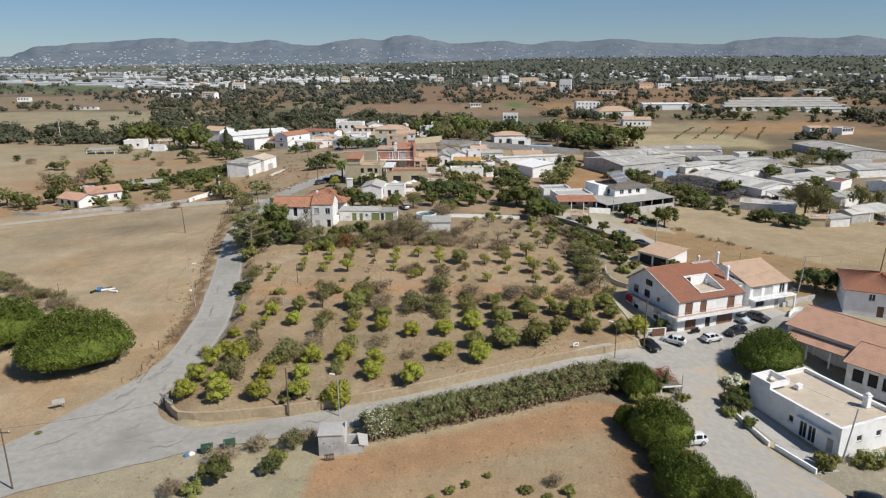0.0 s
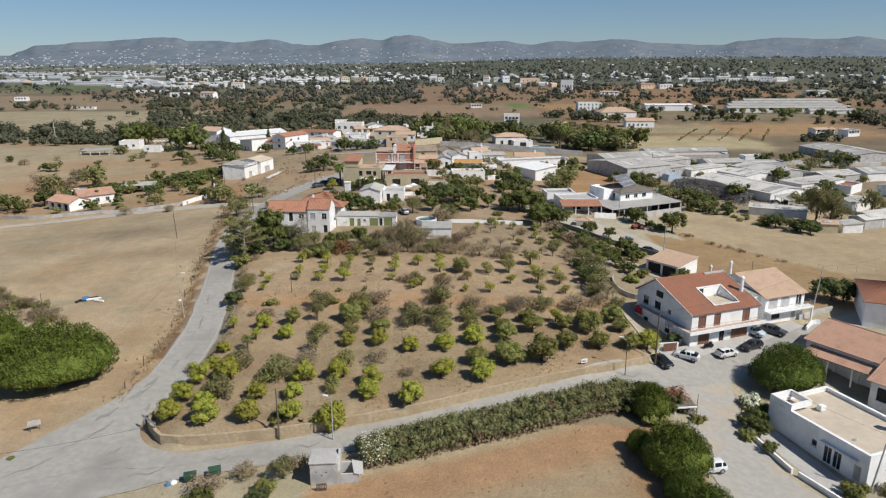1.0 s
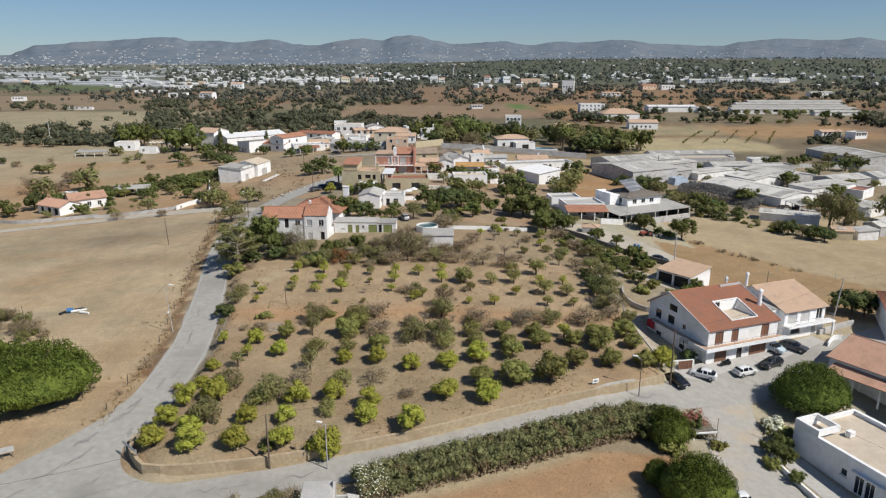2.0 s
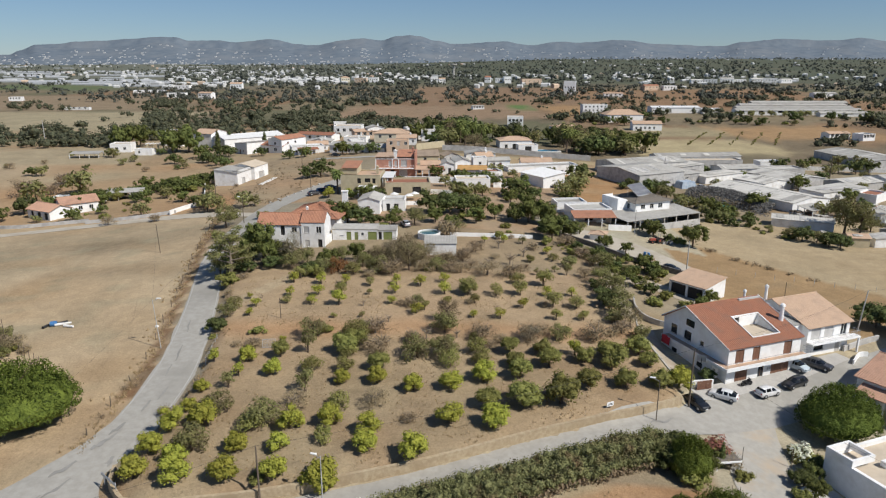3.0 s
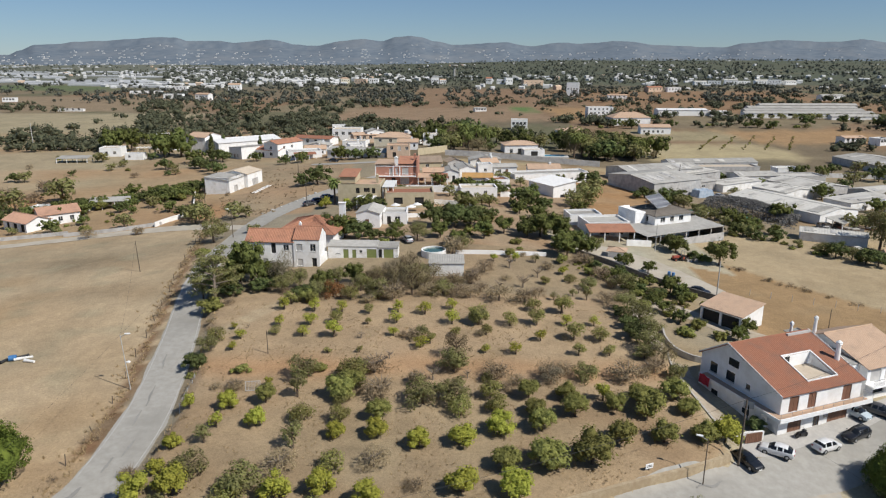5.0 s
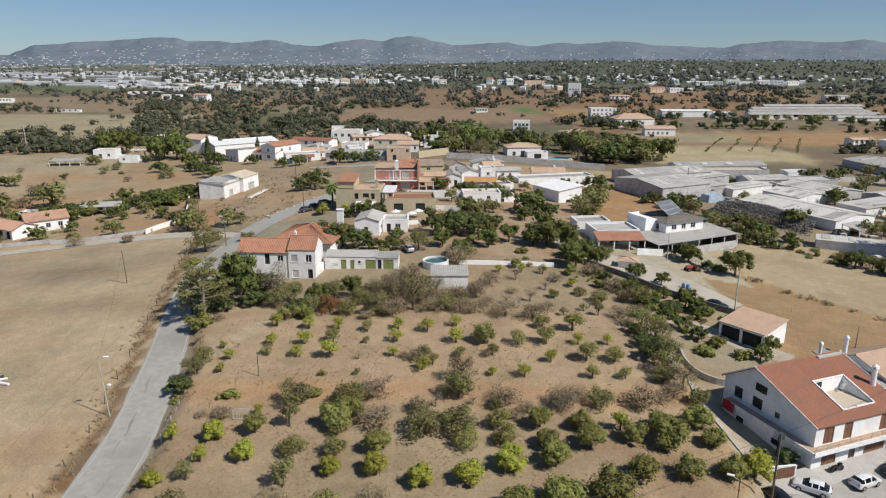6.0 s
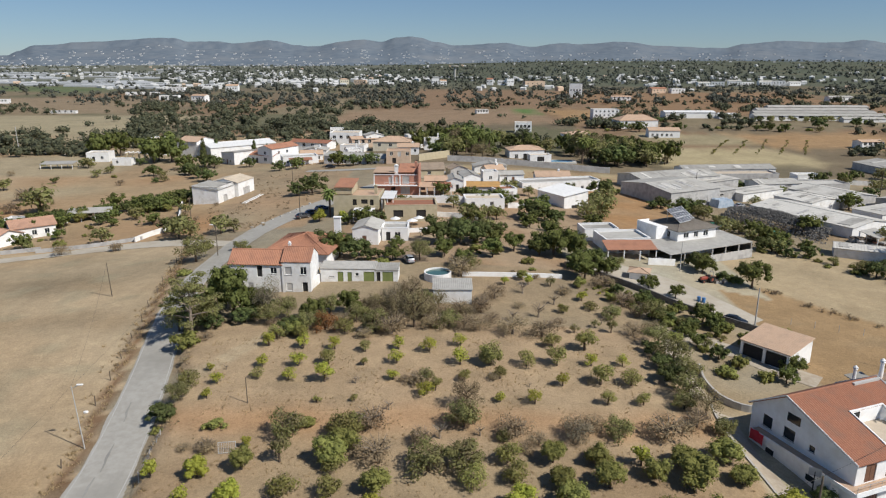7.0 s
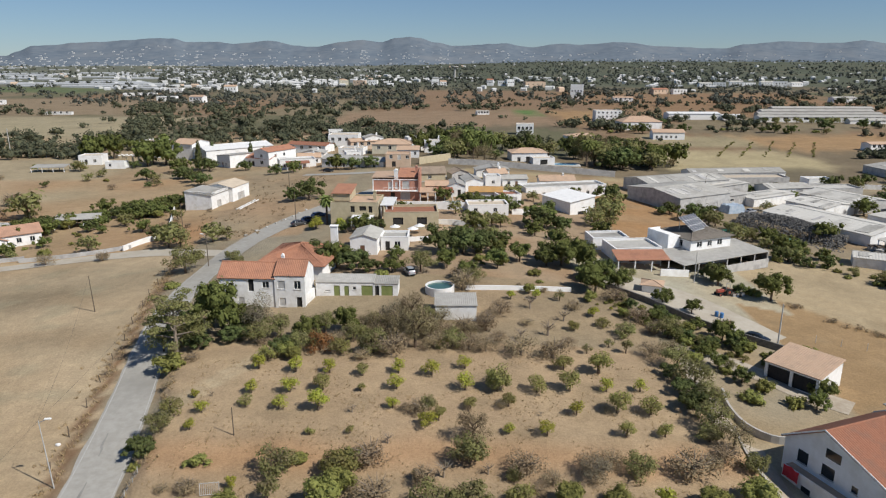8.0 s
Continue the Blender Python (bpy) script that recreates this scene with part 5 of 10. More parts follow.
def chimney(owner, x, y, z0, z1, r=0.3, wall="white", round_=False):
    bm = bmesh.new()
    if round_:
        rod(bm, (x, y, z0), (x, y, z1 - 0.35), r, r * 0.75, 12)
        rod(bm, (x, y, z1 - 0.35), (x, y, z1 - 0.28), r * 1.1, r * 1.1, 12)
    else:
        box(bm, x - r, x + r, y - r, y + r, z0, z1 - 0.35)
        box(bm, x - r * 1.2, x + r * 1.2, y - r * 1.2, y + r * 1.2, z1 - 0.35, z1 - 0.25)
    ch = part("chimney", bm, wall, owner)
    bm = bmesh.new()
    for dx in (-r * 0.6, r * 0.6):
        for dy in (-r * 0.6, r * 0.6):
            box(bm, x + dx - 0.06, x + dx + 0.06, y + dy - 0.06, y + dy + 0.06, z1 - 0.28, z1 - 0.08)
    rod(bm, (x, y, z1 - 0.08), (x, y, z1 + 0.14), r * 1.05, r * 0.3, 10)
    part("chimney_cap", bm, wall, ch)
    return ch


def rail(owner, pts, z0, z1, material="steel", posts=1.4, bars=True, name="railing"):
    bm = bmesh.new()
    for (xa, ya), (xb, yb) in zip(pts, pts[1:]):
        rod(bm, (xa, ya, z1), (xb, yb, z1), 0.03, seg=5)
        n = max(1, int(math.hypot(xb - xa, yb - ya) / (0.16 if bars else posts)))
        for k in range(n + 1):
            px, py = xa + (xb - xa) * k / n, ya + (yb - ya) * k / n
            rod(bm, (px, py, z0), (px, py, z1), 0.012 if bars else 0.025, seg=4, caps=False)
    return part(name, bm, material, owner)


def dish(owner, x, y, z, size=0.45, turn=-120, material="offwhite"):
    """A satellite dish on a short mast."""
    bm = bmesh.new()
    rod(bm, (x, y, z), (x, y, z + size * 1.3), 0.025, seg=6)
    c, q = Vector((x, y, z + size * 1.5)), Euler((radians(60), 0, radians(turn))).to_quaternion()
    rings = []
    for k in range(4):
        r = size * k / 3
        rings.append([bm.verts.new(c + q @ Vector((r * math.cos(a * math.pi / 6), r * math.sin(a * math.pi / 6), 0.35 * r * r / size))) for a in range(12)] if k else [bm.verts.new(c)])
    for a in range(12):
        b = (a + 1) % 12
        bm.faces.new((rings[0][0], rings[1][a], rings[1][b]))
        for k in (1, 2):
            bm.faces.new((rings[k][a], rings[k + 1][a], rings[k + 1][b], rings[k][b]))
    rod(bm, c, c + q @ Vector((0, 0, size * 0.9)), 0.015, seg=4)
    return part("satellite_dish", bm, material, owner)


def canopy(name, label, x, y, turn, w, d, h0, h1, cover, posts=3, wall=None, category="shelter", z=None, amp=0.03):
    """A roof on posts, sloping from h0 in front to h1 behind."""
    c, s = math.cos(radians(turn)), math.sin(radians(turn))
    z = ground(x + w / 2 * c - d / 2 * s, y + w / 2 * s + d / 2 * c) if z is None else z
    ob = thing(name, x, y, z, turn, label, category)
    part("roof_slope", slope((0, 0, h0), (w, 0, h0), (0, d, h1), (w, d, h1), 0.3, amp), cover, ob)
    for k in range(posts):
        for yy, hh in ((0.25, h0), (d - 0.25, h1)):
            px = 0.25 + (w - 0.5) * k / max(1, posts - 1)
            part("post", boxes((px - 0.1, px + 0.1, yy - 0.1, yy + 0.1, -1.0, hh - 0.1)), wall or "white", ob)
    return ob


# ---- the two-storey house by the front road ----
VT = 21.0
villa = house("villa", "white two-storey house with a terracotta tile roof and wrap-round balcony", 39.7, 102.3, VT, 13.0, 13.6, 5.45, "gable_x", 3.0, "white", "tile_dark", {
    "f": [(2.6, 2.2, 0.0, 2.35, "garage"), (6.1, 1.0, 0.0, 2.2, "woodwin"), (6.1, 0.9, 2.32, 2.65, "win"), (9.6, 3.3, 0.0, 2.4, "garage"), (2.0, 1.5, 3.0, 5.05, "door"), (4.9, 1.3, 3.0, 5.05, "door"), (10.6, 1.5, 3.0, 5.05, "door")],
    "l": [(5.2, 0.7, 3.8, 4.5, "bare"), (8.2, 1.5, 3.6, 4.9, "bare"), (11.2, 1.3, 3.5, 4.9, "bare")],
}, over=0.3, ridge=0.66, z=0.12, amp=0.045, pitch=0.28, cut=(5.2, 9.9, 1.25, 5.4))
# gable window high on the side, set in its own lining
part("gable_window", boxes((-0.05, -0.01, 7.0, 8.7, 5.75, 6.75)), "glass", villa, "dark attic window")
part("balcony", boxes((-1.3, 13.6, -1.35, 0.0, 2.72, 2.95), (-1.3, 0.0, 0.0, 12.4, 2.72, 2.95)), "white", villa)
part("balcony_floor", boxes((-1.2, 13.5, -1.25, 0.0, 2.955, 2.975), (-1.2, 0.0, 0.0, 12.3, 2.955, 2.975)), "tile_pale", villa, "terracotta balcony paving")
part("balcony_edge", boxes((-1.3, 13.6, -1.35, -1.25, 2.98, 3.28), (-1.3, -1.2, -1.25, 12.4, 2.98, 3.16)), "white", villa)
part("lower_storey", boxes((-1.2, -0.02, 1.6, 12.4, -1.2, 2.715)), "white", villa)
for yv in (3.4, 8.8):
    part("store_window", boxes((-1.23, -1.205, yv, yv + 1.1, 1.3, 2.0)), "glass", villa, "dark storeroom window")
rail(villa, [(-1.25, -1.3), (13.55, -1.3), (13.55, 0)], 3.2, 3.95, "steel", 1.5, False)
# roof terrace cut into the front slope
for xv in (5.05, 9.9):
    bm = bmesh.new()
    prism(bm, [(1.1, 5.3), (5.55, 5.3), (5.55, 7.52), (1.1, 6.04)], "x", xv, xv + 0.15)
    part("terrace_wall", bm, "white", villa)
part("terrace_wall", boxes((5.2, 9.9, 5.4, 5.55, 5.3, 7.5)), "white", villa)
part("terrace_wall", boxes((5.2, 9.9, 1.1, 1.25, 5.3, 6.02), (7.1, 7.3, 1.08, 1.27, 6.02, 6.16)), "white", villa)
part("terrace_floor", boxes((5.2, 9.9, 1.25, 5.4, 5.2, 5.72)), "screed", villa, "sandy paved roof terrace")
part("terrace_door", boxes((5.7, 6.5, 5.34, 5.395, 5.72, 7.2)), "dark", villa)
for xv in (-0.34, 13.3):
    for (ya, za), (yb, zb) in (((-0.32, 5.40), (8.98, 8.56)), ((8.98, 8.56), (13.92, 5.36))):
        bm = bmesh.new()
        prism(bm, [(ya, za - 0.05), (yb, zb - 0.05), (yb, zb + 0.12), (ya, za + 0.12)], "x", xv, xv + 0.06)
        part("verge_board", bm, "white", villa)
chimney(villa, 12.5, 3.5, 6.3, 9.1, 0.36, round_=True)
part("ridge_parapet", boxes((9.2, 13.2, 8.4, 8.75, 8.1, 8.6)), "greywall", villa)
dish(villa, 9.3, 4.6, 5.72, 0.45)
for k in range(2):
    part("letter_box", boxes((7.2 + 0.42 * k, 7.5 + 0.42 * k, -0.09, -0.004, 1.2, 1.55)), "greywall", villa)

annex = house("neighbour_house", "white two-storey house with pale bleached tile roof", 54.5, 110.2, VT, 8.4, 11.5, 5.15, "gable_x", 2.1, "white", "tile_pale", {
    "f": [(1.6, 1.9, 2.95, 4.9, "shut"), (4.2, 1.9, 2.95, 4.9, "shut"), (7.2, 1.2, 3.0, 4.9, "win"), (2.6, 2.0, 1.1, 2.0, "dark"), (6.4, 1.0, 0.0, 2.0, "shut")],
    "r": [(3.0, 1.2, 3.2, 4.5, "win"), (4.0, 1.0, 0.2, 2.1, "shut")],
}, over=0.4, ridge=0.6, z=0.35, amp=0.03)
part("balcony", boxes((-0.2, 9.4, -1.3, 0.0, 2.7, 2.92)), "white", annex)
rail(annex, [(-0.1, -1.2), (9.3, -1.2), (9.3, 0)], 2.92, 3.85, "steel")
part("balcony_post", boxes((9.1, 9.35, -1.25, -1.0, -0.5, 2.7)), "white", annex)
chimney(annex, 1.0, 9.4, 5.6, 8.6, 0.28, round_=True)
chimney(annex, -3.0, 9.8, 5.3, 8.2, 0.24, round_=True)
part("air_unit", rounded(4.5, 5.4, -0.4, -0.01, 2.0, 2.6, 0.04), "offwhite", annex)
part("party_wall", boxes((-2.75, -0.02, 1.2, 11.2, -1.5, 5.3)), "white", annex)
part("party_roof", slope((-2.75, 1.1, 5.35), (-0.02, 1.1, 5.35), (-2.75, 11.3, 6.4), (-0.02, 11.3, 6.4), 0.3, 0.0), "fibre", annex)

# small car port by the side street
port = thing("carport", 31.4, 83.4, ground(32.6, 84.2), 6, "small flat white car port under the pines", "carport")
part("roof_slab", rounded(0.0, 2.9, 0.12, 1.9, 1.12, 1.26, 0.04), "slate", port)
part("beam", rounded(-0.05, 2.95, 0.0, 0.12, 1.05, 1.3, 0.03), "white", port)
for u, v in ((0.15, 0.15), (2.75, 0.15), (0.15, 1.75), (2.75, 1.75)):
    part("post", boxes((u - 0.08, u + 0.08, v - 0.08, v + 0.08, -0.8, 1.1)), "white", port)
# black panel added to paint the deep shade under the slab
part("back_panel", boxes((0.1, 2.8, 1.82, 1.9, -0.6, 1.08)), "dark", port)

# garden wall, ramp and steps beside the villa
wall_along("kerb_villa_side", [(32.9, 102.6), (32.0, 107.0), (31.2, 111.8), (31.3, 116.4), (32.4, 121.5)], 0.3, 0.22, "concrete", "low concrete kerb between orchard and house", "kerb", step=1.0)
wall_along("wall_garden_curve", [(34.2, 130.0), (33.4, 125.6), (33.9, 121.8), (35.8, 119.6), (38.2, 119.2)], 0.95, 0.25, "concrete", "curved weathered grey garden wall behind the house", step=0.8)
strip("pavement_side", [(33.9, 103.0, 2.0), (33.0, 108.0, 2.2), (32.6, 113.0, 2.4), (33.0, 118.0, 2.4)], 0.06, "path", "worn concrete path beside the house", "pavement")
wall_along("wall_villa_gate", [(34.0, 100.6), (37.6, 101.4)], 1.2, 0.25, "white", "white gate wall")
gate = thing("gate", 35.0, 100.2, ground(35, 100.2), 15, "closed brown slatted driveway gate", "gate")
for k in range(9):
    part("board", boxes((0.05 + 0.25 * k, 0.26 + 0.25 * k, 0, 0.05, 0.12, 1.35)), "wood", gate)
part("gate_rail", boxes((0, 2.35, 0.05, 0.1, 0.3, 0.4), (0, 2.35, 0.05, 0.1, 1.05, 1.15)), "wood", gate)
cloth = thing("towel", 34.72, 111.3, 0.48, VT + 90, "crimson cloth hung to dry on the balcony rail", "cloth")
vs, fs = [], []
for i in range(9):
    for j in range(6):
        vs.append((i * 0.25, 0.08 * math.sin(i * 1.3 + j * 0.4), 2.9 - j * 0.26 - 0.05 * math.sin(i)))
for i in range(8):
    for j in range(5):
        fs.append((i * 6 + j, i * 6 + j + 1, i * 6 + j + 7, i * 6 + j + 6))
part("cloth_sheet", mesh_of("cloth_sheet", vs, fs, True), "red_cloth", cloth)
basket = thing("sports_hoop", 36.9, 104.4, ground(36.9, 104.4), 60, "portable basketball hoop folded against the white wall", "basketball hoop")
bm = bmesh.new()
rod(bm, (0, 0, 0), (0.3, 0, 2.4), 0.06, seg=6)
part("pole", bm, "black", basket)
part("backboard", boxes((0.25, 0.31, -0.6, 0.6, 1.9, 2.8)), "greywall", basket)

# ---- the two-bay garage ----
garage = house("garage", "white two-bay open garage with pale ribbed tile roof", 42.3, 136.0, -52.0, 7.2, 6.6, 2.5, "shed", 0.8, "white", "tile_pale", {"f": [(1.9, 3.0, 0.0, 2.15, "dark"), (5.3, 3.0, 0.0, 2.15, "dark")]}, over=0.2, amp=0.05, pitch=0.32, category="garage", z=1.95)

# ---- flat-roofed white building ----
FT = -68.5
flat = house("flat_roofed_house", "long low white house with sandy flat roof and parapet", 44.2, 85.0, FT, 14.2, 10.0, 3.9, "flat", wall="white", sides={
    "f": [(7.1, 0.8, 1.2, 2.1, "win"), (9.0, 1.1, 0.0, 2.2, "win"), (10.3, 1.1, 0.0, 2.2, "win"), (12.9, 1.0, 0.0, 2.0, "shut")],
    "r": [(3.3, 0.9, 1.6, 2.4, "win"), (6.6, 0.9, 1.6, 2.4, "win")],
}, parapet=0.45, z=-3.25, t=0.35, sink=2.0)
part("stair_tower", boxes((0.0, 3.3, 0.0, 0.3, 3.97, 4.75), (0.0, 3.3, 3.2, 3.5, 3.97, 4.75), (0, 0.3, 0.3, 3.2, 3.97, 4.75), (3.0, 3.3, 0.3, 3.2, 3.97, 4.75)), "white", flat)
chimney(flat, 10.8, 8.4, 3.4, 5.4, 0.36)
dish(flat, 11.3, 1.2, 3.4, 0.4)
part("air_unit", rounded(3.6, 4.3, 4.0, 4.9, 3.5, 4.2, 0.04), "offwhite", flat)
part("awning_rail", boxes((8.2, 13.0, -0.5, 0.0, 2.55, 2.7)), "offwhite", flat)
wall_along("wall_yard", [(40.2, 81.6), (40.9, 78.6), (42.1, 73.9)], 0.7, 0.25, "white", "low white yard wall by the side street", step=1.0)
wall_along("wall_yard_front", [(42.6, 73.4), (44.4, 70.0), (45.2, 68.6)], 0.7, 0.25, "white", "low white yard wall by the side street", step=1.0)
wall_along("wall_yard_back", [(40.2, 81.6), (43.6, 83.6)], 0.8, 0.25, "white", "low white yard wall")
strip("pavement_yard", [(43.0, 82.5, 3.4), (44.2, 78, 3.6), (46.0, 72.5, 3.6), (47, 69, 3.2)], 0.05, "concrete", "grey concrete yard beside the white house", "pavement")

# ---- tile-roofed buildings beyond the round pine ----
house("tiled_barn", "long building with orange tile roof and open porch", 57.0, 101.2, -56, 14.5, 9.5, 3.0, "gable_x", 1.7, "offwhite", "tile_pink", {"f": [(3.0, 1.6, 1.2, 2.2, "dark"), (8.5, 2.2, 1.2, 2.2, "dark")]}, over=0.4, ridge=0.66, amp=0.045, z=-0.75)
canopy("porch", "tiled lean-to porch on white posts", 55.4, 99.2, -56, 14.5, 2.6, 1.9, 2.5, "tile_pink", 5, category="porch", z=-0.9)
house("arcade_house", "white house with orange tile roof and arched porch", 60.2, 89.8, -54, 14.0, 9.5, 3.0, "gable_x", 1.6, "offwhite", "tile_pink", {"f": [(1.6, 1.5, 0.2, 2.2, "dark"), (3.6, 1.3, 0.2, 2.2, "dark"), (5.5, 1.3, 0.2, 2.2, "dark"), (7.4, 1.3, 0.2, 2.2, "dark"), (9.3, 1.3, 0.2, 2.2, "dark")]}, over=0.5, ridge=0.5, amp=0.045, z=-1.9)
house("roadside_house", "white two-storey house with terracotta hip roof", 71.0, 110.4, -24, 11, 12, 4.6, "hip", 1.8, "white", "tile_dark", {"f": [(4.0, 1.0, 2.9, 4.1, "win"), (7.5, 1.0, 2.9, 4.1, "win"), (5.5, 1.0, 0.1, 2.1, "door")], "r": [(2.5, 1.1, 2.9, 4.1, "win"), (6, 1.6, 0.6, 2.0, "win")]}, over=0.4, z=0.3, amp=0.045)
wall_along("wall_roadside", [(61.5, 112.5), (66.0, 115.2), (69.5, 117.0)], 0.9, 0.25, "greywall", "grey block boundary wall")
wall_along("wall_ramp", [(60.6, 108.2), (62.8, 110.6), (64.2, 110.8)], 0.8, 0.2, "white", "curved white ramp wall", step=0.6)
wall_along("wall_apron", [(61.0, 105.0), (63.6, 108.4)], 0.7, 0.3, "offwhite", "weathered low wall")

# ---- farmhouse group ----
farm = house("farmhouse", "old white two-storey farmhouse with terracotta roof", -37.7, 153.6, -3.0, 9.0, 5.6, 5.3, "gable_x", 1.75, "offwhite", "tile", {
    "f": [(2.0, 0.9, 3.2, 4.4, "win"), (5.2, 0.9, 3.0, 5.0, "dark"), (7.6, 1.1, 3.6, 4.7, "win"), (3.5, 1.0, 0.0, 2.0, "shut")],
}, over=0.25, z=5.15, amp=0.045, sink=2)
farm_wing = house("farmhouse_wing", "taller white end of the farmhouse with brighter terracotta roof", -28.66, 152.95, -3.0, 4.9, 5.9, 5.75, "gable_x", 1.85, "offwhite", "tile", {
    "f": [(1.1, 1.2, 3.5, 4.9, "shut"), (3.7, 1.1, 3.5, 4.9, "win"), (1.2, 1.1, 0.6, 2.0, "shut"), (3.9, 0.9, 0.2, 2.2, "dark")],
}, over=0.12, z=5.2, amp=0.045, sink=2)
chimney(farm_wing, 0.6, 3.6, 6.5, 8.3, 0.22)
house("farm_rear_house", "low white house with wide terracotta hip roof", -34.8, 166.4, -8, 11.8, 12.6, 3.7, "hip", 2.1, "white", "tile", {"f": [(4, 1.0, 1.0, 2.2, "win"), (6.4, 0.9, 0.0, 2.0, "door")]}, over=0.6, z=5.4, amp=0.045)
house("outbuilding", "low white outbuilding with olive green doors", -22.9, 157.0, -1.0, 9.6, 3.4, 2.5, "shed", 0.35, "offwhite", "fibre", {"f": [(1.9, 1.0, 0.9, 1.2, "shut"), (3.5, 1.0, 0.0, 1.95, "green"), (5.1, 0.75, 0.1, 1.9, "green"), (6.4, 0.6, 1.2, 1.8, "win"), (8.5, 1.9, 0.0, 2.0, "green")]}, over=0.1, z=6.0, category="outbuilding", amp=0.03)
house("outbuilding", "low white outbuilding with olive green doors", -13.2, 156.85, -1.0, 3.9, 3.4, 2.3, "shed", 0.3, "offwhite", "fibre", {"f": [(0.45, 0.7, 0.0, 2.0, "dark"), (2.1, 1.9, 0.0, 2.0, "green")]}, over=0.1, z=6.0, category="outbuilding", amp=0.03)
house("farm_shed", "small white shed with grey sheet roof in the scrub", -3.0, 148.0, 0.5, 6.3, 4.4, 2.3, "shed", 0.45, "offwhite", "fibre", {}, over=0.15, z=5.5, category="shed", amp=0.03)
tank = thing("water_tank", -2.4, 158.8, ground(-2.4, 158.8), 0, "round white rendered water tank with green water", "water tank")
bm = bmesh.new()
rings = []
for r, zz in ((2.45, -0.5), (2.45, 1.25), (2.2, 1.25), (2.2, 0.95)):
    rings.append([bm.verts.new((r * math.cos(k * math.pi / 16), r * math.sin(k * math.pi / 16), zz)) for k in range(32)])
for a, b in zip(rings, rings[1:]):
    for k in range(32):
        bm.faces.new((a[k], a[(k + 1) % 32], b[(k + 1) % 32], b[k]))
part("tank_wall", bm, "offwhite", tank)
bm = bmesh.new()
bm.faces.new([bm.verts.new((2.21 * math.cos(k * math.pi / 16), 2.21 * math.sin(k * math.pi / 16), 0.97)) for k in range(32)])
part("water_surface", bm, "water", tank)
wall_along("wall_orchard_top", [(2.0, 160.2), (20.4, 162.8)], 0.8, 0.25, "white", "low white boundary wall above the orchard")
wall_along("wall_farm_side", [(-24.0, 153.4), (-23.1, 156.6)], 1.6, 0.3, "offwhite", "white wall between house and outbuilding")
house("rear_cottage", "white cottage with grey roof behind the farmhouse", -20.4, 180.6, -4, 5.4, 8.0, 3.4, "gable_y", 0.8, "white", "fibre", {"f": [(2.5, 0.9, 0.0, 2.0, "door")], "r": [(3, 1.0, 1.0, 2.0, "win")]}, over=0.2, z=6.4, amp=0.03)
house("rear_annex", "low white annex with flat roof", -14.6, 183.5, 0, 5.6, 5.5, 2.9, "flat", wall="white", cover="fibre", sides={"f": [(1.4, 0.9, 0.0, 2.0, "dark"), (3.4, 1.2, 0.9, 2.0, "win")]}, z=6.4)
wall_along("wall_terrace_rear", [(-16.0, 189.0), (-4.6, 191.6)], 1.0, 0.25, "white", "white terrace wall")
chimney_post = thing("chimney", -24.0, 184.2, 6.4, 0, "tall white chimney stack beside the roofs", "chimney")
part("flue", boxes((-0.7, 0.7, -0.5, 0.5, -0.5, 5.0)), "white", chimney_post)
part("stack_cap", boxes((-0.85, 0.85, -0.65, 0.65, 5.0, 5.15)), "white", chimney_post)


# ---- the village street ----
W2 = [(2.0, 1.0, 1.0, 2.1, "win"), (4.5, 0.9, 0.0, 2.05, "door"), (7.0, 1.0, 1.0, 2.1, "win")]
tan = house("tan_house", "tan two-storey house with terraces and flat roof", -28.4, 206.4, -3, 11.2, 9.5, 5.6, "flat", wall="tan", cover="tile_pale", sides={"f": [(5.2, 1.0, 2.9, 4.7, "dark"), (7.6, 1.6, 3.6, 4.7, "dark"), (9.4, 0.9, 2.9, 4.7, "dark"), (7.5, 2.4, 0.2, 2.3, "dark")], "r": [(4, 1.2, 3.4, 4.6, "win")]}, parapet=0.3)
part("upper_room", boxes((0.3, 4.4, 1.5, 9.0, 5.62, 7.4)), "tan", tan)
part("upper_roof", slope((0.0, 1.1, 7.42), (4.8, 1.1, 7.42), (0.0, 9.4, 8.3), (4.8, 9.4, 8.3), 0.3, 0.03), "tile", tan)
part("balcony", boxes((4.6, 11.3, -1.3, -0.02, 2.55, 2.75), (4.6, 11.3, -1.3, -1.18, 2.75, 3.5)), "tan", tan)
chimney(tan, 9.8, 4.5, 5.3, 7.6, 0.35, "tan")
canopy("white_awning", "white canvas awning on poles", -23.2, 201.2, -3, 5.0, 3.6, 2.5, 2.7, "canvas", 3, amp=0.0, category="awning")
canopy("side_awning", "white awning over an outside stair", -16.8, 206.0, -3, 3.2, 7.5, 4.6, 5.1, "canvas", 3, amp=0.0, category="awning")
house("beige_hall", "low beige hall with two dark windows", -15.4, 200.6, 4, 12.4, 8.5, 4.1, "flat", wall="tan", cover="tile_dark", sides={"f": [(3.2, 2.3, 1.2, 2.9, "dark"), (8.6, 2.3, 1.2, 2.9, "dark")]}, parapet=0.5)
for k, (x, y) in enumerate(((-12.6, 196.6), (-7.2, 197.6), (-8.6, 194.8))):
    um = thing("parasol", x, y, ground(x, y), 0, "open white parasol on the terrace", "parasol", "terrace parasols")
    bm = bmesh.new()
    rod(bm, (0, 0, 0), (0, 0, 2.1), 0.03, seg=6)
    part("pole", bm, "steel", um)
    bm = bmesh.new()
    rod(bm, (0, 0, 1.75), (0, 0, 2.3), 1.25, 0.05, 10)
    part("canopy", bm, "canvas", um)
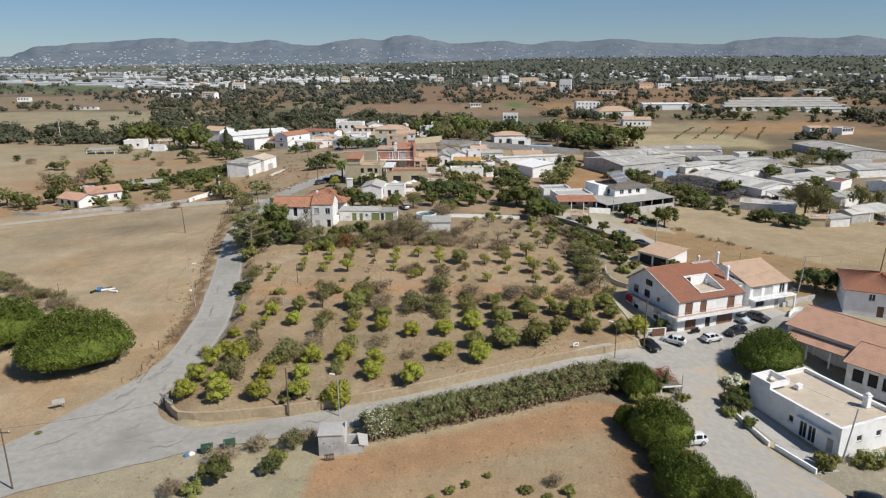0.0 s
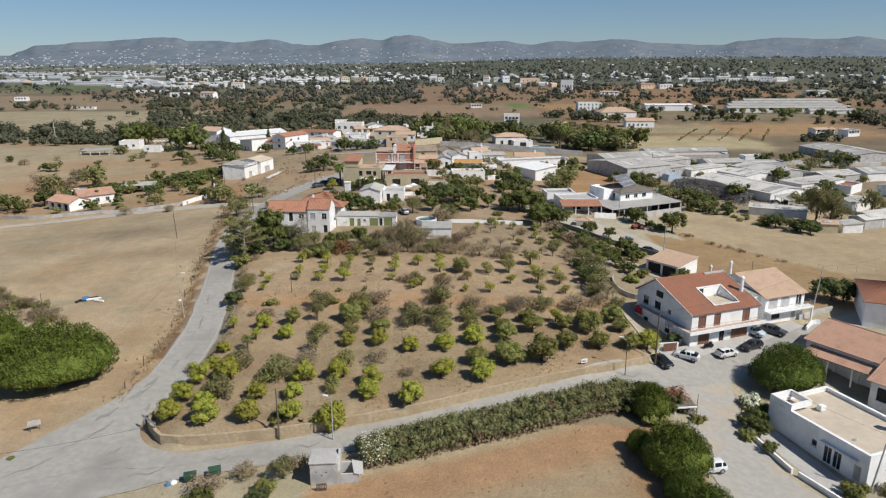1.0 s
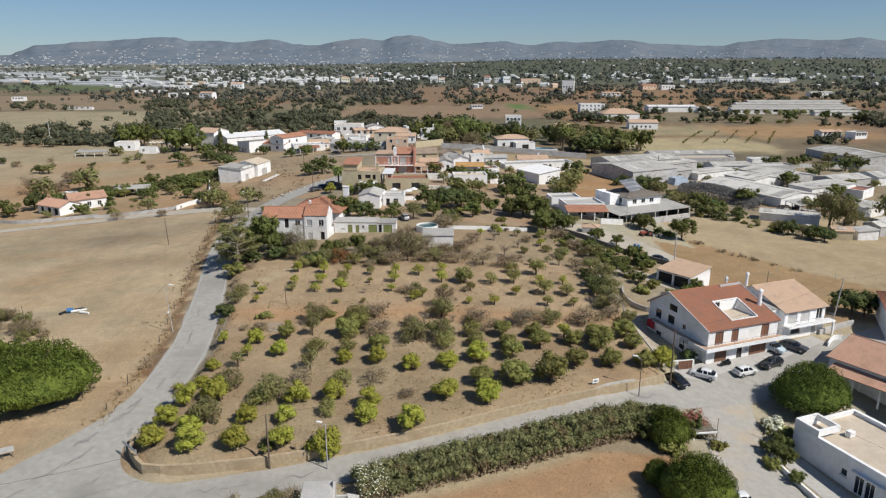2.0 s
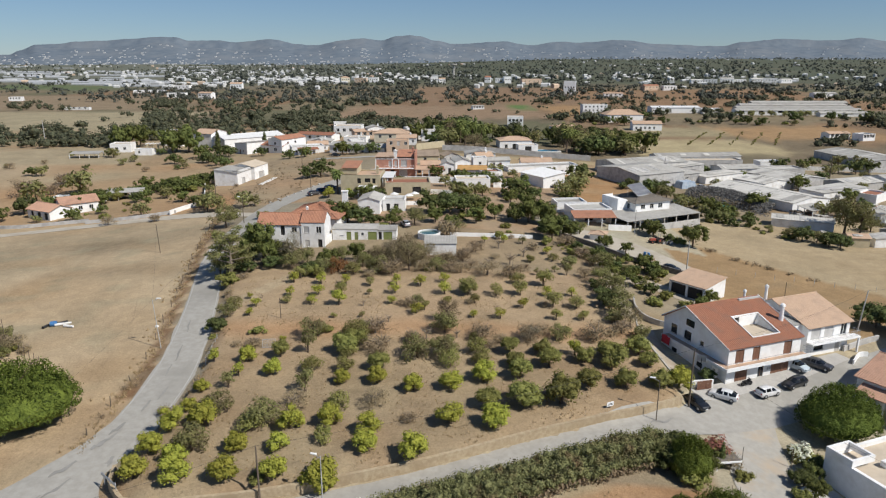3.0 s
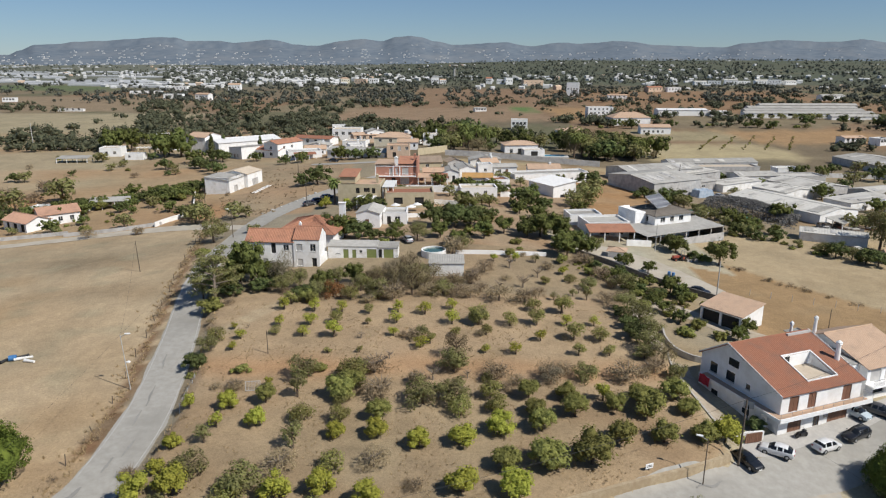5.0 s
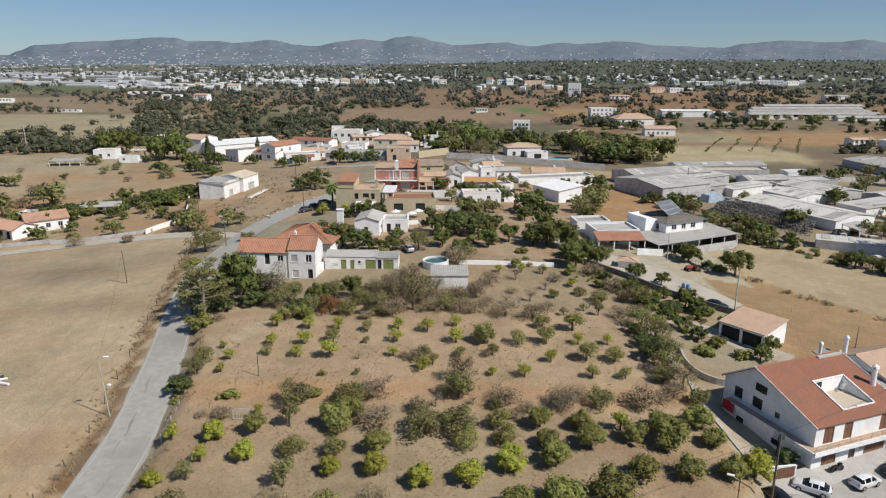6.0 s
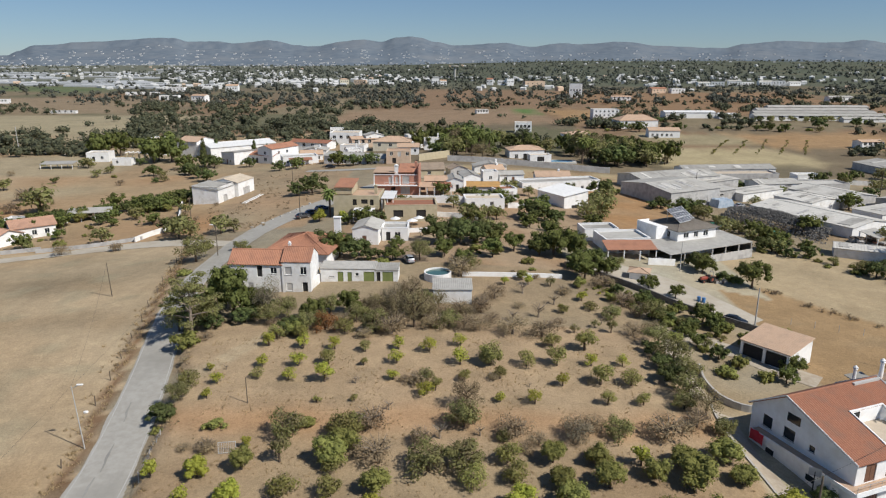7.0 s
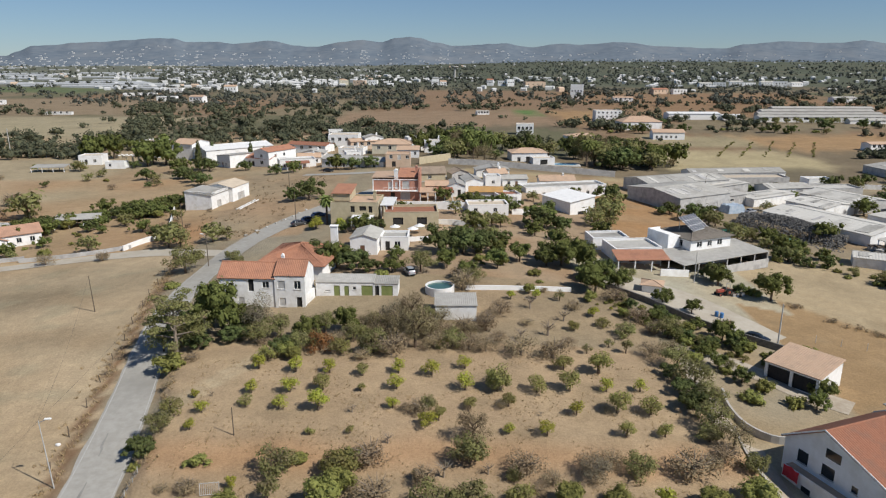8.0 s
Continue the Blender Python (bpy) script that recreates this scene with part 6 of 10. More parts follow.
red = house("salmon_house", "salmon two-storey house with white trim and roof terrace", -21.3, 234.2, -1, 12.4, 10.5, 5.9, "flat", wall="pink", cover="tile_pale", sides={"f": [(4.6, 0.9, 3.3, 5.2, "shut"), (6.4, 0.7, 3.3, 5.2, "shut"), (9.0, 1.9, 3.3, 5.4, "shut"), (5.4, 1.2, 0.2, 2.3, "dark"), (8.8, 2.6, 0.4, 2.4, "shut")]}, parapet=0.45)
part("upper_roof", slope((6.6, 0.4, 6.45), (12.3, 0.4, 6.45), (6.6, 9.6, 7.6), (12.3, 9.6, 7.6), 0.3, 0.03), "tile", red)
part("terrace_roof", boxes((-0.3, 6.2, -0.3, 10.3, 6.36, 6.5)), "tile_pale", red)
part("gable_fin", boxes((12.42, 12.8, -0.6, 9.0, 0, 7.9)), "pink", red)
part("floor_band", boxes((-0.1, 12.3, -1.1, -0.02, 2.75, 2.95), (-0.1, 12.3, -0.12, -0.02, 5.7, 5.9)), "white", red)
for xv in (-0.1, 5.2, 7.2):
    part("pilaster", boxes((xv, xv + 0.3, -0.15, -0.02, 2.95, 5.7)), "white", red)
rail(red, [(3, -1.0), (12.2, -1.0)], 2.95, 3.8, "white", 1.2, False)
chimney(red, 6.3, 0.6, 5.9, 8.6, 0.5, "white")
chimney(red, 11.6, 5.0, 6.6, 8.9, 0.35, "pink")
canopy("tiled_porch", "pale tiled porch on posts beside the salmon house", -8.6, 232.4, 0, 4.6, 4.6, 2.6, 3.2, "tile_pale", 3)
canopy("tiled_porch", "brown tiled porch in deep shade", -4.2, 234.6, 4, 5.0, 4.6, 2.3, 2.9, "tile_dark", 3)
house("porch_house", "low house with faded pink tile roof", -7.0, 241.0, 2, 6.2, 6.0, 3.0, "gable_x", 0.9, "peach", "tile_pale", {"f": [(3, 1.0, 0.9, 2.0, "win")]}, amp=0.03)
house("barn_house", "long low house with weathered brown roof", -15.4, 264.5, 8, 14.0, 8.0, 2.7, "gable_x", 1.5, "tan", "roof_brown", {"f": [(3, 1.2, 1.0, 2.0, "win"), (9, 1.2, 1.0, 2.0, "win")]}, amp=0.03)
house("small_barn", "small grey-walled store with brown tile roof", 0.6, 268.0, 20, 6.0, 5.0, 2.8, "gable_y", 1.1, "greywall", "roof_brown", {"f": [(3, 1.6, 0, 2.1, "dark")]}, amp=0)
house("white_cottage", "white cottage with grey gable roof", -0.8, 240.6, 4, 4.8, 8.0, 3.3, "gable_y", 0.9, "white", "fibre", {"f": [(1.4, 0.8, 1.1, 2.0, "win"), (3.2, 0.9, 0, 2.1, "dark")]}, over=0.25, amp=0)
house("white_cottage", "white cottage with grey roof and long side wall", 4.4, 249.0, 10, 5.4, 9.0, 3.4, "gable_y", 0.9, "white", "fibre", {"f": W2[:1]}, over=0.2, amp=0)
house("ochre_house", "white house with ochre orange roof", 5.2, 237.6, -2, 9.0, 6.4, 2.8, "gable_x", 0.8, "white", "ochre_tile", {"f": [(2.0, 0.9, 1.0, 2.0, "win"), (6.4, 0.9, 1.0, 2.0, "win")]}, amp=0.03)
house("white_block", "white flat-roofed block with grey garage door", 13.0, 233.4, 14, 6.6, 6.0, 3.1, "flat", wall="white", cover="tile_dark", sides={"f": [(4.2, 2.4, 0.0, 2.3, "grey")]})
house("white_block", "small white house with tall chimney", 11.0, 262.0, 6, 5.0, 5.0, 3.4, "flat", wall="white", cover="fibre", sides={"f": [(2.5, 1, 1.0, 2.0, "win")]})
house("white_block", "low white house with grey roof", 16.6, 264.0, 8, 8.0, 5.0, 2.9, "gable_x", 0.8, "white", "fibre", sides={"f": W2[:2]}, amp=0)
house("flat_annex", "long low flat-roofed annex with white end wall", 4.2, 219.6, 4, 10.4, 6.5, 2.8, "flat", wall="white", cover="screed", sides={"f": [(2, 1.0, 1.0, 2.0, "win"), (7, 1.0, 1.0, 2.0, "win")]})
wall_along("wall_street", [(-15.4, 222.6), (-6.0, 223.2), (3.6, 223.6)], 2.0, 0.25, "white", "long white garden wall in the village")
wall_along("wall_street_low", [(-4.6, 207.0), (2.0, 206.6), (7.0, 206.0)], 1.2, 0.25, "offwhite", "white garden wall in the village")
basin = thing("garden_pool", 0.4, 228.2, ground(0.4, 228.2) + 0.6, 2, "small turquoise garden pool behind the wall", "swimming pool")
part("pool_surround", boxes((-2.6, 2.6, -2.2, 2.2, -1.0, 0.3)), "fibre_pale", basin)
part("water_surface", boxes((-2.0, 2.0, -1.6, 1.6, 0.302, 0.33)), "water", basin)
wall_along("wall_garden", [(15.6, 222.0), (24.0, 224.5)], 1.5, 0.25, "white", "white garden wall with dark gate")
long_w = house("row_building", "long white row building with turquoise scribbles", 23.0, 254.6, 14, 26.5, 7.5, 3.8, "flat", wall="white", cover="fibre", sides={"f": [(3 + 2.9 * k, 1.0, 1.0, 2.1, "win") for k in range(8)]})
for k in range(5):
    part("graffiti", boxes((4.6 + 1.7 * k, 5.9 + 1.7 * k, -0.03, -0.004, 0.3, 0.9 + 0.5 * (k % 3))), paint("turquoise", (0.18, 0.42, 0.38)), long_w, "faded turquoise scribbles on the plaster")
house("white_hall", "white hall with pale sheet roof", 31.6, 227.6, 30, 8.5, 12.0, 4.0, "lean", 0.9, "white", "canvas", {"f": [(4.0, 2.6, -0.2, 1.2, "dark")]}, amp=0.03)
house("peach_house", "peach house with orange base and balcony", -23.6, 301.0, 0, 9.0, 7.0, 4.9, "flat", wall="peach", cover="tile_pale", sides={"f": [(2, 1.2, 3.2, 4.6, "win"), (5, 1.2, 2.9, 4.6, "shut"), (8, 1.2, 3.2, 4.4, "win"), (3, 1.4, 0.2, 2.2, "dark")]}, amp=0)
wall_along("wall_cream", [(-11.6, 309.0), (-5, 318.0), (0.4, 326.0)], 2.8, 0.3, "tan", "high cream garden wall", step=3.0)
wall_along("wall_estate", [(-0.4, 311.6), (20, 310.5), (40, 307.6), (62, 304.0)], 2.2, 0.3, "greywall", "long grey panel wall round the estate", step=3.0)
house("estate_villa", "white villa with terraces among palms", 26.0, 333.0, 6, 15.0, 10.0, 4.2, "hip", 1.4, "white", "tile_pale", {"f": [(3, 1.4, 0.6, 2.4, "win"), (7.5, 3.0, 0.2, 2.6, "dark"), (12, 1.4, 0.6, 2.4, "win")]}, amp=0)
house("estate_annex", "white villa annex with flat roof", 34.0, 326.5, 6, 9.0, 6.0, 3.0, "flat", wall="white", sides={"f": [(4.5, 3.0, 0.3, 2.3, "dark")]})
pool = thing("swimming_pool", 47.5, 329.5, ground(47.5, 329.5) + 0.35, -4, "blue swimming pool with pale surround", "swimming pool")
part("pool_surround", boxes((-6, 6, -3.5, 3.5, -0.6, 0.12)), "fibre_pale", pool)
part("water_surface", boxes((-4.4, 4.4, -2.0, 2.0, 0.122, 0.14)), paint("pool_blue", (0.04, 0.30, 0.52)), pool)

# ---- buildings along the upper lane ----
house("twin_warehouse", "grey-white warehouse with fibre-cement roof", -75.2, 239.5, -12, 8.3, 9.5, 5.6, "lean", -0.9, "offwhite", "fibre", {"r": [(4.0, 2.2, 0.2, 2.8, "grey")]}, over=0.2, amp=0.04, z=2.2, category="warehouse")
house("twin_warehouse", "white warehouse with patched tile-brown roof", -73.0, 249.2, -12, 9.2, 10.0, 5.0, "gable_y", 1.0, "white", "screed", {"r": [(5.0, 4.0, 0.2, 3.0, "grey")]}, over=0.2, amp=0.04, z=2.4, category="warehouse")
house("long_hall", "long white hall with pale sheet roof", -104, 342, 40, 31, 14, 5.2, "gable_x", 1.4, "white", "canvas", {}, amp=0, category="hall")
house("grey_roof_house", "white house with grey sheet roof", -96.0, 331.5, -44, 10.5, 12.0, 4.6, "lean", 1.0, "white", "fibre", {"f": W2, "r": [(4, 1, 1, 2.2, "win"), (8, 1, 1, 2.2, "win")]}, amp=0)
house("veranda_house", "white house with orange roof and columned veranda", -83.0, 328.5, -25, 12.0, 9.0, 3.6, "gable_x", 1.5, "white", "tile", {"f": [(1.5 + 1.9 * k, 1.3, 0.2, 2.4, "dark") for k in range(6)]}, amp=0)
house("stepped_house", "white two-storey house with orange roof", -72.4, 323.0, 60, 16.0, 8.0, 6.0, "gable_x", 1.2, "white", "tile", {"f": [(4, 1.2, 3.6, 4.8, "win"), (9, 1.2, 3.6, 4.8, "win"), (13, 1.2, 0.8, 2.2, "win")], "l": [(4, 1.6, 0.8, 2.2, "win"), (4, 1.2, 3.6, 4.8, "win")]}, amp=0)
house("awning_house", "white house with dark red awning", -65.4, 312.0, 20, 14.0, 8.0, 3.6, "flat", wall="white", cover="fibre", sides={"f": W2})
canopy("red_awning", "dark red awning on posts", -62.0, 308.6, 20, 9.0, 3.5, 2.3, 2.9, "tile_dark", 4, category="awning", amp=0)
house("low_row", "long low white row with grey roof", -49.0, 311.0, -20, 26.0, 9.0, 3.4, "gable_x", 1.1, "offwhite", "fibre", {"f": [(3 + 3.2 * k, 1.1, 0.6, 2.1, "win") for k in range(7)]}, amp=0)
house("peach_villa", "cream villa with tiled hip roof among trees", -34.0, 352.0, -6, 17.0, 12.0, 4.4, "hip", 1.8, "cream", "tile_pale", {"f": [(3, 1.4, 2.2, 3.6, "win"), (8, 1.4, 2.2, 3.6, "win"), (14, 1.4, 2.2, 3.6, "win")]}, amp=0)
house("bungalow", "white bungalow with terracotta roof and porch", -115.0, 201.4, -27, 9.6, 6.6, 2.7, "gable_x", 1.3, "white", "tile_pink", {"f": [(2, 1.3, 0.2, 2.2, "dark"), (5, 1.6, 0.6, 2.2, "dark"), (8.0, 1.6, 0.2, 2.2, "dark")]}, over=0.4, amp=0.045)
house("bungalow_wing", "white bungalow wing with terracotta roof", -106.6, 203.6, 40, 9.6, 7.0, 3.0, "gable_x", 1.4, "white", "tile_pink", {"f": [(2.0, 1.1, 0.9, 2.1, "win"), (4.8, 1.1, 0.9, 2.1, "win"), (7.6, 1.1, 0.9, 2.1, "win")]}, over=0.4, amp=0.045)
house("bungalow_store", "low white store with grey flat roof", -116, 213, 0, 10, 6, 3.0, "flat", wall="white", cover="fibre", sides={"f": [(4, 0.9, 1.0, 2.0, "win")]})
canopy("open_shed", "grey sheet roof on posts", -103.5, 222, 15, 11, 5, 2.4, 2.9, "fibre", 4)
wall_along("wall_bungalow", [(-122, 190.5), (-112, 188.6), (-103, 191.0), (-94, 193.6)], 0.9, 0.25, "greywall", "low grey-white garden wall")
wall_along("wall_lane_upper", [(-94, 191.5), (-82, 194.4), (-72.5, 198.5)], 0.9, 0.25, "greywall", "pale boundary wall by the track")
wall_along("wall_drive_curve", [(-73.5, 196.6), (-72.2, 201), (-69.6, 206.0)], 1.2, 0.3, "white", "curved white entrance wall", step=0.8)
wall_along("wall_warehouse_yard", [(-69.6, 213), (-76, 232), (-82, 250)], 1.2, 0.25, "offwhite", "pale boundary wall")
stone_rng = random.Random(15)
for k in range(8):
    u = k / 7
    x, y = -47.6 + 9.4 * u + stone_rng.uniform(-0.2, 0.2) - 1.6 * math.sin(math.pi * u) * -0.4, 202 + 24 * u
    st = thing("kerb_stone", x, y, ground(x, y), stone_rng.uniform(40, 80), "rough white-painted stone at the lane's edge", "stone", "lane kerb stones")
    q = stone_rng.uniform(0.22, 0.5)
    bm = rounded(-q, q, -0.3, 0.3, -0.2, stone_rng.uniform(0.25, 0.45), 0.1)
    for v in bm.verts:
        v.co += Vector((noise.noise(v.co * 3 + Vector((k, 0, 0))), noise.noise(v.co * 3 + Vector((0, k, 0))), 0)) * 0.12
    part("stone", bm, "concrete", st)
house("small_cottage", "small white cottage on the hill field", -157.0, 338.0, 5, 9.5, 7.0, 4.0, "flat", wall="white", sides={"f": [(3, 1.2, 0.3, 2.3, "dark"), (6.6, 1.2, 1.2, 2.4, "win")]})
canopy("tin_shed", "grey tin shed with cluttered yard", -166, 318, 5, 13, 6, 2.0, 2.6, "fibre", 4, amp=0)
house("field_hut", "small white field hut with one window", -141, 328, 0, 8, 4, 2.8, "flat", wall="white", cover="fibre", sides={"f": [(2, 1, 1, 2, "win")]})
perg = thing("pergola", -143.0, 345.0, ground(-143, 345), 0, "white pergola on tan columns", "pergola")
for k in range(6):
    part("column", boxes((0.2 + 2.6 * k, 0.8 + 2.6 * k, 0, 0.6, -0.5, 3.0)), "tan", perg)
for k in range(8):
    part("beam", boxes((0.0 + 1.95 * k, 0.3 + 1.95 * k, -0.8, 4.0, 3.0, 3.3)), "white", perg)
house("tower_house", "white two-storey house with tiled roof and chimneys", -124.0, 356.0, -20, 11.0, 12.0, 7.0, "gable_x", 1.6, "white", "tile_pale", {"r": [(3, 1, 4.2, 5.4, "win"), (8, 1, 4.2, 5.4, "win"), (5, 1.2, 1, 2.2, "win")]}, amp=0)
house("hidden_house", "white house with chimneys behind trees", -141.0, 362.0, -10, 10.0, 9.0, 7.4, "flat", wall="white", sides={"f": [(5, 1.2, 4.6, 6, "win")]})
canopy("football_goal_shelter", "small white frame shelter at the field edge", -190, 362, 10, 10, 3, 2.3, 2.3, "canvas", 3, amp=0)

# small houses that fill the village and its edges
fill = random.Random(64)
COVERS = (("gable_x", "white", "tile_pale"), ("flat", "white", "fibre"), ("gable_y", "white", "fibre"), ("flat", "white", "tile"), ("flat", "offwhite", "fibre"), ("gable_x", "white", "fibre"))
made = 0
for n in range(400):
    x0, x1, y0, y1 = ((-52, -18, 268, 296), (8, 40, 266, 296), (-66, -10, 322, 380))[n % 3]
    x, y = fill.uniform(x0, x1), fill.uniform(y0, y1)
    w, d, h = fill.uniform(6, 12), fill.uniform(5, 8), fill.choice((2.9, 3.1, 3.4, 5.4))
    a = fill.uniform(-14, 22)
    c, s = math.cos(radians(a)), math.sin(radians(a))
    cx, cy = x + w / 2 * c - d / 2 * s, y + w / 2 * s + d / 2 * c
    lane_y = 246 + (cx + 24) * 1.1
    if not clear_of_buildings(cx, cy, 5.2) or (abs(cx + 30) < 16 and abs(cy - 240) < 22) or (40 < cx < 66 and 215 < cy < 262) or (cy > 285 and cx > 4 and cy < 320) or (cx < -26 and cy < 300) or abs(cy - lane_y) < 8 and cx < 4:
        continue
    roof, wall, cover = fill.choice(COVERS)
    vh = house("village_house", "small white village house" if wall != "peach" else "small peach village house", x, y, a, w, d, h, roof, 1.2, wall, cover, {"f": [(w * 0.22, 1.0, h - 2.1, h - 0.9, "win"), (w * 0.55, 0.9, 0.0, 2.05, "door"), (w * 0.82, 1.0, h - 2.1, h - 0.9, "win")] if h < 5 else [(w * 0.22, 1.0, 3.3, 4.5, "win"), (w * 0.75, 1.0, 3.3, 4.5, "win"), (w * 0.5, 1.0, 0.0, 2.1, "door"), (w * 0.8, 1.0, 0.9, 2.0, "win")]}, amp=0, group="village houses")
    chimney(vh, w * 0.7, d * 0.5, h, h + 1.9, 0.35)
    made += 1
    if made >= 12:
        break

# ---- house with solar panels ----
sol = house("solar_house", "white two-storey house with grey hip roof and solar panels", 49.6, 187.4, 24, 11.0, 10.0, 5.3, "hip", 1.6, "white", "slate", {"f": [(2.4, 1.4, 3.4, 4.6, "win"), (8.0, 1.4, 3.4, 4.6, "win"), (5.2, 1.2, 3.4, 4.6, "win")], "l": [(3, 1.2, 3.2, 4.6, "win"), (6.5, 1.0, 3.2, 4.6, "win")]}, over=0.6, z=2.6, amp=0.03)
part("terrace_parapet", boxes((-3.4, -0.2, 3.0, 9.5, -1.0, 5.5), (-3.4, -3.15, 3.0, 9.5, 5.5, 6.0), (-3.15, -0.2, 9.25, 9.5, 5.5, 6.0)), "white", sol)
tilt = Matrix.Translation((4.6, 4.6, 7.55)) @ Euler((radians(33), 0, radians(16)), "XYZ").to_matrix().to_4x4()
for k in range(3):
    pm = part("solar_panel", boxes((-3.0, 3.0, -2.25 + 1.52 * k, -0.77 + 1.52 * k, -0.03, 0.03)), "solar", sol)
    pm.matrix_basis = tilt
    lb = bmesh.new()
    for q in range(7):
        box(lb, -3.0 + q - 0.04, -3.0 + q + 0.04, -2.25 + 1.52 * k, -0.77 + 1.52 * k, 0.032, 0.045)
    box(lb, -3.0, 3.0, -2.25 + 1.52 * k, -2.17 + 1.52 * k, 0.046, 0.055)
    part("panel_strip", lb, "canvas", pm)
for u in (-2.6, 0.0, 2.6):
    bm = bmesh.new()
    rod(bm, tilt @ Vector((u, 2.0, -0.04)), (tilt @ Vector((u, 2.0, 0))).xy.to_3d() + Vector((0, 0, 5.9)), 0.05, seg=5)
    rod(bm, tilt @ Vector((u, -2.0, -0.04)), (tilt @ Vector((u, -2.0, 0))).xy.to_3d() + Vector((0, 0, 5.4)), 0.05, seg=5)
    part("panel_brace", bm, "steel", sol)
carport = canopy("carport", "broad grey sheet roof over an open carport", 45.4, 178.4, 26, 24.0, 9.5, 2.7, 3.3, "fibre", 7, wall="greywall", z=2.3)
# dark back and side panels added, standing in for shade under the roof
part("back_panel", boxes((0.3, 23.8, 9.0, 9.2, -0.8, 3.15), (23.6, 23.8, 0.4, 9.0, -0.8, 2.6)), "rubble", carport)
part("side_wall", boxes((8.0, 24.0, 0.0, 0.25, -0.8, 1.1)), "greywall", carport)
house("terrace_house", "low white house with terracotta porch roof", 33.4, 184.6, 8, 10.0, 8.0, 3.2, "flat", wall="white", cover="fibre", sides={"f": [(4, 2.4, 0.3, 2.2, "dark"), (8, 1.2, 0.3, 2.2, "dark")]}, z=3.4)
canopy("terracotta_porch", "terracotta tiled porch with white pillars", 32.6, 179.6, 2, 10.6, 5.0, 2.4, 3.2, "tile", 4, z=3.3)
house("white_outhouse", "small white outhouse with pale pink roof", 33.8, 166.4, -20, 3.4, 3.0, 1.7, "hip", 0.4, "white", "tile_pale", {}, z=3.5, amp=0)
house("terrace_house", "white flat-roofed wing with parapet and chimney", 30.6, 193.5, 6, 8.0, 6.0, 3.0, "flat", wall="white", cover="fibre", sides={}, z=3.6)
wall_along("wall_solar_front", [(40.6, 177.6), (46.4, 178.4)], 1.4, 0.25, "white", "white forecourt wall")
# wall colour darkened to carry the shade on its near side
wall_along("wall_dark_boundary", [(26.2, 167.5), (32.6, 160.6), (40.4, 151.2), (49.4, 143.6)], 1.1, 0.25, "rubble", "block boundary wall along the yard, coloured dark for its shaded side", step=1.2)

# ---- grey sheds and yards on the far side ----
SH = [
    (65.5, 241.5, 27, 20, 22, 5.0, "gable_x", 1.3, "greywall", "fibre"),
    (64.0, 265.4, 20, 31, 15, 4.9, "gable_x", 1.2, "greywall", "fibre"),
    (84.0, 268.0, 22, 16, 12, 3.5, "lean", 0.7, "greywall", "fibre_pale"),
    (96.7, 287.5, 3, 23, 8, 3.7, "flat", 0, "greywall", "screed"),
    (88.0, 296.5, 6, 36, 9, 3.7, "gable_x", 1.1, "offwhite", "fibre"),
    (84.6, 255.0, 20, 7, 11, 3.2, "lean", 0.4, "greywall", "fibre"),
    (92.5, 254.6, 26, 18, 8, 2.7, "lean", 0.3, "offwhite", "fibre_pale"),
    (101.0, 209.6, 26, 16, 31, 2.9, "gable_y", 1.2, "white", "fibre_pale"),
    (106.6, 240.4, 26, 13, 13, 2.9, "gable_y", 0.9, "offwhite", "fibre_pale"),
    (119.4, 246.2, 24, 15, 20, 2.9, "gable_y", 1.1, "greywall", "fibre_pale"),
    (119.0, 226.6, 24, 20, 9, 2.6, "lean", 0.4, "offwhite", "fibre_pale"),
    (134.6, 240.0, 22, 16, 10, 2.8, "gable_x", 0.9, "greywall", "fibre_pale"),
    (104.6, 270.6, 8, 15, 9, 3.0, "gable_x", 0.9, "offwhite", "fibre"),
]
SH += [
    (121.0, 272.0, 6, 16, 8, 2.8, "flat", 0, "greywall", "fibre_pale"),
    (87.4, 193.0, -26, 14.5, 5.5, 2.3, "gable_x", 0.7, "offwhite", "fibre_pale"),
    (133.0, 222.6, 40, 9, 5.6, 2.7, "flat", 0, "white", "tile_dark"),
    (171.0, 290.0, 8, 22, 34, 2.9, "gable_y", 1.3, "greywall", "fibre"),
    (127.3, 290.0, 2, 9.0, 6.0, 2.9, "flat", 0, "white", "fibre_pale"),
    (146.0, 214.0, 20, 20, 11, 2.9, "gable_x", 1.0, "offwhite", "fibre_pale"),
    (152.0, 246.0, 12, 22, 12, 2.9, "gable_x", 1.2, "offwhite", "fibre"),
    (133.0, 188.0, 24, 14, 8, 2.8, "lean", 0.5, "white", "fibre_pale"),
    (150.0, 194.0, 14, 18, 9, 2.7, "gable_x", 1.0, "white", "fibre"),
    (168.0, 228.0, 8, 12, 10, 3.4, "flat", 0, "white", "fibre_pale"),
    (96.4, 172.6, -8, 4.6, 4.0, 2.3, "gable_x", 0.6, "tan", "tile_pale"),
    (102.4, 172.4, 6, 5.4, 4.4, 2.2, "lean", 0.3, "offwhite", "fibre"),
    (110.0, 176.0, 20, 8.0, 5.0, 2.6, "gable_x", 0.7, "greywall", "fibre_pale"),
    (118.0, 196.0, 30, 9.0, 6.0, 2.8, "gable_x", 0.8, "offwhite", "fibre"),
]
rr = random.Random(3)
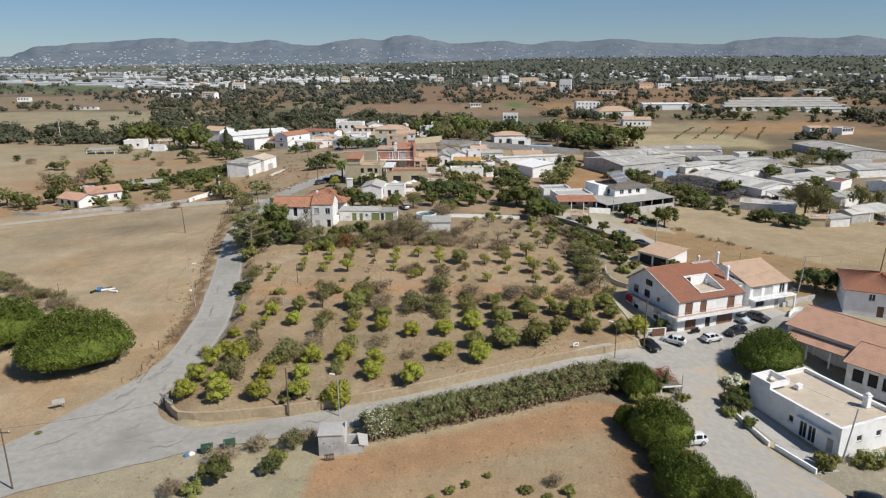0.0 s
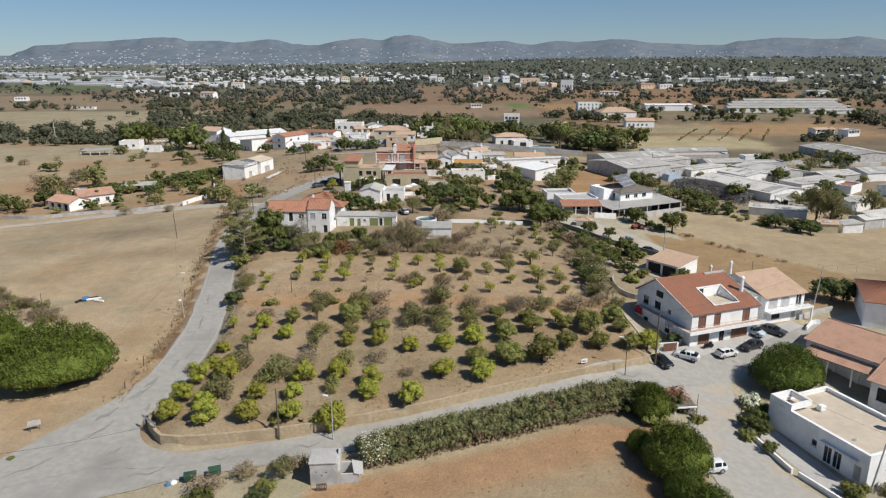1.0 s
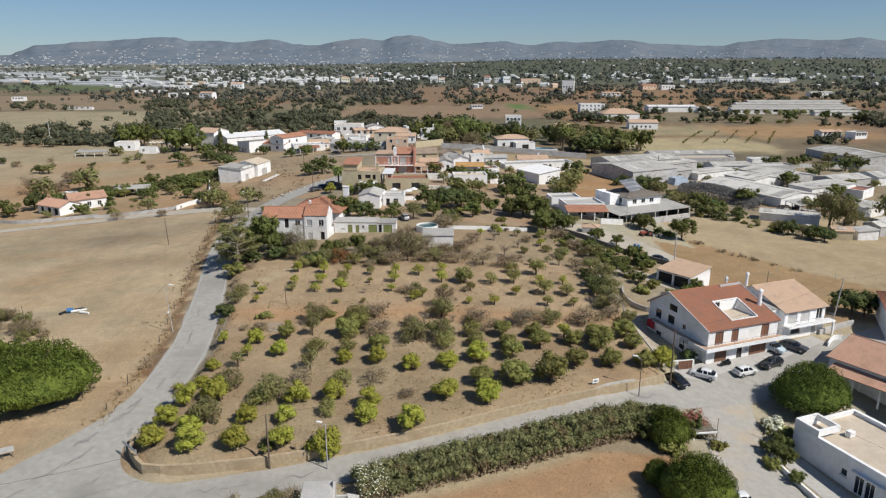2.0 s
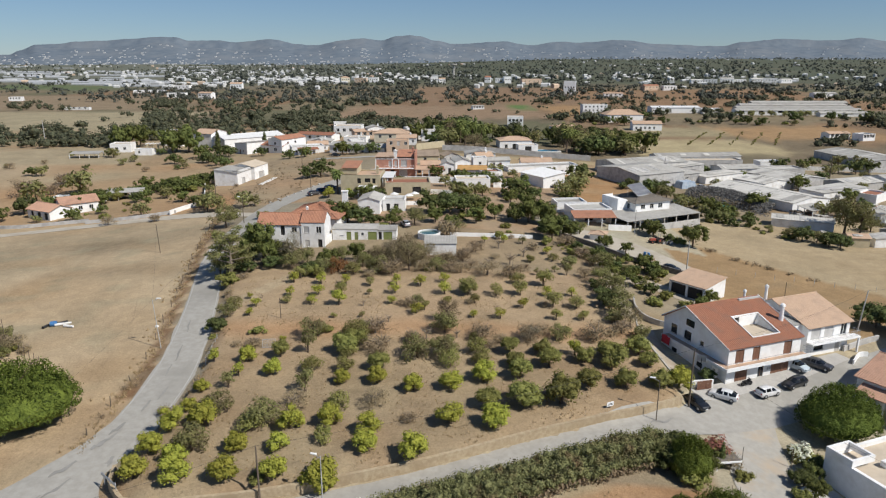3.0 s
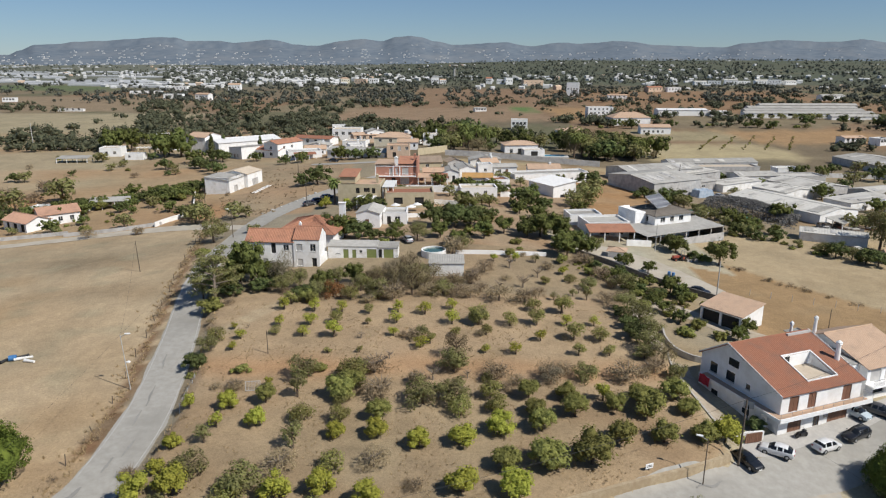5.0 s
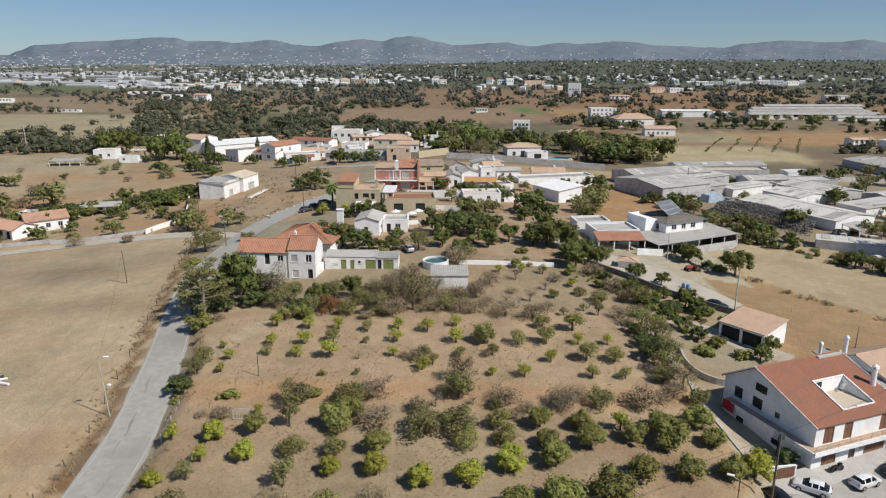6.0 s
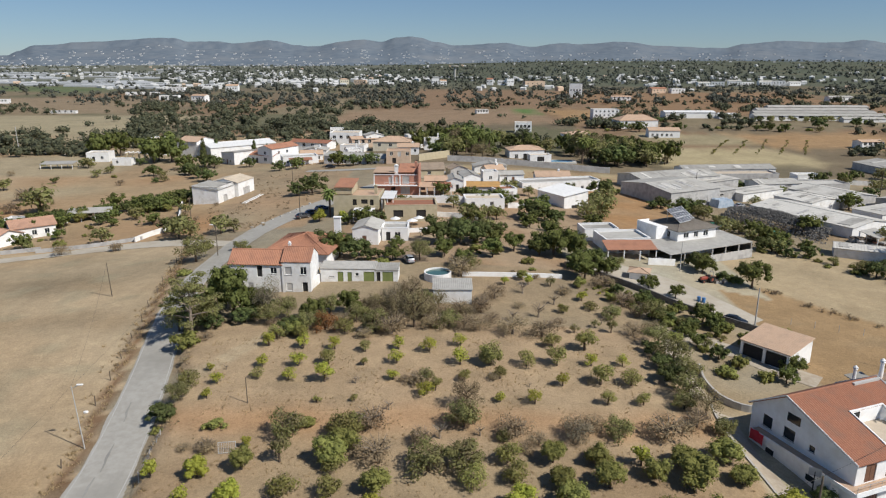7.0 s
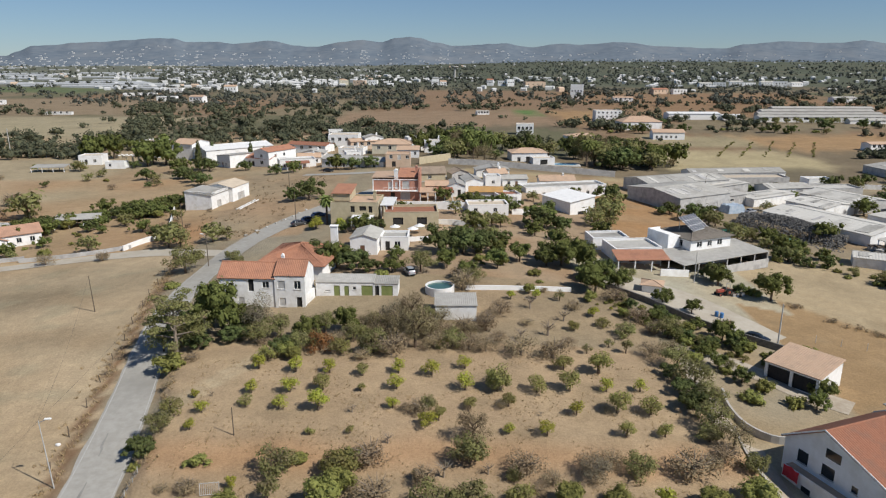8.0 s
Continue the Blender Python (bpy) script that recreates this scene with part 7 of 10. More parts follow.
for x, y, a, w, d, h, roof, rh, wall, cover in SH:
    ops = {"f": [(w * 0.25, 1.4, 1.6, 2.3, "win"), (w * 0.7, 2.4, 0.0, 2.5, "grey")]} if h > 2.9 else {}
    shed = house("shed", "grey fibre-cement roofed shed" if wall == "greywall" else "white-walled shed with pale fibre-cement roof", x, y, a, w, d, h, roof, rh, wall, cover, ops, over=0.25, amp=0.04, pitch=0.6, category="warehouse", group="sheds of the yard", sink=2.5)
    # odd replacement sheets and clear strips on the roof
    for q in range(int(2 + w * d / 70)):
        if roof == "gable_x":
            u, wid = rr.uniform(0.5, w - 3), rr.uniform(0.9, 2.4)
            low, up = (rr.uniform(0.0, 0.4), rr.uniform(0.6, 0.96))
            corners = [(u + v, d / 2 * k, h + rh * k + 0.16) for k in (low, up) for v in (0, wid)]
        elif roof == "gable_y":
            u, wid = rr.uniform(0.5, d - 3), rr.uniform(0.9, 2.4)
            low, up = (rr.uniform(0.0, 0.4), rr.uniform(0.6, 0.96))
            side = rr.random() < 0.6
            corners = [(w / 2 * k if side else w - w / 2 * k, u + v, h + rh * k + 0.16) for k in (low, up) for v in ((wid, 0) if side else (0, wid))]
        elif roof == "lean":
            u, wid = rr.uniform(0.4, d - 2.5), rr.uniform(0.9, 2.0)
            low, up = rr.uniform(0.0, 0.4), rr.uniform(0.6, 1.0)
            corners = [(w * k, u + v, h + rh * k + 0.16) for k in (low, up) for v in (wid, 0)]
        else:
            break
        part("roof_sheet", slope(*corners, 0.6, 0.04), rr.choice(("fibre", "fibre_pale", "fibre", "fibre_pale", "greywall")), shed)
house("yard_house", "small white house with dark roof", 123.0, 199.0, 40, 6, 5, 3.0, "flat", wall="white", cover="black", sides={"f": [(3, 1, 0.2, 2.1, "door")]})
canopy("tin_roof", "rusty tin roof on posts", 103.0, 202.0, 30, 7, 5, 2.2, 3.0, "fibre", 3, amp=0)
canopy("tin_roof", "grey sheet roof shelter at the field edge", 116.0, 178.0, 24, 13, 7, 2.4, 3.0, "fibre_pale", 3)
wall_along("wall_far_yard", [(118, 292), (150, 286), (178, 280)], 1.6, 0.3, "offwhite", "long pale yard wall", step=3)
# heap of broken stone
rr = random.Random(3)
vs, fs = [], []
for k in range(5600):
    u, v = rr.random(), rr.gauss(0, 0.36)
    cx, cy = 79.5 + 16.5 * u + 9 * v * 0.6, 234 - 23.5 * u + 8.5 * v
    hz = max(0.0, 4.1 * (1 - v * v * 2.2)) * (0.55 + 0.45 * math.sin(math.pi * min(1, u * 1.1)))
    z = ground(cx, cy) + hz * rr.uniform(0.75, 1.05)
    s = rr.uniform(0.12, 0.38)
    q = Euler((rr.random() * 6, rr.random() * 6, rr.random() * 6)).to_matrix()
    b = len(vs)
    for p in ((1, 0, 0), (-0.8, 0.3, 0.1), (0.1, 0.9, 0.2), (-0.1, -0.8, 0), (0, 0.1, 0.7), (0.1, 0, -0.6)):
        vs.append(Vector((cx, cy, z)) + q @ Vector(p) * s)
    fs += [(b + i, b + j, b + k2) for i, j, k2 in ((0, 2, 4), (2, 1, 4), (1, 3, 4), (3, 0, 4), (2, 0, 5), (1, 2, 5), (3, 1, 5), (0, 3, 5))]
tagged(part("stone_heap", mesh_of("stone_heap", vs, fs), "rubble"), "large heap of broken dark grey stone", "rubble heap", kind="stuff")
tarp = thing("tarpaulin", 80.5, 243.5, ground(80.5, 243.5), 20, "crumpled blue tarpaulin over stacked goods", "tarpaulin")
vs, fs = [], []
for i in range(9):
    for j in range(9):
        e = min(i, 8 - i, j, 8 - j)
        vs.append((i * 0.8, j * 0.6, (0 if e == 0 else 2.2) + 0.5 * noise.noise((i * 0.7, j * 0.7, 1))))
for i in range(8):
    for j in range(8):
        fs.append((i * 9 + j, i * 9 + j + 1, i * 9 + j + 10, i * 9 + j + 9))
part("sheet", mesh_of("sheet", vs, fs), surface("faded_tarpaulin", (0.24, 0.31, 0.40), (0.38, 0.43, 0.48), 1.2, 0.5, 0.7, 0.2), tarp)
for (x, y, w, d, a) in ((69, 214, 7, 3, 20), (78, 205, 6, 3, 35)):
    canopy("shade_net", "green shade netting over garden beds", x, y, a, w, d, 1.4, 1.7, "green_net", 3, amp=0, category="netting")


# ---- hedge along the front road ----
hrng = np.random.default_rng(4)
hl = []
for k in range(210):
    u = k / 209
    x, y = -7.4 + 33.4 * u, 72.5 + 13.0 * u
    for q in range(4):
        off = (-1.8, -0.7, 0.6, 1.6)[q] + hrng.uniform(-0.4, 0.4)
        s = hrng.uniform(0.38, 0.85)
        px, py = x - off * 0.37, y + off * 0.93
        top = (1.0, 1.75, 1.8, 1.15)[q] + hrng.uniform(-0.35, 0.35) + 0.45 * noise.noise((u * 9, q, 3)) + (0.2 if u > 0.2 else -0.1)
        hl.append((px, py, ground(px, py) + top, s, s, s * 1.15))
hedge = part("hedge", crown_mesh("hedge", hl, 0.095, 52000, "hedge", 9, 0.3, 0.3, rough=0.8, core=1, rugged=0.3, core_size=0.5), None)
tagged(hedge, "long thick unclipped oleander hedge beside the road", "hedge", kind="stuff")
fl = [(x, y, z + 0.1, s, s, h) for x, y, z, s, _, h in hl[:64]]
tagged(part("hedge_blossom", crown_mesh("hedge_blossom", fl, 0.085, 850, "flower", 19, 0.6, 0.9), None), "white oleander blossom at the end of the hedge", "blossom", kind="stuff")
under = [(x, y, z - 0.9, s * 0.9, s * 0.9, 0.6) for x, y, z, s, _, h in hl[::4]]
tagged(part("hedge_undergrowth", crown_mesh("hedge_undergrowth", under, 0.16, 5000, "dry_leaf", 21, 0.3, 0.5), None), "brown dry undergrowth below the hedge", "undergrowth", kind="stuff")


# ---- pines ----
def pine(x, y, rx, ry, h, turn=0, pick=0, z=None, label=""):
    crown, trunk = KINDS["umbrella_pine"][pick]
    ob = thing("umbrella_pine", x, y, ground(x, y) if z is None else z, turn, label or LABELS["umbrella_pine"][1], "pine tree")
    ob.scale = (rx, ry, h)
    part("trunk", trunk, None, ob)
    part("crown", crown, None, ob)
    return ob


pine(-51.2, 90.0, 8.4, 6.4, 9.2, 24, 0)
pine(-66.5, 98.0, 7.0, 5.8, 8.0, 10, 1)
pine(50.6, 93.6, 5.6, 4.8, 7.2, 15, 2, label="dense dark round-headed pine by the road")
pine(27.4, 70.9, 4.2, 4.3, 6.2, 0, 1, label="bushy green pine beside the side street")
pine(26.9, 60.2, 3.5, 3.6, 5.8, 40, 2, label="bushy green pine beside the side street")
pine(29.9, 57.0, 3.2, 3.2, 5.3, 80, 1, label="bushy green pine beside the side street")
pine(26.7, 65.6, 2.5, 2.4, 4.0, 55, 2, label="bushy green pine beside the side street")
pine(24.3, 74.2, 1.5, 1.7, 3.2, 100, 2, label="low bushy pine at the field edge")
pine(27.8, 82.0, 2.7, 2.8, 5.2, 10, 1, label="narrow dark bushy pine near the hedge")
for kind, x, y, s in (("dark_tree", 27.2, 85.0, 0.75), ("green_tree", 29.4, 83.4, 0.7), ("dark_tree", 25.6, 82.4, 0.6), ("bush", 28.0, 80.4, 1.4), ("olive_tree", 25.0, 84.6, 0.7), ("green_tree", 28.6, 86.2, 0.55), ("withered", 33.6, 84.8, 0.9), ("bush", 34.2, 82.6, 0.8), ("cypress", 32.4, 84.6, 0.55), ("green_tree", 42.6, 84.4, 0.48), ("green_tree", 41.6, 81.2, 0.5), ("dark_tree", 41.0, 82.8, 0.5), ("bush", 39.6, 80.2, 1.0), ("green_tree", 41.2, 77.6, 0.36), ("bush", 44.6, 88.4, 0.9), ("dark_tree", 44.4, 86.2, 0.42), ("bush", 47.4, 70.4, 1.2), ("green_tree", 46.4, 69.4, 0.35), ("bush", 52.5, 70.6, 1.3), ("bush", 55.0, 70.8, 1.2), ("dark_tree", 44.6, 55.6, 0.6), ("bush", 41.4, 56.0, 1.3), ("green_tree", 44.0, 58.0, 0.5)):
    plant(kind, x, y, s)
blossom = plant("bush", 43.4, 88.6, 1.1, label="bush covered with white blossom")
part("blossom", crown_mesh("blossom", lobed(random.Random(8), 7, 1.25, 1.6, 0.1), 0.14, 500, "flower", 44, 0.6, 0.85), None, blossom, "white blossom")
boug = plant("bush", 32.4, 86.4, 1.35, label="dusty red bougainvillea bush")
part("blossom", crown_mesh("blossom", lobed(random.Random(9), 7, 1.25, 1.7, 0.1), 0.14, 500, "bougain", 45, 0.6, 0.8), None, boug, "dusty red blossom")
boug2 = plant("bush", 53.6, 71.2, 1.0, label="oleander bush with white flowers")
part("blossom", crown_mesh("blossom", lobed(random.Random(10), 7, 1.2, 1.6, 0.1), 0.13, 350, "flower", 46, 0.6, 0.85), None, boug2, "white blossom")
plant("citrus", 32.4, 99.6, 1.3, label="bright yellow-green lemon tree beside the gate")
plant("dark_tree", 37.3, 102.9, 0.45, label="small dark shrub against the white wall")

# wild bushes and dry weeds in the foreground fields
for kind, x, y, s in (("green_tree", -22.2, 62.4, 0.62), ("bush", -24.2, 60.8, 1.0), ("bush", -16.6, 66.0, 1.15), ("dark_tree", -17.0, 64.4, 0.42), ("olive_tree", -15.4, 68.8, 0.6), ("withered", -19.6, 69.0, 1.0), ("withered", -22.6, 66.0, 1.1), ("withered", -14.0, 70.6, 0.9), ("withered", -26.4, 60.6, 0.9), ("bush", 4.4, 61.8, 0.45), ("bush", 2.6, 60.6, 0.55), ("bush", 6.8, 63.4, 0.4), ("bush", 10.6, 60.8, 0.55), ("withered", 13.8, 62.0, 0.7), ("bush", 15.0, 60.6, 0.6), ("bush", 12.6, 59.6, 0.5), ("bush", 0.6, 59.0, 0.6), ("bush", -47.0, 72.4, 0.3)):
    plant(kind, x, y, s)
# scrub bank behind the left pines
for n in range(30):
    u = n / 29
    x, y = -86 + 24 * u + srng.gauss(0, 0.9), 127 - 17.5 * u + srng.gauss(0, 1.3)
    plant(("withered", "bush", "greyish", "almond", "withered")[n % 5], x, y, srng.uniform(0.55, 1.1) * (0.6 if n % 5 == 3 else 1.0))
# bank of weeds beside the lane, on the field side
for n in range(18):
    y = 88 + 95 * srng.random()
    lane = -39.4 if y < 105 else -39.8 - (y - 105) * 0.2
    plant("weed", lane - srng.uniform(0.4, 1.8), y, srng.uniform(0.22, 0.5))
grass_rng = np.random.default_rng(77)


def tufts(name, label, spots, size, material, per=14):
    """Dry stalks: thin upright blades in tufts."""
    vs, fs = [], []
    for x, y in spots:
        z = ground(x, y)
        for k in range(per):
            a, r = grass_rng.uniform(0, 6.28), grass_rng.uniform(0, size * 0.7)
            px, py = x + r * math.cos(a), y + r * math.sin(a)
            lean = grass_rng.normal(0, 0.4, 2) * size
            h, w = size * grass_rng.uniform(0.4, 1.0), size * 0.09
            b = len(vs)
            vs += [(px - w * math.sin(a), py + w * math.cos(a), z - 0.03), (px + w * math.sin(a), py - w * math.cos(a), z - 0.03), (px + lean[0], py + lean[1], z + h)]
            fs.append((b, b + 1, b + 2))
    return tagged(part(name, mesh_of(name, vs, fs), material), label, "grass", kind="stuff")


spots = []
while len(spots) < 260:
    x, y = grass_rng.uniform(-50, 31), grass_rng.uniform(52, 80)
    front = line_y(x, [(-50, 57), (-40, 62), (-27, 67.6), (-16, 71), (-5, 74), (8, 78), (30, 86)]) - 1.0
    if y < front and noise.noise((x / 5, y / 5, 8)) > -0.12:
        spots.append((x, y))
tufts("dry_grass", "tufts of dry yellow grass on the foreground field", spots, 0.24, "grass")
spots = []
while len(spots) < 2600:
    x, y = grass_rng.uniform(-34, 30), grass_rng.uniform(78, 139)
    if in_orchard(x, y) > 0.9 and noise.noise((x / 6, y / 6, 2)) > 0.0:
        spots.append((x, y))
tufts("orchard_weeds", "low dry weeds between the orchard trees", spots, 0.26, "grass", 9)
spots = []
while len(spots) < 600:
    y = grass_rng.uniform(84, 190)
    side = grass_rng.random() < 0.6
    lane = -39.8 if y < 105 else -40.0 - (y - 105) * 0.2
    spots.append((lane - abs(grass_rng.normal(0, 1.4)), y) if side else (road_x(min(y, 165)) + 0.6 + abs(grass_rng.normal(0, 0.8)), min(y, 165)))
tufts("verge_weeds", "brown dry weeds on the lane's verge", spots, 0.5, "grass", 10)

# ---- small things in the foreground ----
hut = thing("transformer_hut", -12.2, 67.5, ground(-12, 67.5), 4, "crumbling grey-white concrete hut with side bay", "hut")
bm = bmesh.new()
cells(bm, "x", 0, 2.9, -0.6, 2.55, 0, 0.25, [(0.5, 0.66, 1.5, 1.66), (1.1, 1.26, 1.05, 1.21), (1.6, 1.76, 1.4, 1.56)])
box(bm, 0, 0.25, 0.25, 2.6, -0.6, 2.55)
box(bm, 2.65, 2.9, 0.25, 2.6, -0.6, 2.7)
box(bm, 0.25, 2.65, 2.35, 2.6, -0.6, 2.55)
bmesh.ops.remove_doubles(bm, verts=bm.verts, dist=0.002)
part("wall", bm, "greywall", hut)
part("roof", rounded(-0.12, 2.8, -0.12, 2.75, 2.56, 2.74, 0.04), "concrete", hut)
# black sheet behind the holes paints the hut's inner shade
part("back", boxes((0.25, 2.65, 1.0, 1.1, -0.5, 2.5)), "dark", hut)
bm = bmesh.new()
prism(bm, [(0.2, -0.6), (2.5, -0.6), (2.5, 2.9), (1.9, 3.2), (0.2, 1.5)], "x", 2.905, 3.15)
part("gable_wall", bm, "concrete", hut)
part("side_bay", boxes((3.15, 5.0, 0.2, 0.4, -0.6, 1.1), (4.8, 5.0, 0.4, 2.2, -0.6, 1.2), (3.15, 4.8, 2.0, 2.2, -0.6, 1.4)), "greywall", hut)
# bay floor takes the same near-black, shade put into its colour
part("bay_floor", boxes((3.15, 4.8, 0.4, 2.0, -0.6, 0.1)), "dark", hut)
part("bay_slab", slope((4.6, 0.1, 1.25), (5.6, 0.1, 1.0), (4.2, 2.3, 1.5), (5.4, 2.3, 1.2), 0.3, 0.0), "concrete", hut)
pal = thing("pallet", -11.4, 66.5, ground(-11.4, 66.5), 10, "weathered wooden pallet leaning on the hut", "pallet")
for k in range(7):
    part("slat", boxes((0.16 * k, 0.16 * k + 0.1, 0, 0.03, 0.0, 0.9)), "pole_wood", pal)
part("cross_bar", boxes((0, 1.06, 0.03, 0.08, 0.15, 0.25), (0, 1.06, 0.03, 0.08, 0.65, 0.75)), "pole_wood", pal)


def dumpster(x, y, turn):
    ob = thing("dumpster", x, y, ground(x, y) + 0.05, turn, "dark green lidded waste container at the roadside", "waste container", "roadside containers")
    ob.scale = (0.68, 0.68, 0.68)
    bm = bmesh.new()
    a = [bm.verts.new(p) for p in ((-0.85, -0.45, 0.25), (0.85, -0.45, 0.25), (0.85, 0.45, 0.25), (-0.85, 0.45, 0.25))]
    b = [bm.verts.new(p) for p in ((-0.95, -0.6, 1.15), (0.95, -0.6, 1.15), (0.95, 0.6, 1.25), (-0.95, 0.6, 1.25))]
    bm.faces.new(a[::-1])
    bm.faces.new(b)
    for i in range(4):
        bm.faces.new((a[i], a[(i + 1) % 4], b[(i + 1) % 4], b[i]))
    bmesh.ops.bevel(bm, geom=list(bm.edges), offset=0.04, segments=1, affect="EDGES")
    part("bin_body", bm, "bin_green", ob)
    lid = rounded(-0.98, 0.98, -0.64, 0.64, 0, 0.12, 0.04)
    lo = part("lid", lid, "bin_green", ob)
    lo.matrix_basis = pose(0, 0, 1.2, 5)
    for sx in (-0.7, 0.7):
        for sy in (-0.35, 0.35):
            bm = bmesh.new()
            rod(bm, (sx - 0.04, sy, 0.12), (sx + 0.04, sy, 0.12), 0.12, seg=10)
            part("castor", bm, "rubber", ob)


dumpster(-25.2, 68.3, 18)
dumpster(-22.9, 69.3, 20)
for x, y, s in ((-26.9, 67.9, 0.4), (-27.4, 67.6, 0.3)):
    sk = thing("refuse_sack", x, y, ground(x, y), 30, "knotted pale refuse sack beside the containers", "refuse sack")
    bm = bmesh.new()
    bmesh.ops.create_icosphere(bm, subdivisions=2, radius=s)
    for v in bm.verts:
        v.co.z = max(-0.2 * s, v.co.z * 0.8) + 0.2 * s
        v.co *= 1 + 0.25 * noise.noise(v.co * 6)
    part("sack", bm, "canvas" if s > 0.35 else "blue", sk)


# ---- poles, lamps and wires ----
def pole(name, label, x, y, h, r=0.11, lean=(0, 0), material="pole_wood", lamp=None, arms=False, category="utility pole"):
    z = ground(x, y)
    ob = thing(name, x, y, z, 0, label, category)
    bm = bmesh.new()
    rod(bm, (0, 0, -0.4), (lean[0], lean[1], h), r, r * 0.65, 10)
    part("shaft", bm, material, ob)
    if lamp:
        bm = bmesh.new()
        e = (lean[0] + lamp[0], lean[1] + lamp[1], h + 0.15)
        rod(bm, (lean[0], lean[1], h - 0.25), e, 0.035, seg=6)
        part("lamp_arm", bm, "steel", ob)
        lm = rounded(-0.35, 0.35, -0.13, 0.13, -0.08, 0.08, 0.05)
        o = part("lamp_head", lm, "offwhite", ob)
        o.matrix_basis = pose(e[0], e[1], e[2], 0, 0, math.degrees(math.atan2(lamp[1], lamp[0])))
    if arms:
        bm = bmesh.new()
        box(bm, lean[0] - 0.9, lean[0] + 0.9, lean[1] - 0.05, lean[1] + 0.05, h - 0.5, h - 0.38)
        part("cross_arm", bm, material, ob)
        for k in (-0.8, 0, 0.8):
            bm = bmesh.new()
            rod(bm, (lean[0] + k, lean[1], h - 0.38), (lean[0] + k, lean[1], h - 0.2), 0.05, 0.03, 8)
            part("insulator", bm, "offwhite", ob)
    return Vector((x + lean[0], y + lean[1], z + h))


tops = {}
tops["a"] = pole("utility_pole", "dark weathered wooden pole before the orchard wall", -17.6, 76.4, 6.6, 0.12)
tops["lamp_hut"] = pole("street_lamp", "grey street lamp pole by the hedge", -11.2, 76.2, 5.6, 0.08, material="pole_grey", lamp=(-0.7, 0.2), category="street lamp")
tops["lamp_field"] = pole("street_lamp", "thin grey street lamp at the field edge", -41.0, 110.0, 7.6, 0.07, (-0.5, 0.1), "pole_grey", lamp=(0.9, 0.1), category="street lamp")
tops["b"] = pole("utility_pole", "dark thin wooden pole standing in the field", -59.7, 156.4, 6.2, 0.09, (-0.25, 0))
tops["c"] = pole("utility_pole", "grey wooden pole at the road corner", -43.4, 61.4, 7.2, 0.09, arms=True)
tops["lamp_hedge"] = pole("street_lamp", "dark street lamp pole beside the hedge", 27.2, 92.2, 5.6, 0.07, lamp=(-0.8, 0.3), category="street lamp")
tops["d"] = pole("utility_pole", "dark wooden pole at the wall's end", 32.6, 96.2, 8.2, 0.13)
tops["e"] = pole("utility_pole", "tall grey pole in front of the white house", 49.6, 71.2, 7.2, 0.12, (0.9, 0), "pole_grey")
tops["f"] = pole("utility_pole", "pale concrete pole by the yard wall", 49.0, 146.2, 6.8, 0.13, material="pole_grey")
tops["g"] = pole("utility_pole", "leaning wooden pole by the roadside tree", 68.2, 120.4, 7.0, 0.12, (0.8, 0.2), "pole_grey")
tops["h"] = pole("utility_pole", "dark wooden pole at the field corner", 92.0, 134.0, 7.0, 0.12, (0.5, 0))
tops["i"] = pole("utility_pole", "wooden pole by the orchard's upper rows", -24.6, 116.6, 3.4, 0.07)
tops["j"] = pole("utility_pole", "pole beside the lane above the farmhouse", -47.9, 178.0, 6.4, 0.1, lamp=(-0.9, 0.2), category="street lamp")
tops["k"] = pole("utility_pole", "wooden pole by the warehouse lane", -66.5, 214.0, 6.5, 0.1)
tops["l"] = pole("utility_pole", "wooden pole by the village lane", -38.5, 214.6, 7.0, 0.11)
tops["m"] = pole("utility_pole", "wooden pole on the village green", -52.0, 268.0, 7.0, 0.11)
tops["n"] = pole("utility_pole", "concrete pole at the hill field", -207, 372, 12, 0.22, material="pole_grey")
tops["o"] = pole("utility_pole", "pole before the carport", 46.2, 174.6, 6.2, 0.1, material="pole_grey")
tops["p"] = pole("utility_pole", "iron post behind the garage", 62.5, 133.5, 3.6, 0.07)
tops["q"] = pole("utility_pole", "wooden pole by the grey sheds", 80, 262, 8, 0.12)
tops["r"] = pole("utility_pole", "wooden pole by the far yard", 140, 262, 9, 0.13)
pole("street_post", "short dark post at the street corner", 34.6, 84.4, 3.0, 0.05, category="post")
pole("street_post", "thin post on the side street", 41.4, 86.4, 2.6, 0.05, category="post")


def wire(a, b, sag=0.6):
    bm = bmesh.new()
    pts = [a.lerp(b, k / 14) - Vector((0, 0, sag * 4 * (k / 14) * (1 - k / 14))) for k in range(15)]
    rings = [[bm.verts.new(p + Vector(o)) for o in ((0.012, 0, 0), (0, 0.012, 0.008), (-0.012, 0, 0), (0, -0.012, -0.008))] for p in pts]
    for ra, rb in zip(rings, rings[1:]):
        for i in range(4):
            bm.faces.new((ra[i], ra[(i + 1) % 4], rb[(i + 1) % 4], rb[i]))
    tagged(part("overhead_wire", bm, "black"), "thin black overhead wire between poles", "wire", "overhead wires")


for u, v in (("c", "a"), ("a", "d"), ("c", "lamp_field"), ("lamp_field", "b"), ("d", "g"), ("j", "l"), ("g", "h"), ("lamp_field", "j")):
    wire(tops[u], tops[v], 1.0)
wire(tops["e"], tops["e"] + Vector((26, 6, 0.5)))
wire(tops["e"], tops["lamp_hedge"] + Vector((9, -4, 1)))

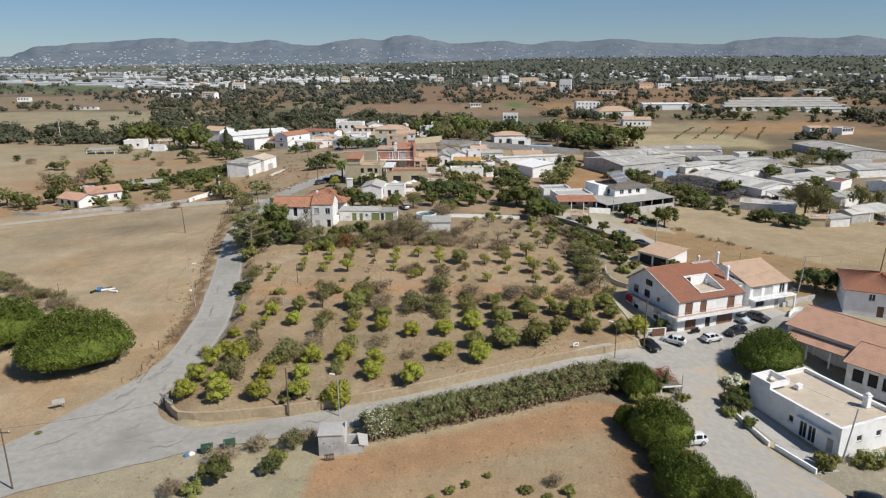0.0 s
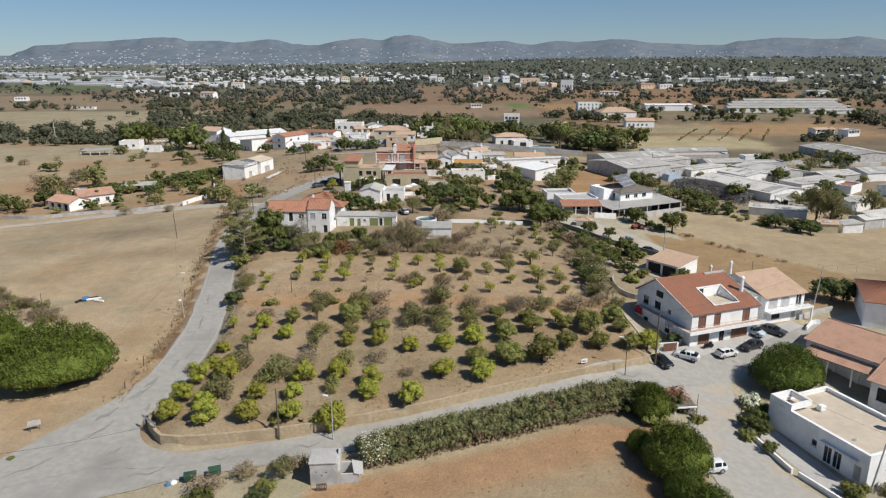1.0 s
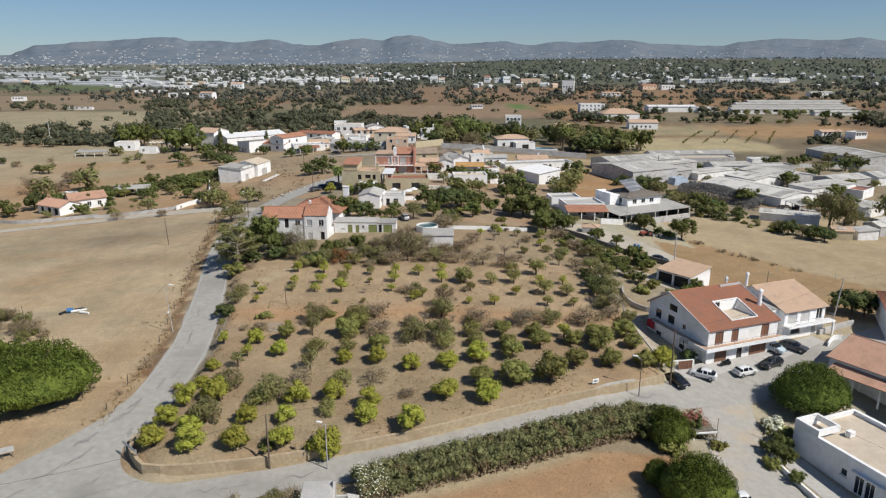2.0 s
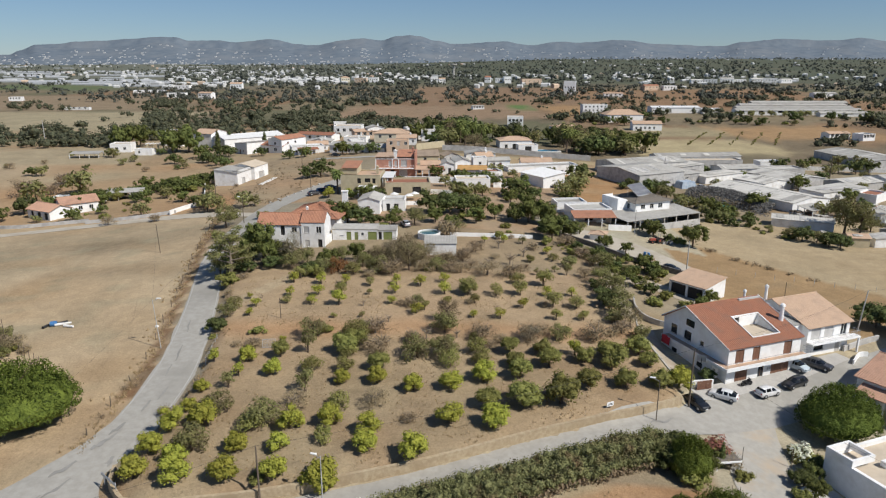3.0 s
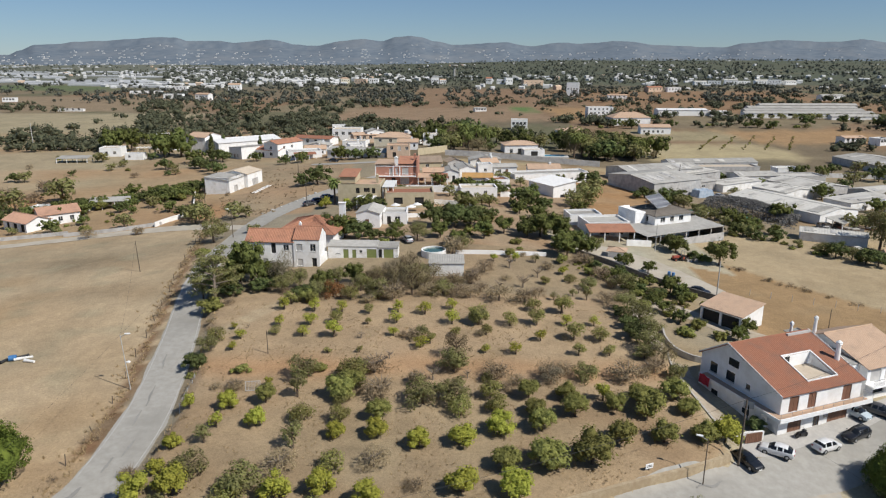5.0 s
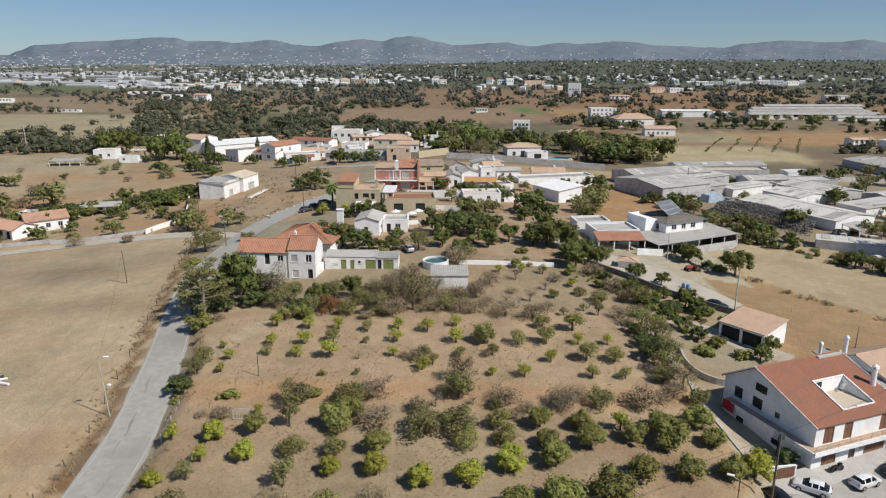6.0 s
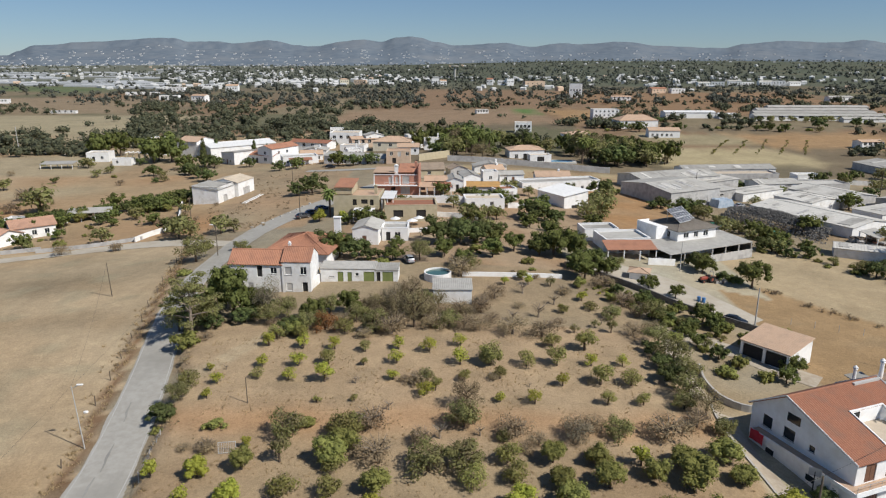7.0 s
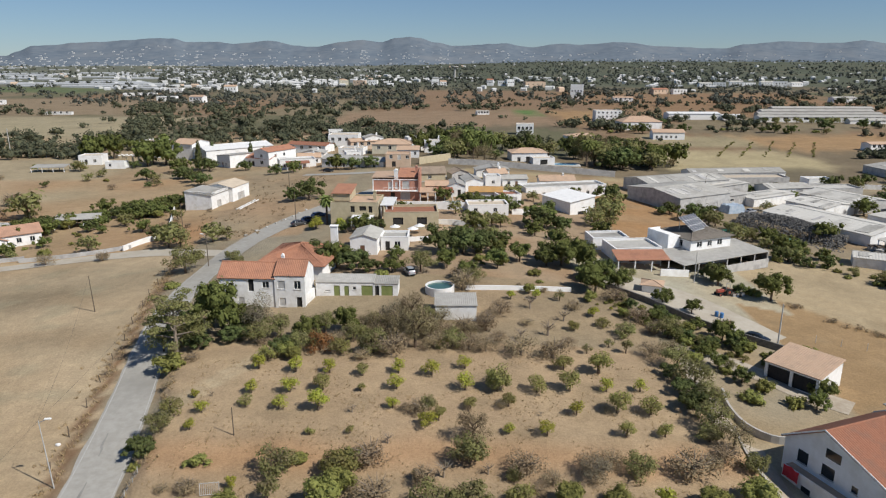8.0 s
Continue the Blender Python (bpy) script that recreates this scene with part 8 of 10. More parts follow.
# fence posts along the field and lane
for k in range(16):
    y = 88 + 6.2 * k
    lane = (-40.4 if y < 105 else -40.6 - (y - 105) * 0.2) - 0.8
    fp = thing("fence_post", lane + plant_rng.uniform(-0.2, 0.2), y, ground(lane, y), plant_rng.random() * 90, "leaning dark wooden fence post", "fence post", "lane fence posts")
    bm = bmesh.new()
    rod(bm, (0, 0, -0.2), (plant_rng.uniform(-0.15, 0.15), plant_rng.uniform(-0.15, 0.15), plant_rng.uniform(0.8, 1.5)), 0.07, 0.055, 6)
    part("stake", bm, "pole_wood", fp)
for k in range(8):
    x, y = -66.0 + 1.35 * k, 112.8 - 1.05 * k
    fp = thing("fence_post", x, y, ground(x, y), 0, "thin grey field fence post", "fence post", "field fence posts")
    bm = bmesh.new()
    rod(bm, (0, 0, -0.2), (0.03, 0, 1.5 if k != 0 else 4.2), 0.05, 0.04, 6)
    part("stake", bm, "pole_wood", fp)
for k in range(22):
    x, y = 56 + 3.4 * k, 148.5 - 1.05 * k
    fp = thing("fence_post", x, y, ground(x, y), 0, "thin grey wire fence post by the field", "fence post", "field boundary posts")
    bm = bmesh.new()
    rod(bm, (0, 0, -0.2), (0, 0, 1.2), 0.045, 0.04, 5)
    part("stake", bm, "pole_grey", fp)

# notice board, barrier and farm litter by the road
board = thing("notice_board", -47.6, 78.2, ground(-47.6, 78.2), 28, "faded white notice board on two leaning posts", "sign board")
board.scale = (0.75, 0.75, 0.75)
part("board_post", boxes((-0.7, -0.62, 0, 0.08, -0.3, 1.9)), "pole_wood", board)
part("board_post", boxes((0.62, 0.7, 0, 0.08, -0.3, 1.7)), "pole_wood", board)
bm = boxes((-0.95, 0.95, -0.06, -0.01, 1.0, 1.9))
part("panel", bm, "greywall", board, "faded pale panel")
plate = thing("sign_plate", 21.4, 92.25, ground(21.4, 91.2) + 0.2, 23, "small white plate fixed above the orchard wall", "sign")
part("plate", rounded(-0.5, 0.5, -0.04, 0.0, 1.35, 1.95, 0.02), "white", plate)
part("plate_post", boxes((-0.05, 0.05, 0.0, 0.06, -0.2, 1.9)), "pole_wood", plate)
bars = boxes((-0.35, 0.35, -0.055, -0.045, 1.55, 1.62), (-0.3, 0.3, -0.055, -0.045, 1.7, 1.76))
part("lettering_bars", bars, "black", plate, "dark unreadable lettering bars")
barrier = thing("crash_barrier", -33.4, 77.6, ground(-33.4, 77.6) + 1.2, -40, "bent galvanised crash barrier on the corner wall", "crash barrier")
part("beam", rounded(-1.6, 1.6, -0.05, 0.05, 0.5, 0.8, 0.03), "steel", barrier)
for k in (-1.3, 0, 1.3):
    part("barrier_post", boxes((k - 0.05, k + 0.05, 0.05, 0.15, -0.6, 0.8)), "steel", barrier)
blue_tank = thing("plastic_drum", -62.2, 119.4, ground(-62.2, 119.4), 20, "blue plastic drum lying in the field", "drum")
bm = bmesh.new()
rod(bm, (-0.5, 0, 0.42), (0.5, 0, 0.42), 0.42, seg=14)
rod(bm, (-0.2, 0, 0.42), (-0.14, 0, 0.42), 0.45, seg=14)
rod(bm, (0.14, 0, 0.42), (0.2, 0, 0.42), 0.45, seg=14)
part("drum", bm, "blue", blue_tank)
for k, (x, y, a, l) in enumerate(((-60.8, 119.6, 20, 2.4), (-59.4, 118.6, -20, 1.8), (-63.2, 118.9, 70, 1.2), (-61.2, 120.2, 40, 1.6))):
    deb = thing("debris_roll", x, y, ground(x, y), a, "rolled pale plastic sheeting lying in the field", "debris")
    bm = bmesh.new()
    rod(bm, (-l / 2, 0, 0.2), (l / 2, 0.1, 0.24), 0.24, 0.18, 9)
    part("roll", bm, "offwhite" if k < 2 else "black", deb)
bag = thing("plastic_bag", -44.6, 117.4, ground(-44.6, 117.4), 0, "white plastic bag caught on the verge", "litter")
bm = bmesh.new()
bmesh.ops.create_icosphere(bm, subdivisions=2, radius=0.22)
for v in bm.verts:
    v.co = Vector((v.co.x * 1.4, v.co.y, max(-0.1, v.co.z))) * (1 + 0.3 * noise.noise(v.co * 9)) + Vector((0, 0, 0.1))
part("bag", bm, "white", bag)


# ---- vehicles ----
def car(x, y, turn, colour, label, length=4.2, estate=False, z=None, group="parked cars"):
    """A rounded car lofted from cross-sections: body shell, glass, wheels and lamps."""
    ob = thing("car", x, y, (ground(x, y) + 0.1) if z is None else z, turn, label, "car", group)
    ob.scale = (0.9, 0.88, 0.9)
    n, L = 30, length / 2
    tail = [(0.0, 0.62), (0.02, 0.9), (0.045, 1.02), (0.13, 1.42), (0.22, 1.47)] if estate else [(0.0, 0.6), (0.02, 0.88), (0.06, 1.0), (0.19, 1.36), (0.28, 1.44)]
    prof = tail + [(0.45, 1.48), (0.56, 1.42), (0.62, 1.3), (0.73, 0.98), (0.8, 0.92), (0.92, 0.8), (0.975, 0.68), (1.0, 0.5)]
    rear_glass = (0.05, 0.15) if estate else (0.06, 0.19)

    def top(s):
        for (sa, za), (sb, zb) in zip(prof, prof[1:]):
            if sa <= s <= sb:
                return za + (zb - za) * (s - sa) / (sb - sa)
        return prof[-1][1]
    rows, shell, panes = [], bmesh.new(), bmesh.new()
    for i in range(n + 1):
        s = i / n
        w = 0.87 * (1 - 0.16 * abs(2 * s - 1) ** 5)
        t = top(s)
        belt = min(t, 0.98 - 0.06 * s)
        low = 0.24 + 0.14 * abs(2 * s - 1) ** 8
        lift = max(0.0, t - belt)
        half = [(w * 0.93, low), (w, low + 0.22), (w * 0.995, (low + belt) / 2 + 0.1), (w * 0.95, belt - 0.02), (w * 0.93, belt), (w * (0.93 - 0.22 * min(1, lift / 0.45)), t - min(lift, 0.05) * 0.9), (w * (0.8 - 0.18 * min(1, lift / 0.45)), t + 0.012), (0.0, t + 0.03)]
        rows.append([(-L + length * s, v, q) for v, q in half] + [(-L + length * s, -v, q) for v, q in half[-2::-1]])
    made = {}

    def vert(bm, p):
        key = (id(bm), tuple(round(c, 4) for c in p))
        if key not in made:
            made[key] = bm.verts.new(p)
        return made[key]
    m = len(rows[0])
    for i in range(n):
        s0, s1 = i / n, (i + 1) / n
        for k in range(m - 1):
            quad = [rows[i][k], rows[i + 1][k], rows[i + 1][k + 1], rows[i][k + 1]]
            lift = min(top(s0), top(s1)) - 0.96
            side = k in (4, m - 6) and lift > 0.02 and i not in (n // 2 - 1, int(n * (0.2 if estate else 0.3)))
            screen = 5 <= k <= m - 7 and (0.575 < (s0 + s1) / 2 < 0.725 or rear_glass[0] < (s0 + s1) / 2 < rear_glass[1])
            bm = panes if side or screen else shell
            ring = []
            for p in quad:
                v = vert(bm, p)
                if v not in ring:
                    ring.append(v)
            if len(ring) > 2 and not bm.faces.get(ring):
                bm.faces.new(ring).smooth = True
    for end in (rows[0], rows[-1]):
        shell.faces.new(list(dict.fromkeys(vert(shell, p) for p in end)))
    bmesh.ops.recalc_face_normals(shell, faces=shell.faces)
    bmesh.ops.recalc_face_normals(panes, faces=panes.faces)
    part("body", shell, colour, ob)
    part("glasshouse", panes, "carglass", ob, "dark tinted glass")
    part("sill", boxes((-L + 0.25, L - 0.25, -0.72, 0.72, 0.16, 0.3)), "black", ob)
    for wx in (-L + 0.8, L - 0.85):
        for sgn in (-1, 1):
            bm = bmesh.new()
            rod(bm, (wx, sgn * 0.66, 0.31), (wx, sgn * 0.885, 0.31), 0.32, seg=16)
            ty = part("wheel", bm, "rubber", ob)
            bm = bmesh.new()
            rod(bm, (wx, sgn * 0.887, 0.31), (wx, sgn * 0.90, 0.31), 0.2, 0.18, 10)
            part("rim", bm, "steel", ty)
    for sgn in (-1, 1):
        part("headlight", rounded(L - 0.22, L - 0.02, sgn * 0.58 - 0.15, sgn * 0.58 + 0.15, 0.58, 0.7, 0.04), "glass", ob)
        part("tail_light", rounded(-L - 0.01, -L + 0.12, sgn * 0.6 - 0.12, sgn * 0.6 + 0.12, 0.68, 0.86, 0.04), paint("tail_red", (0.3, 0.01, 0.01)), ob)
        part("mirror", rounded(L * 0.3, L * 0.3 + 0.12, sgn * 0.95 - 0.09, sgn * 0.95 + 0.09, 0.95, 1.07, 0.03), colour, ob)
    part("number_plate", boxes((L + 0.0, L + 0.015, -0.25, 0.25, 0.38, 0.48)), "offwhite", ob)
    return ob


WHITE, BLACK, GREYC, BLUEC = paint("car_white", (0.75, 0.75, 0.75)), paint("car_black", (0.012, 0.013, 0.016)), paint("car_grey", (0.06, 0.06, 0.065)), paint("car_blue", (0.02, 0.05, 0.12))
car(33.7, 96.6, -66, BLACK, "black hatchback parked by the wall's end")
car(38.1, 98.9, 147, WHITE, "white hatchback parked before the house")
car(44.7, 100.4, 23, WHITE, "white compact estate parked before the garage door", 4.0, True)
car(49.4, 102.6, 207, BLACK, "black estate car parked at the kerb", 4.4, True)
car(54.8, 107.2, -44, GREYC, "dark grey saloon parked on the apron", 4.6)
car(51.6, 106.6, -60, paint("car_pale", (0.5, 0.58, 0.62)), "pale silver-blue car parked under the balcony", 3.8, True)
car(31.7, 71.8, 190, WHITE, "small white van parked under the pine", 3.9, True)
car(48.6, 63.0, -30, BLACK, "black saloon parked near the white house", 4.6)
car(46.4, 134.6, 35, GREYC, "grey car standing inside the open garage", 4.0, z=2.05)
car(46.2, 147.4, -38, BLACK, "black car parked on the yard track", 4.3)
car(-8.0, 168.0, 110, paint("car_silver", (0.35, 0.36, 0.38)), "silver car parked under a tree", 4.2, True)
car(-36.4, 208.4, 40, GREYC, "dark car parked at the lane's edge", 4.3)
car(-34.6, 211.6, 40, BLUEC, "dark blue car parked at the lane's edge", 4.5, True)
car(-33.0, 216.2, 50, BLUEC, "dark blue van parked at the lane's edge", 4.8, True)
car(-44.0, 296.0, 0, BLACK, "black car parked in the village", 4.3)
car(43.6, 179.0, 20, GREYC, "dark car under a cover by the forecourt", 4.0)
bike = thing("motorcycle", 42.6, 102.2, ground(42.6, 102.2) + 0.1, 20, "black motorcycle parked at the house wall", "motorcycle")
for wx in (-0.65, 0.65):
    bm = bmesh.new()
    rod(bm, (wx, -0.06, 0.31), (wx, 0.06, 0.31), 0.31, seg=16)
    part("wheel", bm, "rubber", bike)
bm = boxes((-0.75, 0.3, -0.14, 0.14, 0.62, 0.78), (-0.3, 0.35, -0.17, 0.17, 0.25, 0.62), (0.1, 0.5, -0.15, 0.15, 0.62, 0.95))
part("frame_and_tank", bm, BLACK, bike)
bm = bmesh.new()
rod(bm, (0.65, 0, 0.31), (0.42, 0, 1.0), 0.05, seg=6)
rod(bm, (0.42, -0.35, 1.02), (0.42, 0.35, 1.02), 0.025, seg=6)
part("handlebar", bm, "steel", bike)


for k in range(2):
    pipe = thing("plastic_pipe", -59.3 + 0.9 * k, 234.4, ground(-59.3, 234.4) + 0.15, 0, "long white plastic pipe lying on waste ground", "pipe", "pipes on the waste ground")
    bm = bmesh.new()
    rod(bm, (0, 0, 0), (1.9, 12.5, 0.15), 0.16, seg=10)
    part("pipe_length", bm, "canvas", pipe)


# old bedstead and sagging wire fence at the orchard's edge
bed = thing("bed_frame", -24.1, 106.9, ground(-24.1, 106.9), 8, "rusty grey metal bed frame propped up in the orchard", "bed frame")
bm = bmesh.new()
for a, b in (((-0.9, 0, 0.1), (-0.9, 0.3, 1.2)), ((0.9, 0, 0.1), (0.9, 0.3, 1.2)), ((-0.9, 0, 0.1), (0.9, 0, 0.1)), ((-0.9, 0.3, 1.2), (0.9, 0.3, 1.2))):
    rod(bm, a, b, 0.04, seg=6)
part("outer_frame", bm, "pole_grey", bed)
for k in range(9):
    bm = bmesh.new()
    rod(bm, (-0.72 + 0.18 * k, 0, 0.1), (-0.72 + 0.18 * k, 0.3, 1.2), 0.02, seg=5)
    part("slat", bm, "pole_grey", bed)
sag = thing("wire_fence", -32.0, 103.2, ground(-32.0, 103.2), 4, "sagging grey wire fence with leaning posts", "fence")
for k in range(5):
    x, y = -0.1 * k, 2.0 * k
    bm = bmesh.new()
    rod(bm, (x, y, -0.4), (x + 0.2 * (k % 2), y + 0.1, 1.1), 0.05, seg=6)
    part("fence_post", bm, "pole_grey", sag)
for q in range(4):
    bm = bmesh.new()
    for k in range(4):
        rod(bm, (-0.1 * k, 2.0 * k, 0.2 + 0.26 * q), (-0.1 * (k + 1), 2.0 * (k + 1), 0.2 + 0.26 * q), 0.018, seg=4)
    part("fence_wire", bm, "steel", sag)


# ---- farmyard clutter ----
tractor = thing("tractor", 49.4, 168.4, ground(49.4, 168.4), 200, "small faded red farm tractor parked by the tree", "tractor")
part("bonnet", rounded(0.1, 1.6, -0.3, 0.3, 0.65, 1.2, 0.06), paint("tractor_red", (0.32, 0.06, 0.04)), tractor)
part("chassis", boxes((-0.9, 1.5, -0.2, 0.2, 0.4, 0.65)), "black", tractor)
part("seat", rounded(-0.8, -0.3, -0.25, 0.25, 0.95, 1.1, 0.05), "black", tractor)
part("roll_bar", boxes((-1.0, -0.92, -0.5, -0.42, 0.7, 2.1), (-1.0, -0.92, 0.42, 0.5, 0.7, 2.1), (-1.0, -0.92, -0.42, 0.42, 2.02, 2.1)), "steel", tractor)
for wx, wy, wr in ((-0.7, 0.6, 0.65), (-0.7, -0.6, 0.65), (1.2, 0.5, 0.38), (1.2, -0.5, 0.38)):
    bm = bmesh.new()
    rod(bm, (wx, wy - 0.14, wr), (wx, wy + 0.14, wr), wr, seg=16)
    wh = part("wheel", bm, "rubber", tractor)
    bm = bmesh.new()
    rod(bm, (wx, wy - 0.16, wr), (wx, wy + 0.16, wr), wr * 0.45, seg=10)
    part("rim", bm, paint("rim_red", (0.3, 0.08, 0.05)), wh)
for x, y in ((43.6, 156.6), (44.3, 156.2)):
    dr = thing("plastic_drum", x, y, ground(x, y), 0, "blue plastic drum standing in the farmyard", "drum", "farmyard drums")
    bm = bmesh.new()
    rod(bm, (0, 0, 0), (0, 0, 0.9), 0.3, seg=14)
    rod(bm, (0, 0, 0.28), (0, 0, 0.34), 0.32, seg=14)
    rod(bm, (0, 0, 0.6), (0, 0, 0.66), 0.32, seg=14)
    part("drum", bm, "blue", dr)
prng = random.Random(52)
for k in range(26):
    x, y = 43.8 + prng.gauss(0, 0.8), 153.6 + prng.gauss(0, 0.5)
    bl = thing("clay_block", x, y, ground(x, y), prng.uniform(0, 180), "loose orange hollow clay block", "block", "heap of clay blocks")
    part("block", rounded(-0.2, 0.2, -0.12, 0.12, 0, prng.choice((0.2, 0.2, 0.4)), 0.015), "tile_pale", bl)
crng = random.Random(91)
for k in range(18):
    x, y = 51.4 + crng.gauss(0, 1.0), 169.6 + crng.gauss(0, 0.7)
    cr = thing("scrap_crate", x, y, ground(x, y), crng.uniform(0, 90), "weathered crate among farmyard scrap", "crate", "farmyard scrap")
    w, h = crng.uniform(0.3, 0.6), crng.uniform(0.3, 0.9)
    for q in range(3):
        part("crate_board", boxes((-w, w, -w, w, h * q / 3 + 0.02, h * (q + 1) / 3 - 0.02)), ("wood", "pole_wood", "tile_dark", "greywall")[k % 4], cr)

spots = []
while len(spots) < 260:
    x, y = grass_rng.uniform(-68, -40), grass_rng.uniform(200, 285)
    if noise.noise((x / 6, y / 8, 5)) > 0.05 and clear_of_buildings(x, y, 0.5) and x < -44 + (y - 205) * 0.2:
        spots.append((x, y))
tufts("waste_ground_weeds", "dry brown weeds over the waste ground", spots, 0.7, "dry_leaf", 9)
# vehicles and goods in the shed yards
car(118.6, 206.4, 30, WHITE, "white van standing in the shed yard", 4.8, True, group="yard vehicles")
car(124.0, 210.0, 120, GREYC, "grey car standing in the shed yard", 4.3, group="yard vehicles")
car(127.0, 217.4, 20, WHITE, "white car standing between the sheds", 4.2, group="yard vehicles")
car(108.0, 180.6, -30, BLUEC, "dark blue car by the field huts", 4.2, group="yard vehicles")
car(112.6, 183.0, -20, WHITE, "white pickup by the field huts", 4.6, group="yard vehicles")
car(88.0, 246.0, 30, paint("car_silver", (0.35, 0.36, 0.38)), "silver car beside the grey shed", 4.2, group="yard vehicles")
yard = random.Random(37)
for k in range(46):
    x, y = yard.choice(((84, 240), (104, 204), (116, 200), (128, 214), (122, 180), (96, 178), (112, 222), (146, 206)))
    x, y = x + yard.gauss(0, 3.0), y + yard.gauss(0, 2.4)
    if not clear_of_buildings(x, y, 0.6):
        continue
    st = thing("goods_stack", x, y, ground(x, y), yard.uniform(0, 90), yard.choice(("weathered stack of pallets and boards in the yard", "rusty stack of sheet metal in the yard", "pale stack of building blocks in the yard")), "goods stack", "yard goods")
    w, d, h = yard.uniform(0.6, 1.3), yard.uniform(0.5, 0.9), yard.uniform(0.25, 0.5)
    for q in range(yard.randint(2, 4)):
        e = yard.uniform(-0.1, 0.1)
        part("layer", boxes((-w + e, w + e, -d, d, h * q, h * (q + 0.86))), yard.choice(("pole_wood", "tile_dark", "concrete", "greywall", "fibre_pale")), st)


# ---- garden trees of the village ----
vrng = random.Random(41)
def garden(*rows):
    for kind, x, y, s in rows:
        plant(kind, x, y, s)


garden(("dark_tree", -25.0, 171.6, 1.15), ("green_tree", -21.8, 171.8, 1.1), ("dark_tree", -18.6, 170.6, 1.0), ("dark_tree", -15.4, 168.8, 0.65), ("bush", -13.0, 166.6, 1.0), ("green_tree", -11.2, 169.0, 0.75), ("olive_tree", -6.0, 169.2, 1.05), ("green_tree", -11.0, 178.4, 0.55), ("dark_tree", -2.2, 182.4, 1.3), ("dark_tree", 2.2, 182.2, 1.3), ("dark_tree", 5.8, 183.8, 1.1), ("green_tree", -1.2, 172.4, 0.8), ("green_tree", 8.3, 173.4, 0.85), ("green_tree", 13.1, 179.0, 0.85), ("green_tree", 9.6, 183.5, 0.7), ("olive_tree", 4.8, 202.2, 1.1), ("green_tree", 21.8, 211.0, 1.5), ("bush", 5.0, 177.5, 1.1))
garden(("green_tree", 21.3, 178.6, 1.6), ("green_tree", 25.2, 177.6, 1.2), ("dark_tree", 18.2, 177.4, 0.9), ("green_tree", 24.8, 163.6, 1.2), ("bush", 15.2, 171.0, 1.0), ("withered", 1.8, 165.5, 1.5), ("olive_tree", 3.2, 163.6, 0.8), ("dark_tree", 26.8, 168.8, 0.85), ("green_tree", 29.4, 166.2, 0.8), ("dark_tree", 28.0, 172.6, 0.9), ("dark_tree", 25.4, 171.2, 0.8), ("green_tree", 50.6, 174.0, 0.85), ("dark_tree", 50.4, 176.8, 0.9), ("green_tree", 57.4, 166.8, 1.15), ("bush", 55.2, 169.6, 1.2), ("dark_tree", 52.8, 169.4, 0.5), ("green_tree", 36.0, 161.2, 0.6))
garden(("green_tree", 39.6, 157.0, 0.55), ("bush", 52.4, 144.2, 1.0), ("green_tree", 40.8, 147.0, 0.7), ("bush", 38.2, 144.6, 1.2), ("bush", 36.4, 149.4, 1.1), ("bush", 34.2, 152.6, 1.0), ("bush", 43.4, 143.6, 1.1), ("green_tree", 47.6, 130.8, 0.6), ("green_tree", 45.2, 127.4, 0.5), ("bush", 40.4, 131.4, 1.2), ("dark_tree", 38.2, 133.4, 0.5), ("bush", 37.4, 128.6, 1.1), ("bush", 42.8, 128.0, 1.0), ("green_tree", 36.4, 137.2, 0.5), ("bush", 33.8, 139.5, 1.0), ("bush", 34.6, 144.4, 0.9))
garden(("bush", 31.6, 154.2, 0.8), ("dark_tree", 72.2, 122.2, 1.05), ("dark_tree", 74.0, 121.4, 0.9), ("green_tree", 5.2, 202.6, 1.1), ("olive_tree", 9.4, 205.4, 1.0), ("dark_tree", 20.6, 207.4, 1.3), ("dark_tree", 25.2, 209.0, 0.9), ("olive_tree", 35.6, 216.4, 1.2), ("olive_tree", 41.0, 222.0, 1.5), ("dark_tree", 47.0, 248.0, 1.5), ("olive_tree", 44.0, 234.0, 1.4), ("dark_tree", 66.0, 232.0, 1.2), ("dark_tree", 70.6, 234.4, 1.1), ("green_tree", 7.6, 228.0, 0.9), ("olive_tree", 18.0, 242.0, 1.1), ("green_tree", -20.4, 199.2, 1.0))
garden(("dark_tree", -17.6, 198.4, 0.9), ("green_tree", -24.6, 199.4, 0.6), ("citrus", -31.4, 203.4, 1.3), ("citrus", -26.0, 205.0, 0.8), ("dark_tree", -44.6, 240.0, 1.1), ("dark_tree", -40.6, 242.4, 1.45), ("olive_tree", -51.2, 174.6, 1.35), ("olive_tree", -63.2, 196.8, 1.3), ("olive_tree", -53.8, 198.4, 1.1), ("olive_tree", -60.2, 196.0, 1.0), ("bush", -50.4, 165.6, 1.0), ("bush", -52.6, 184.2, 1.2), ("olive_tree", -51.0, 199.4, 0.8), ("green_tree", -66.0, 203.4, 1.0), ("dark_tree", -69.6, 206.4, 0.8), ("olive_tree", -81.6, 197.4, 1.0))
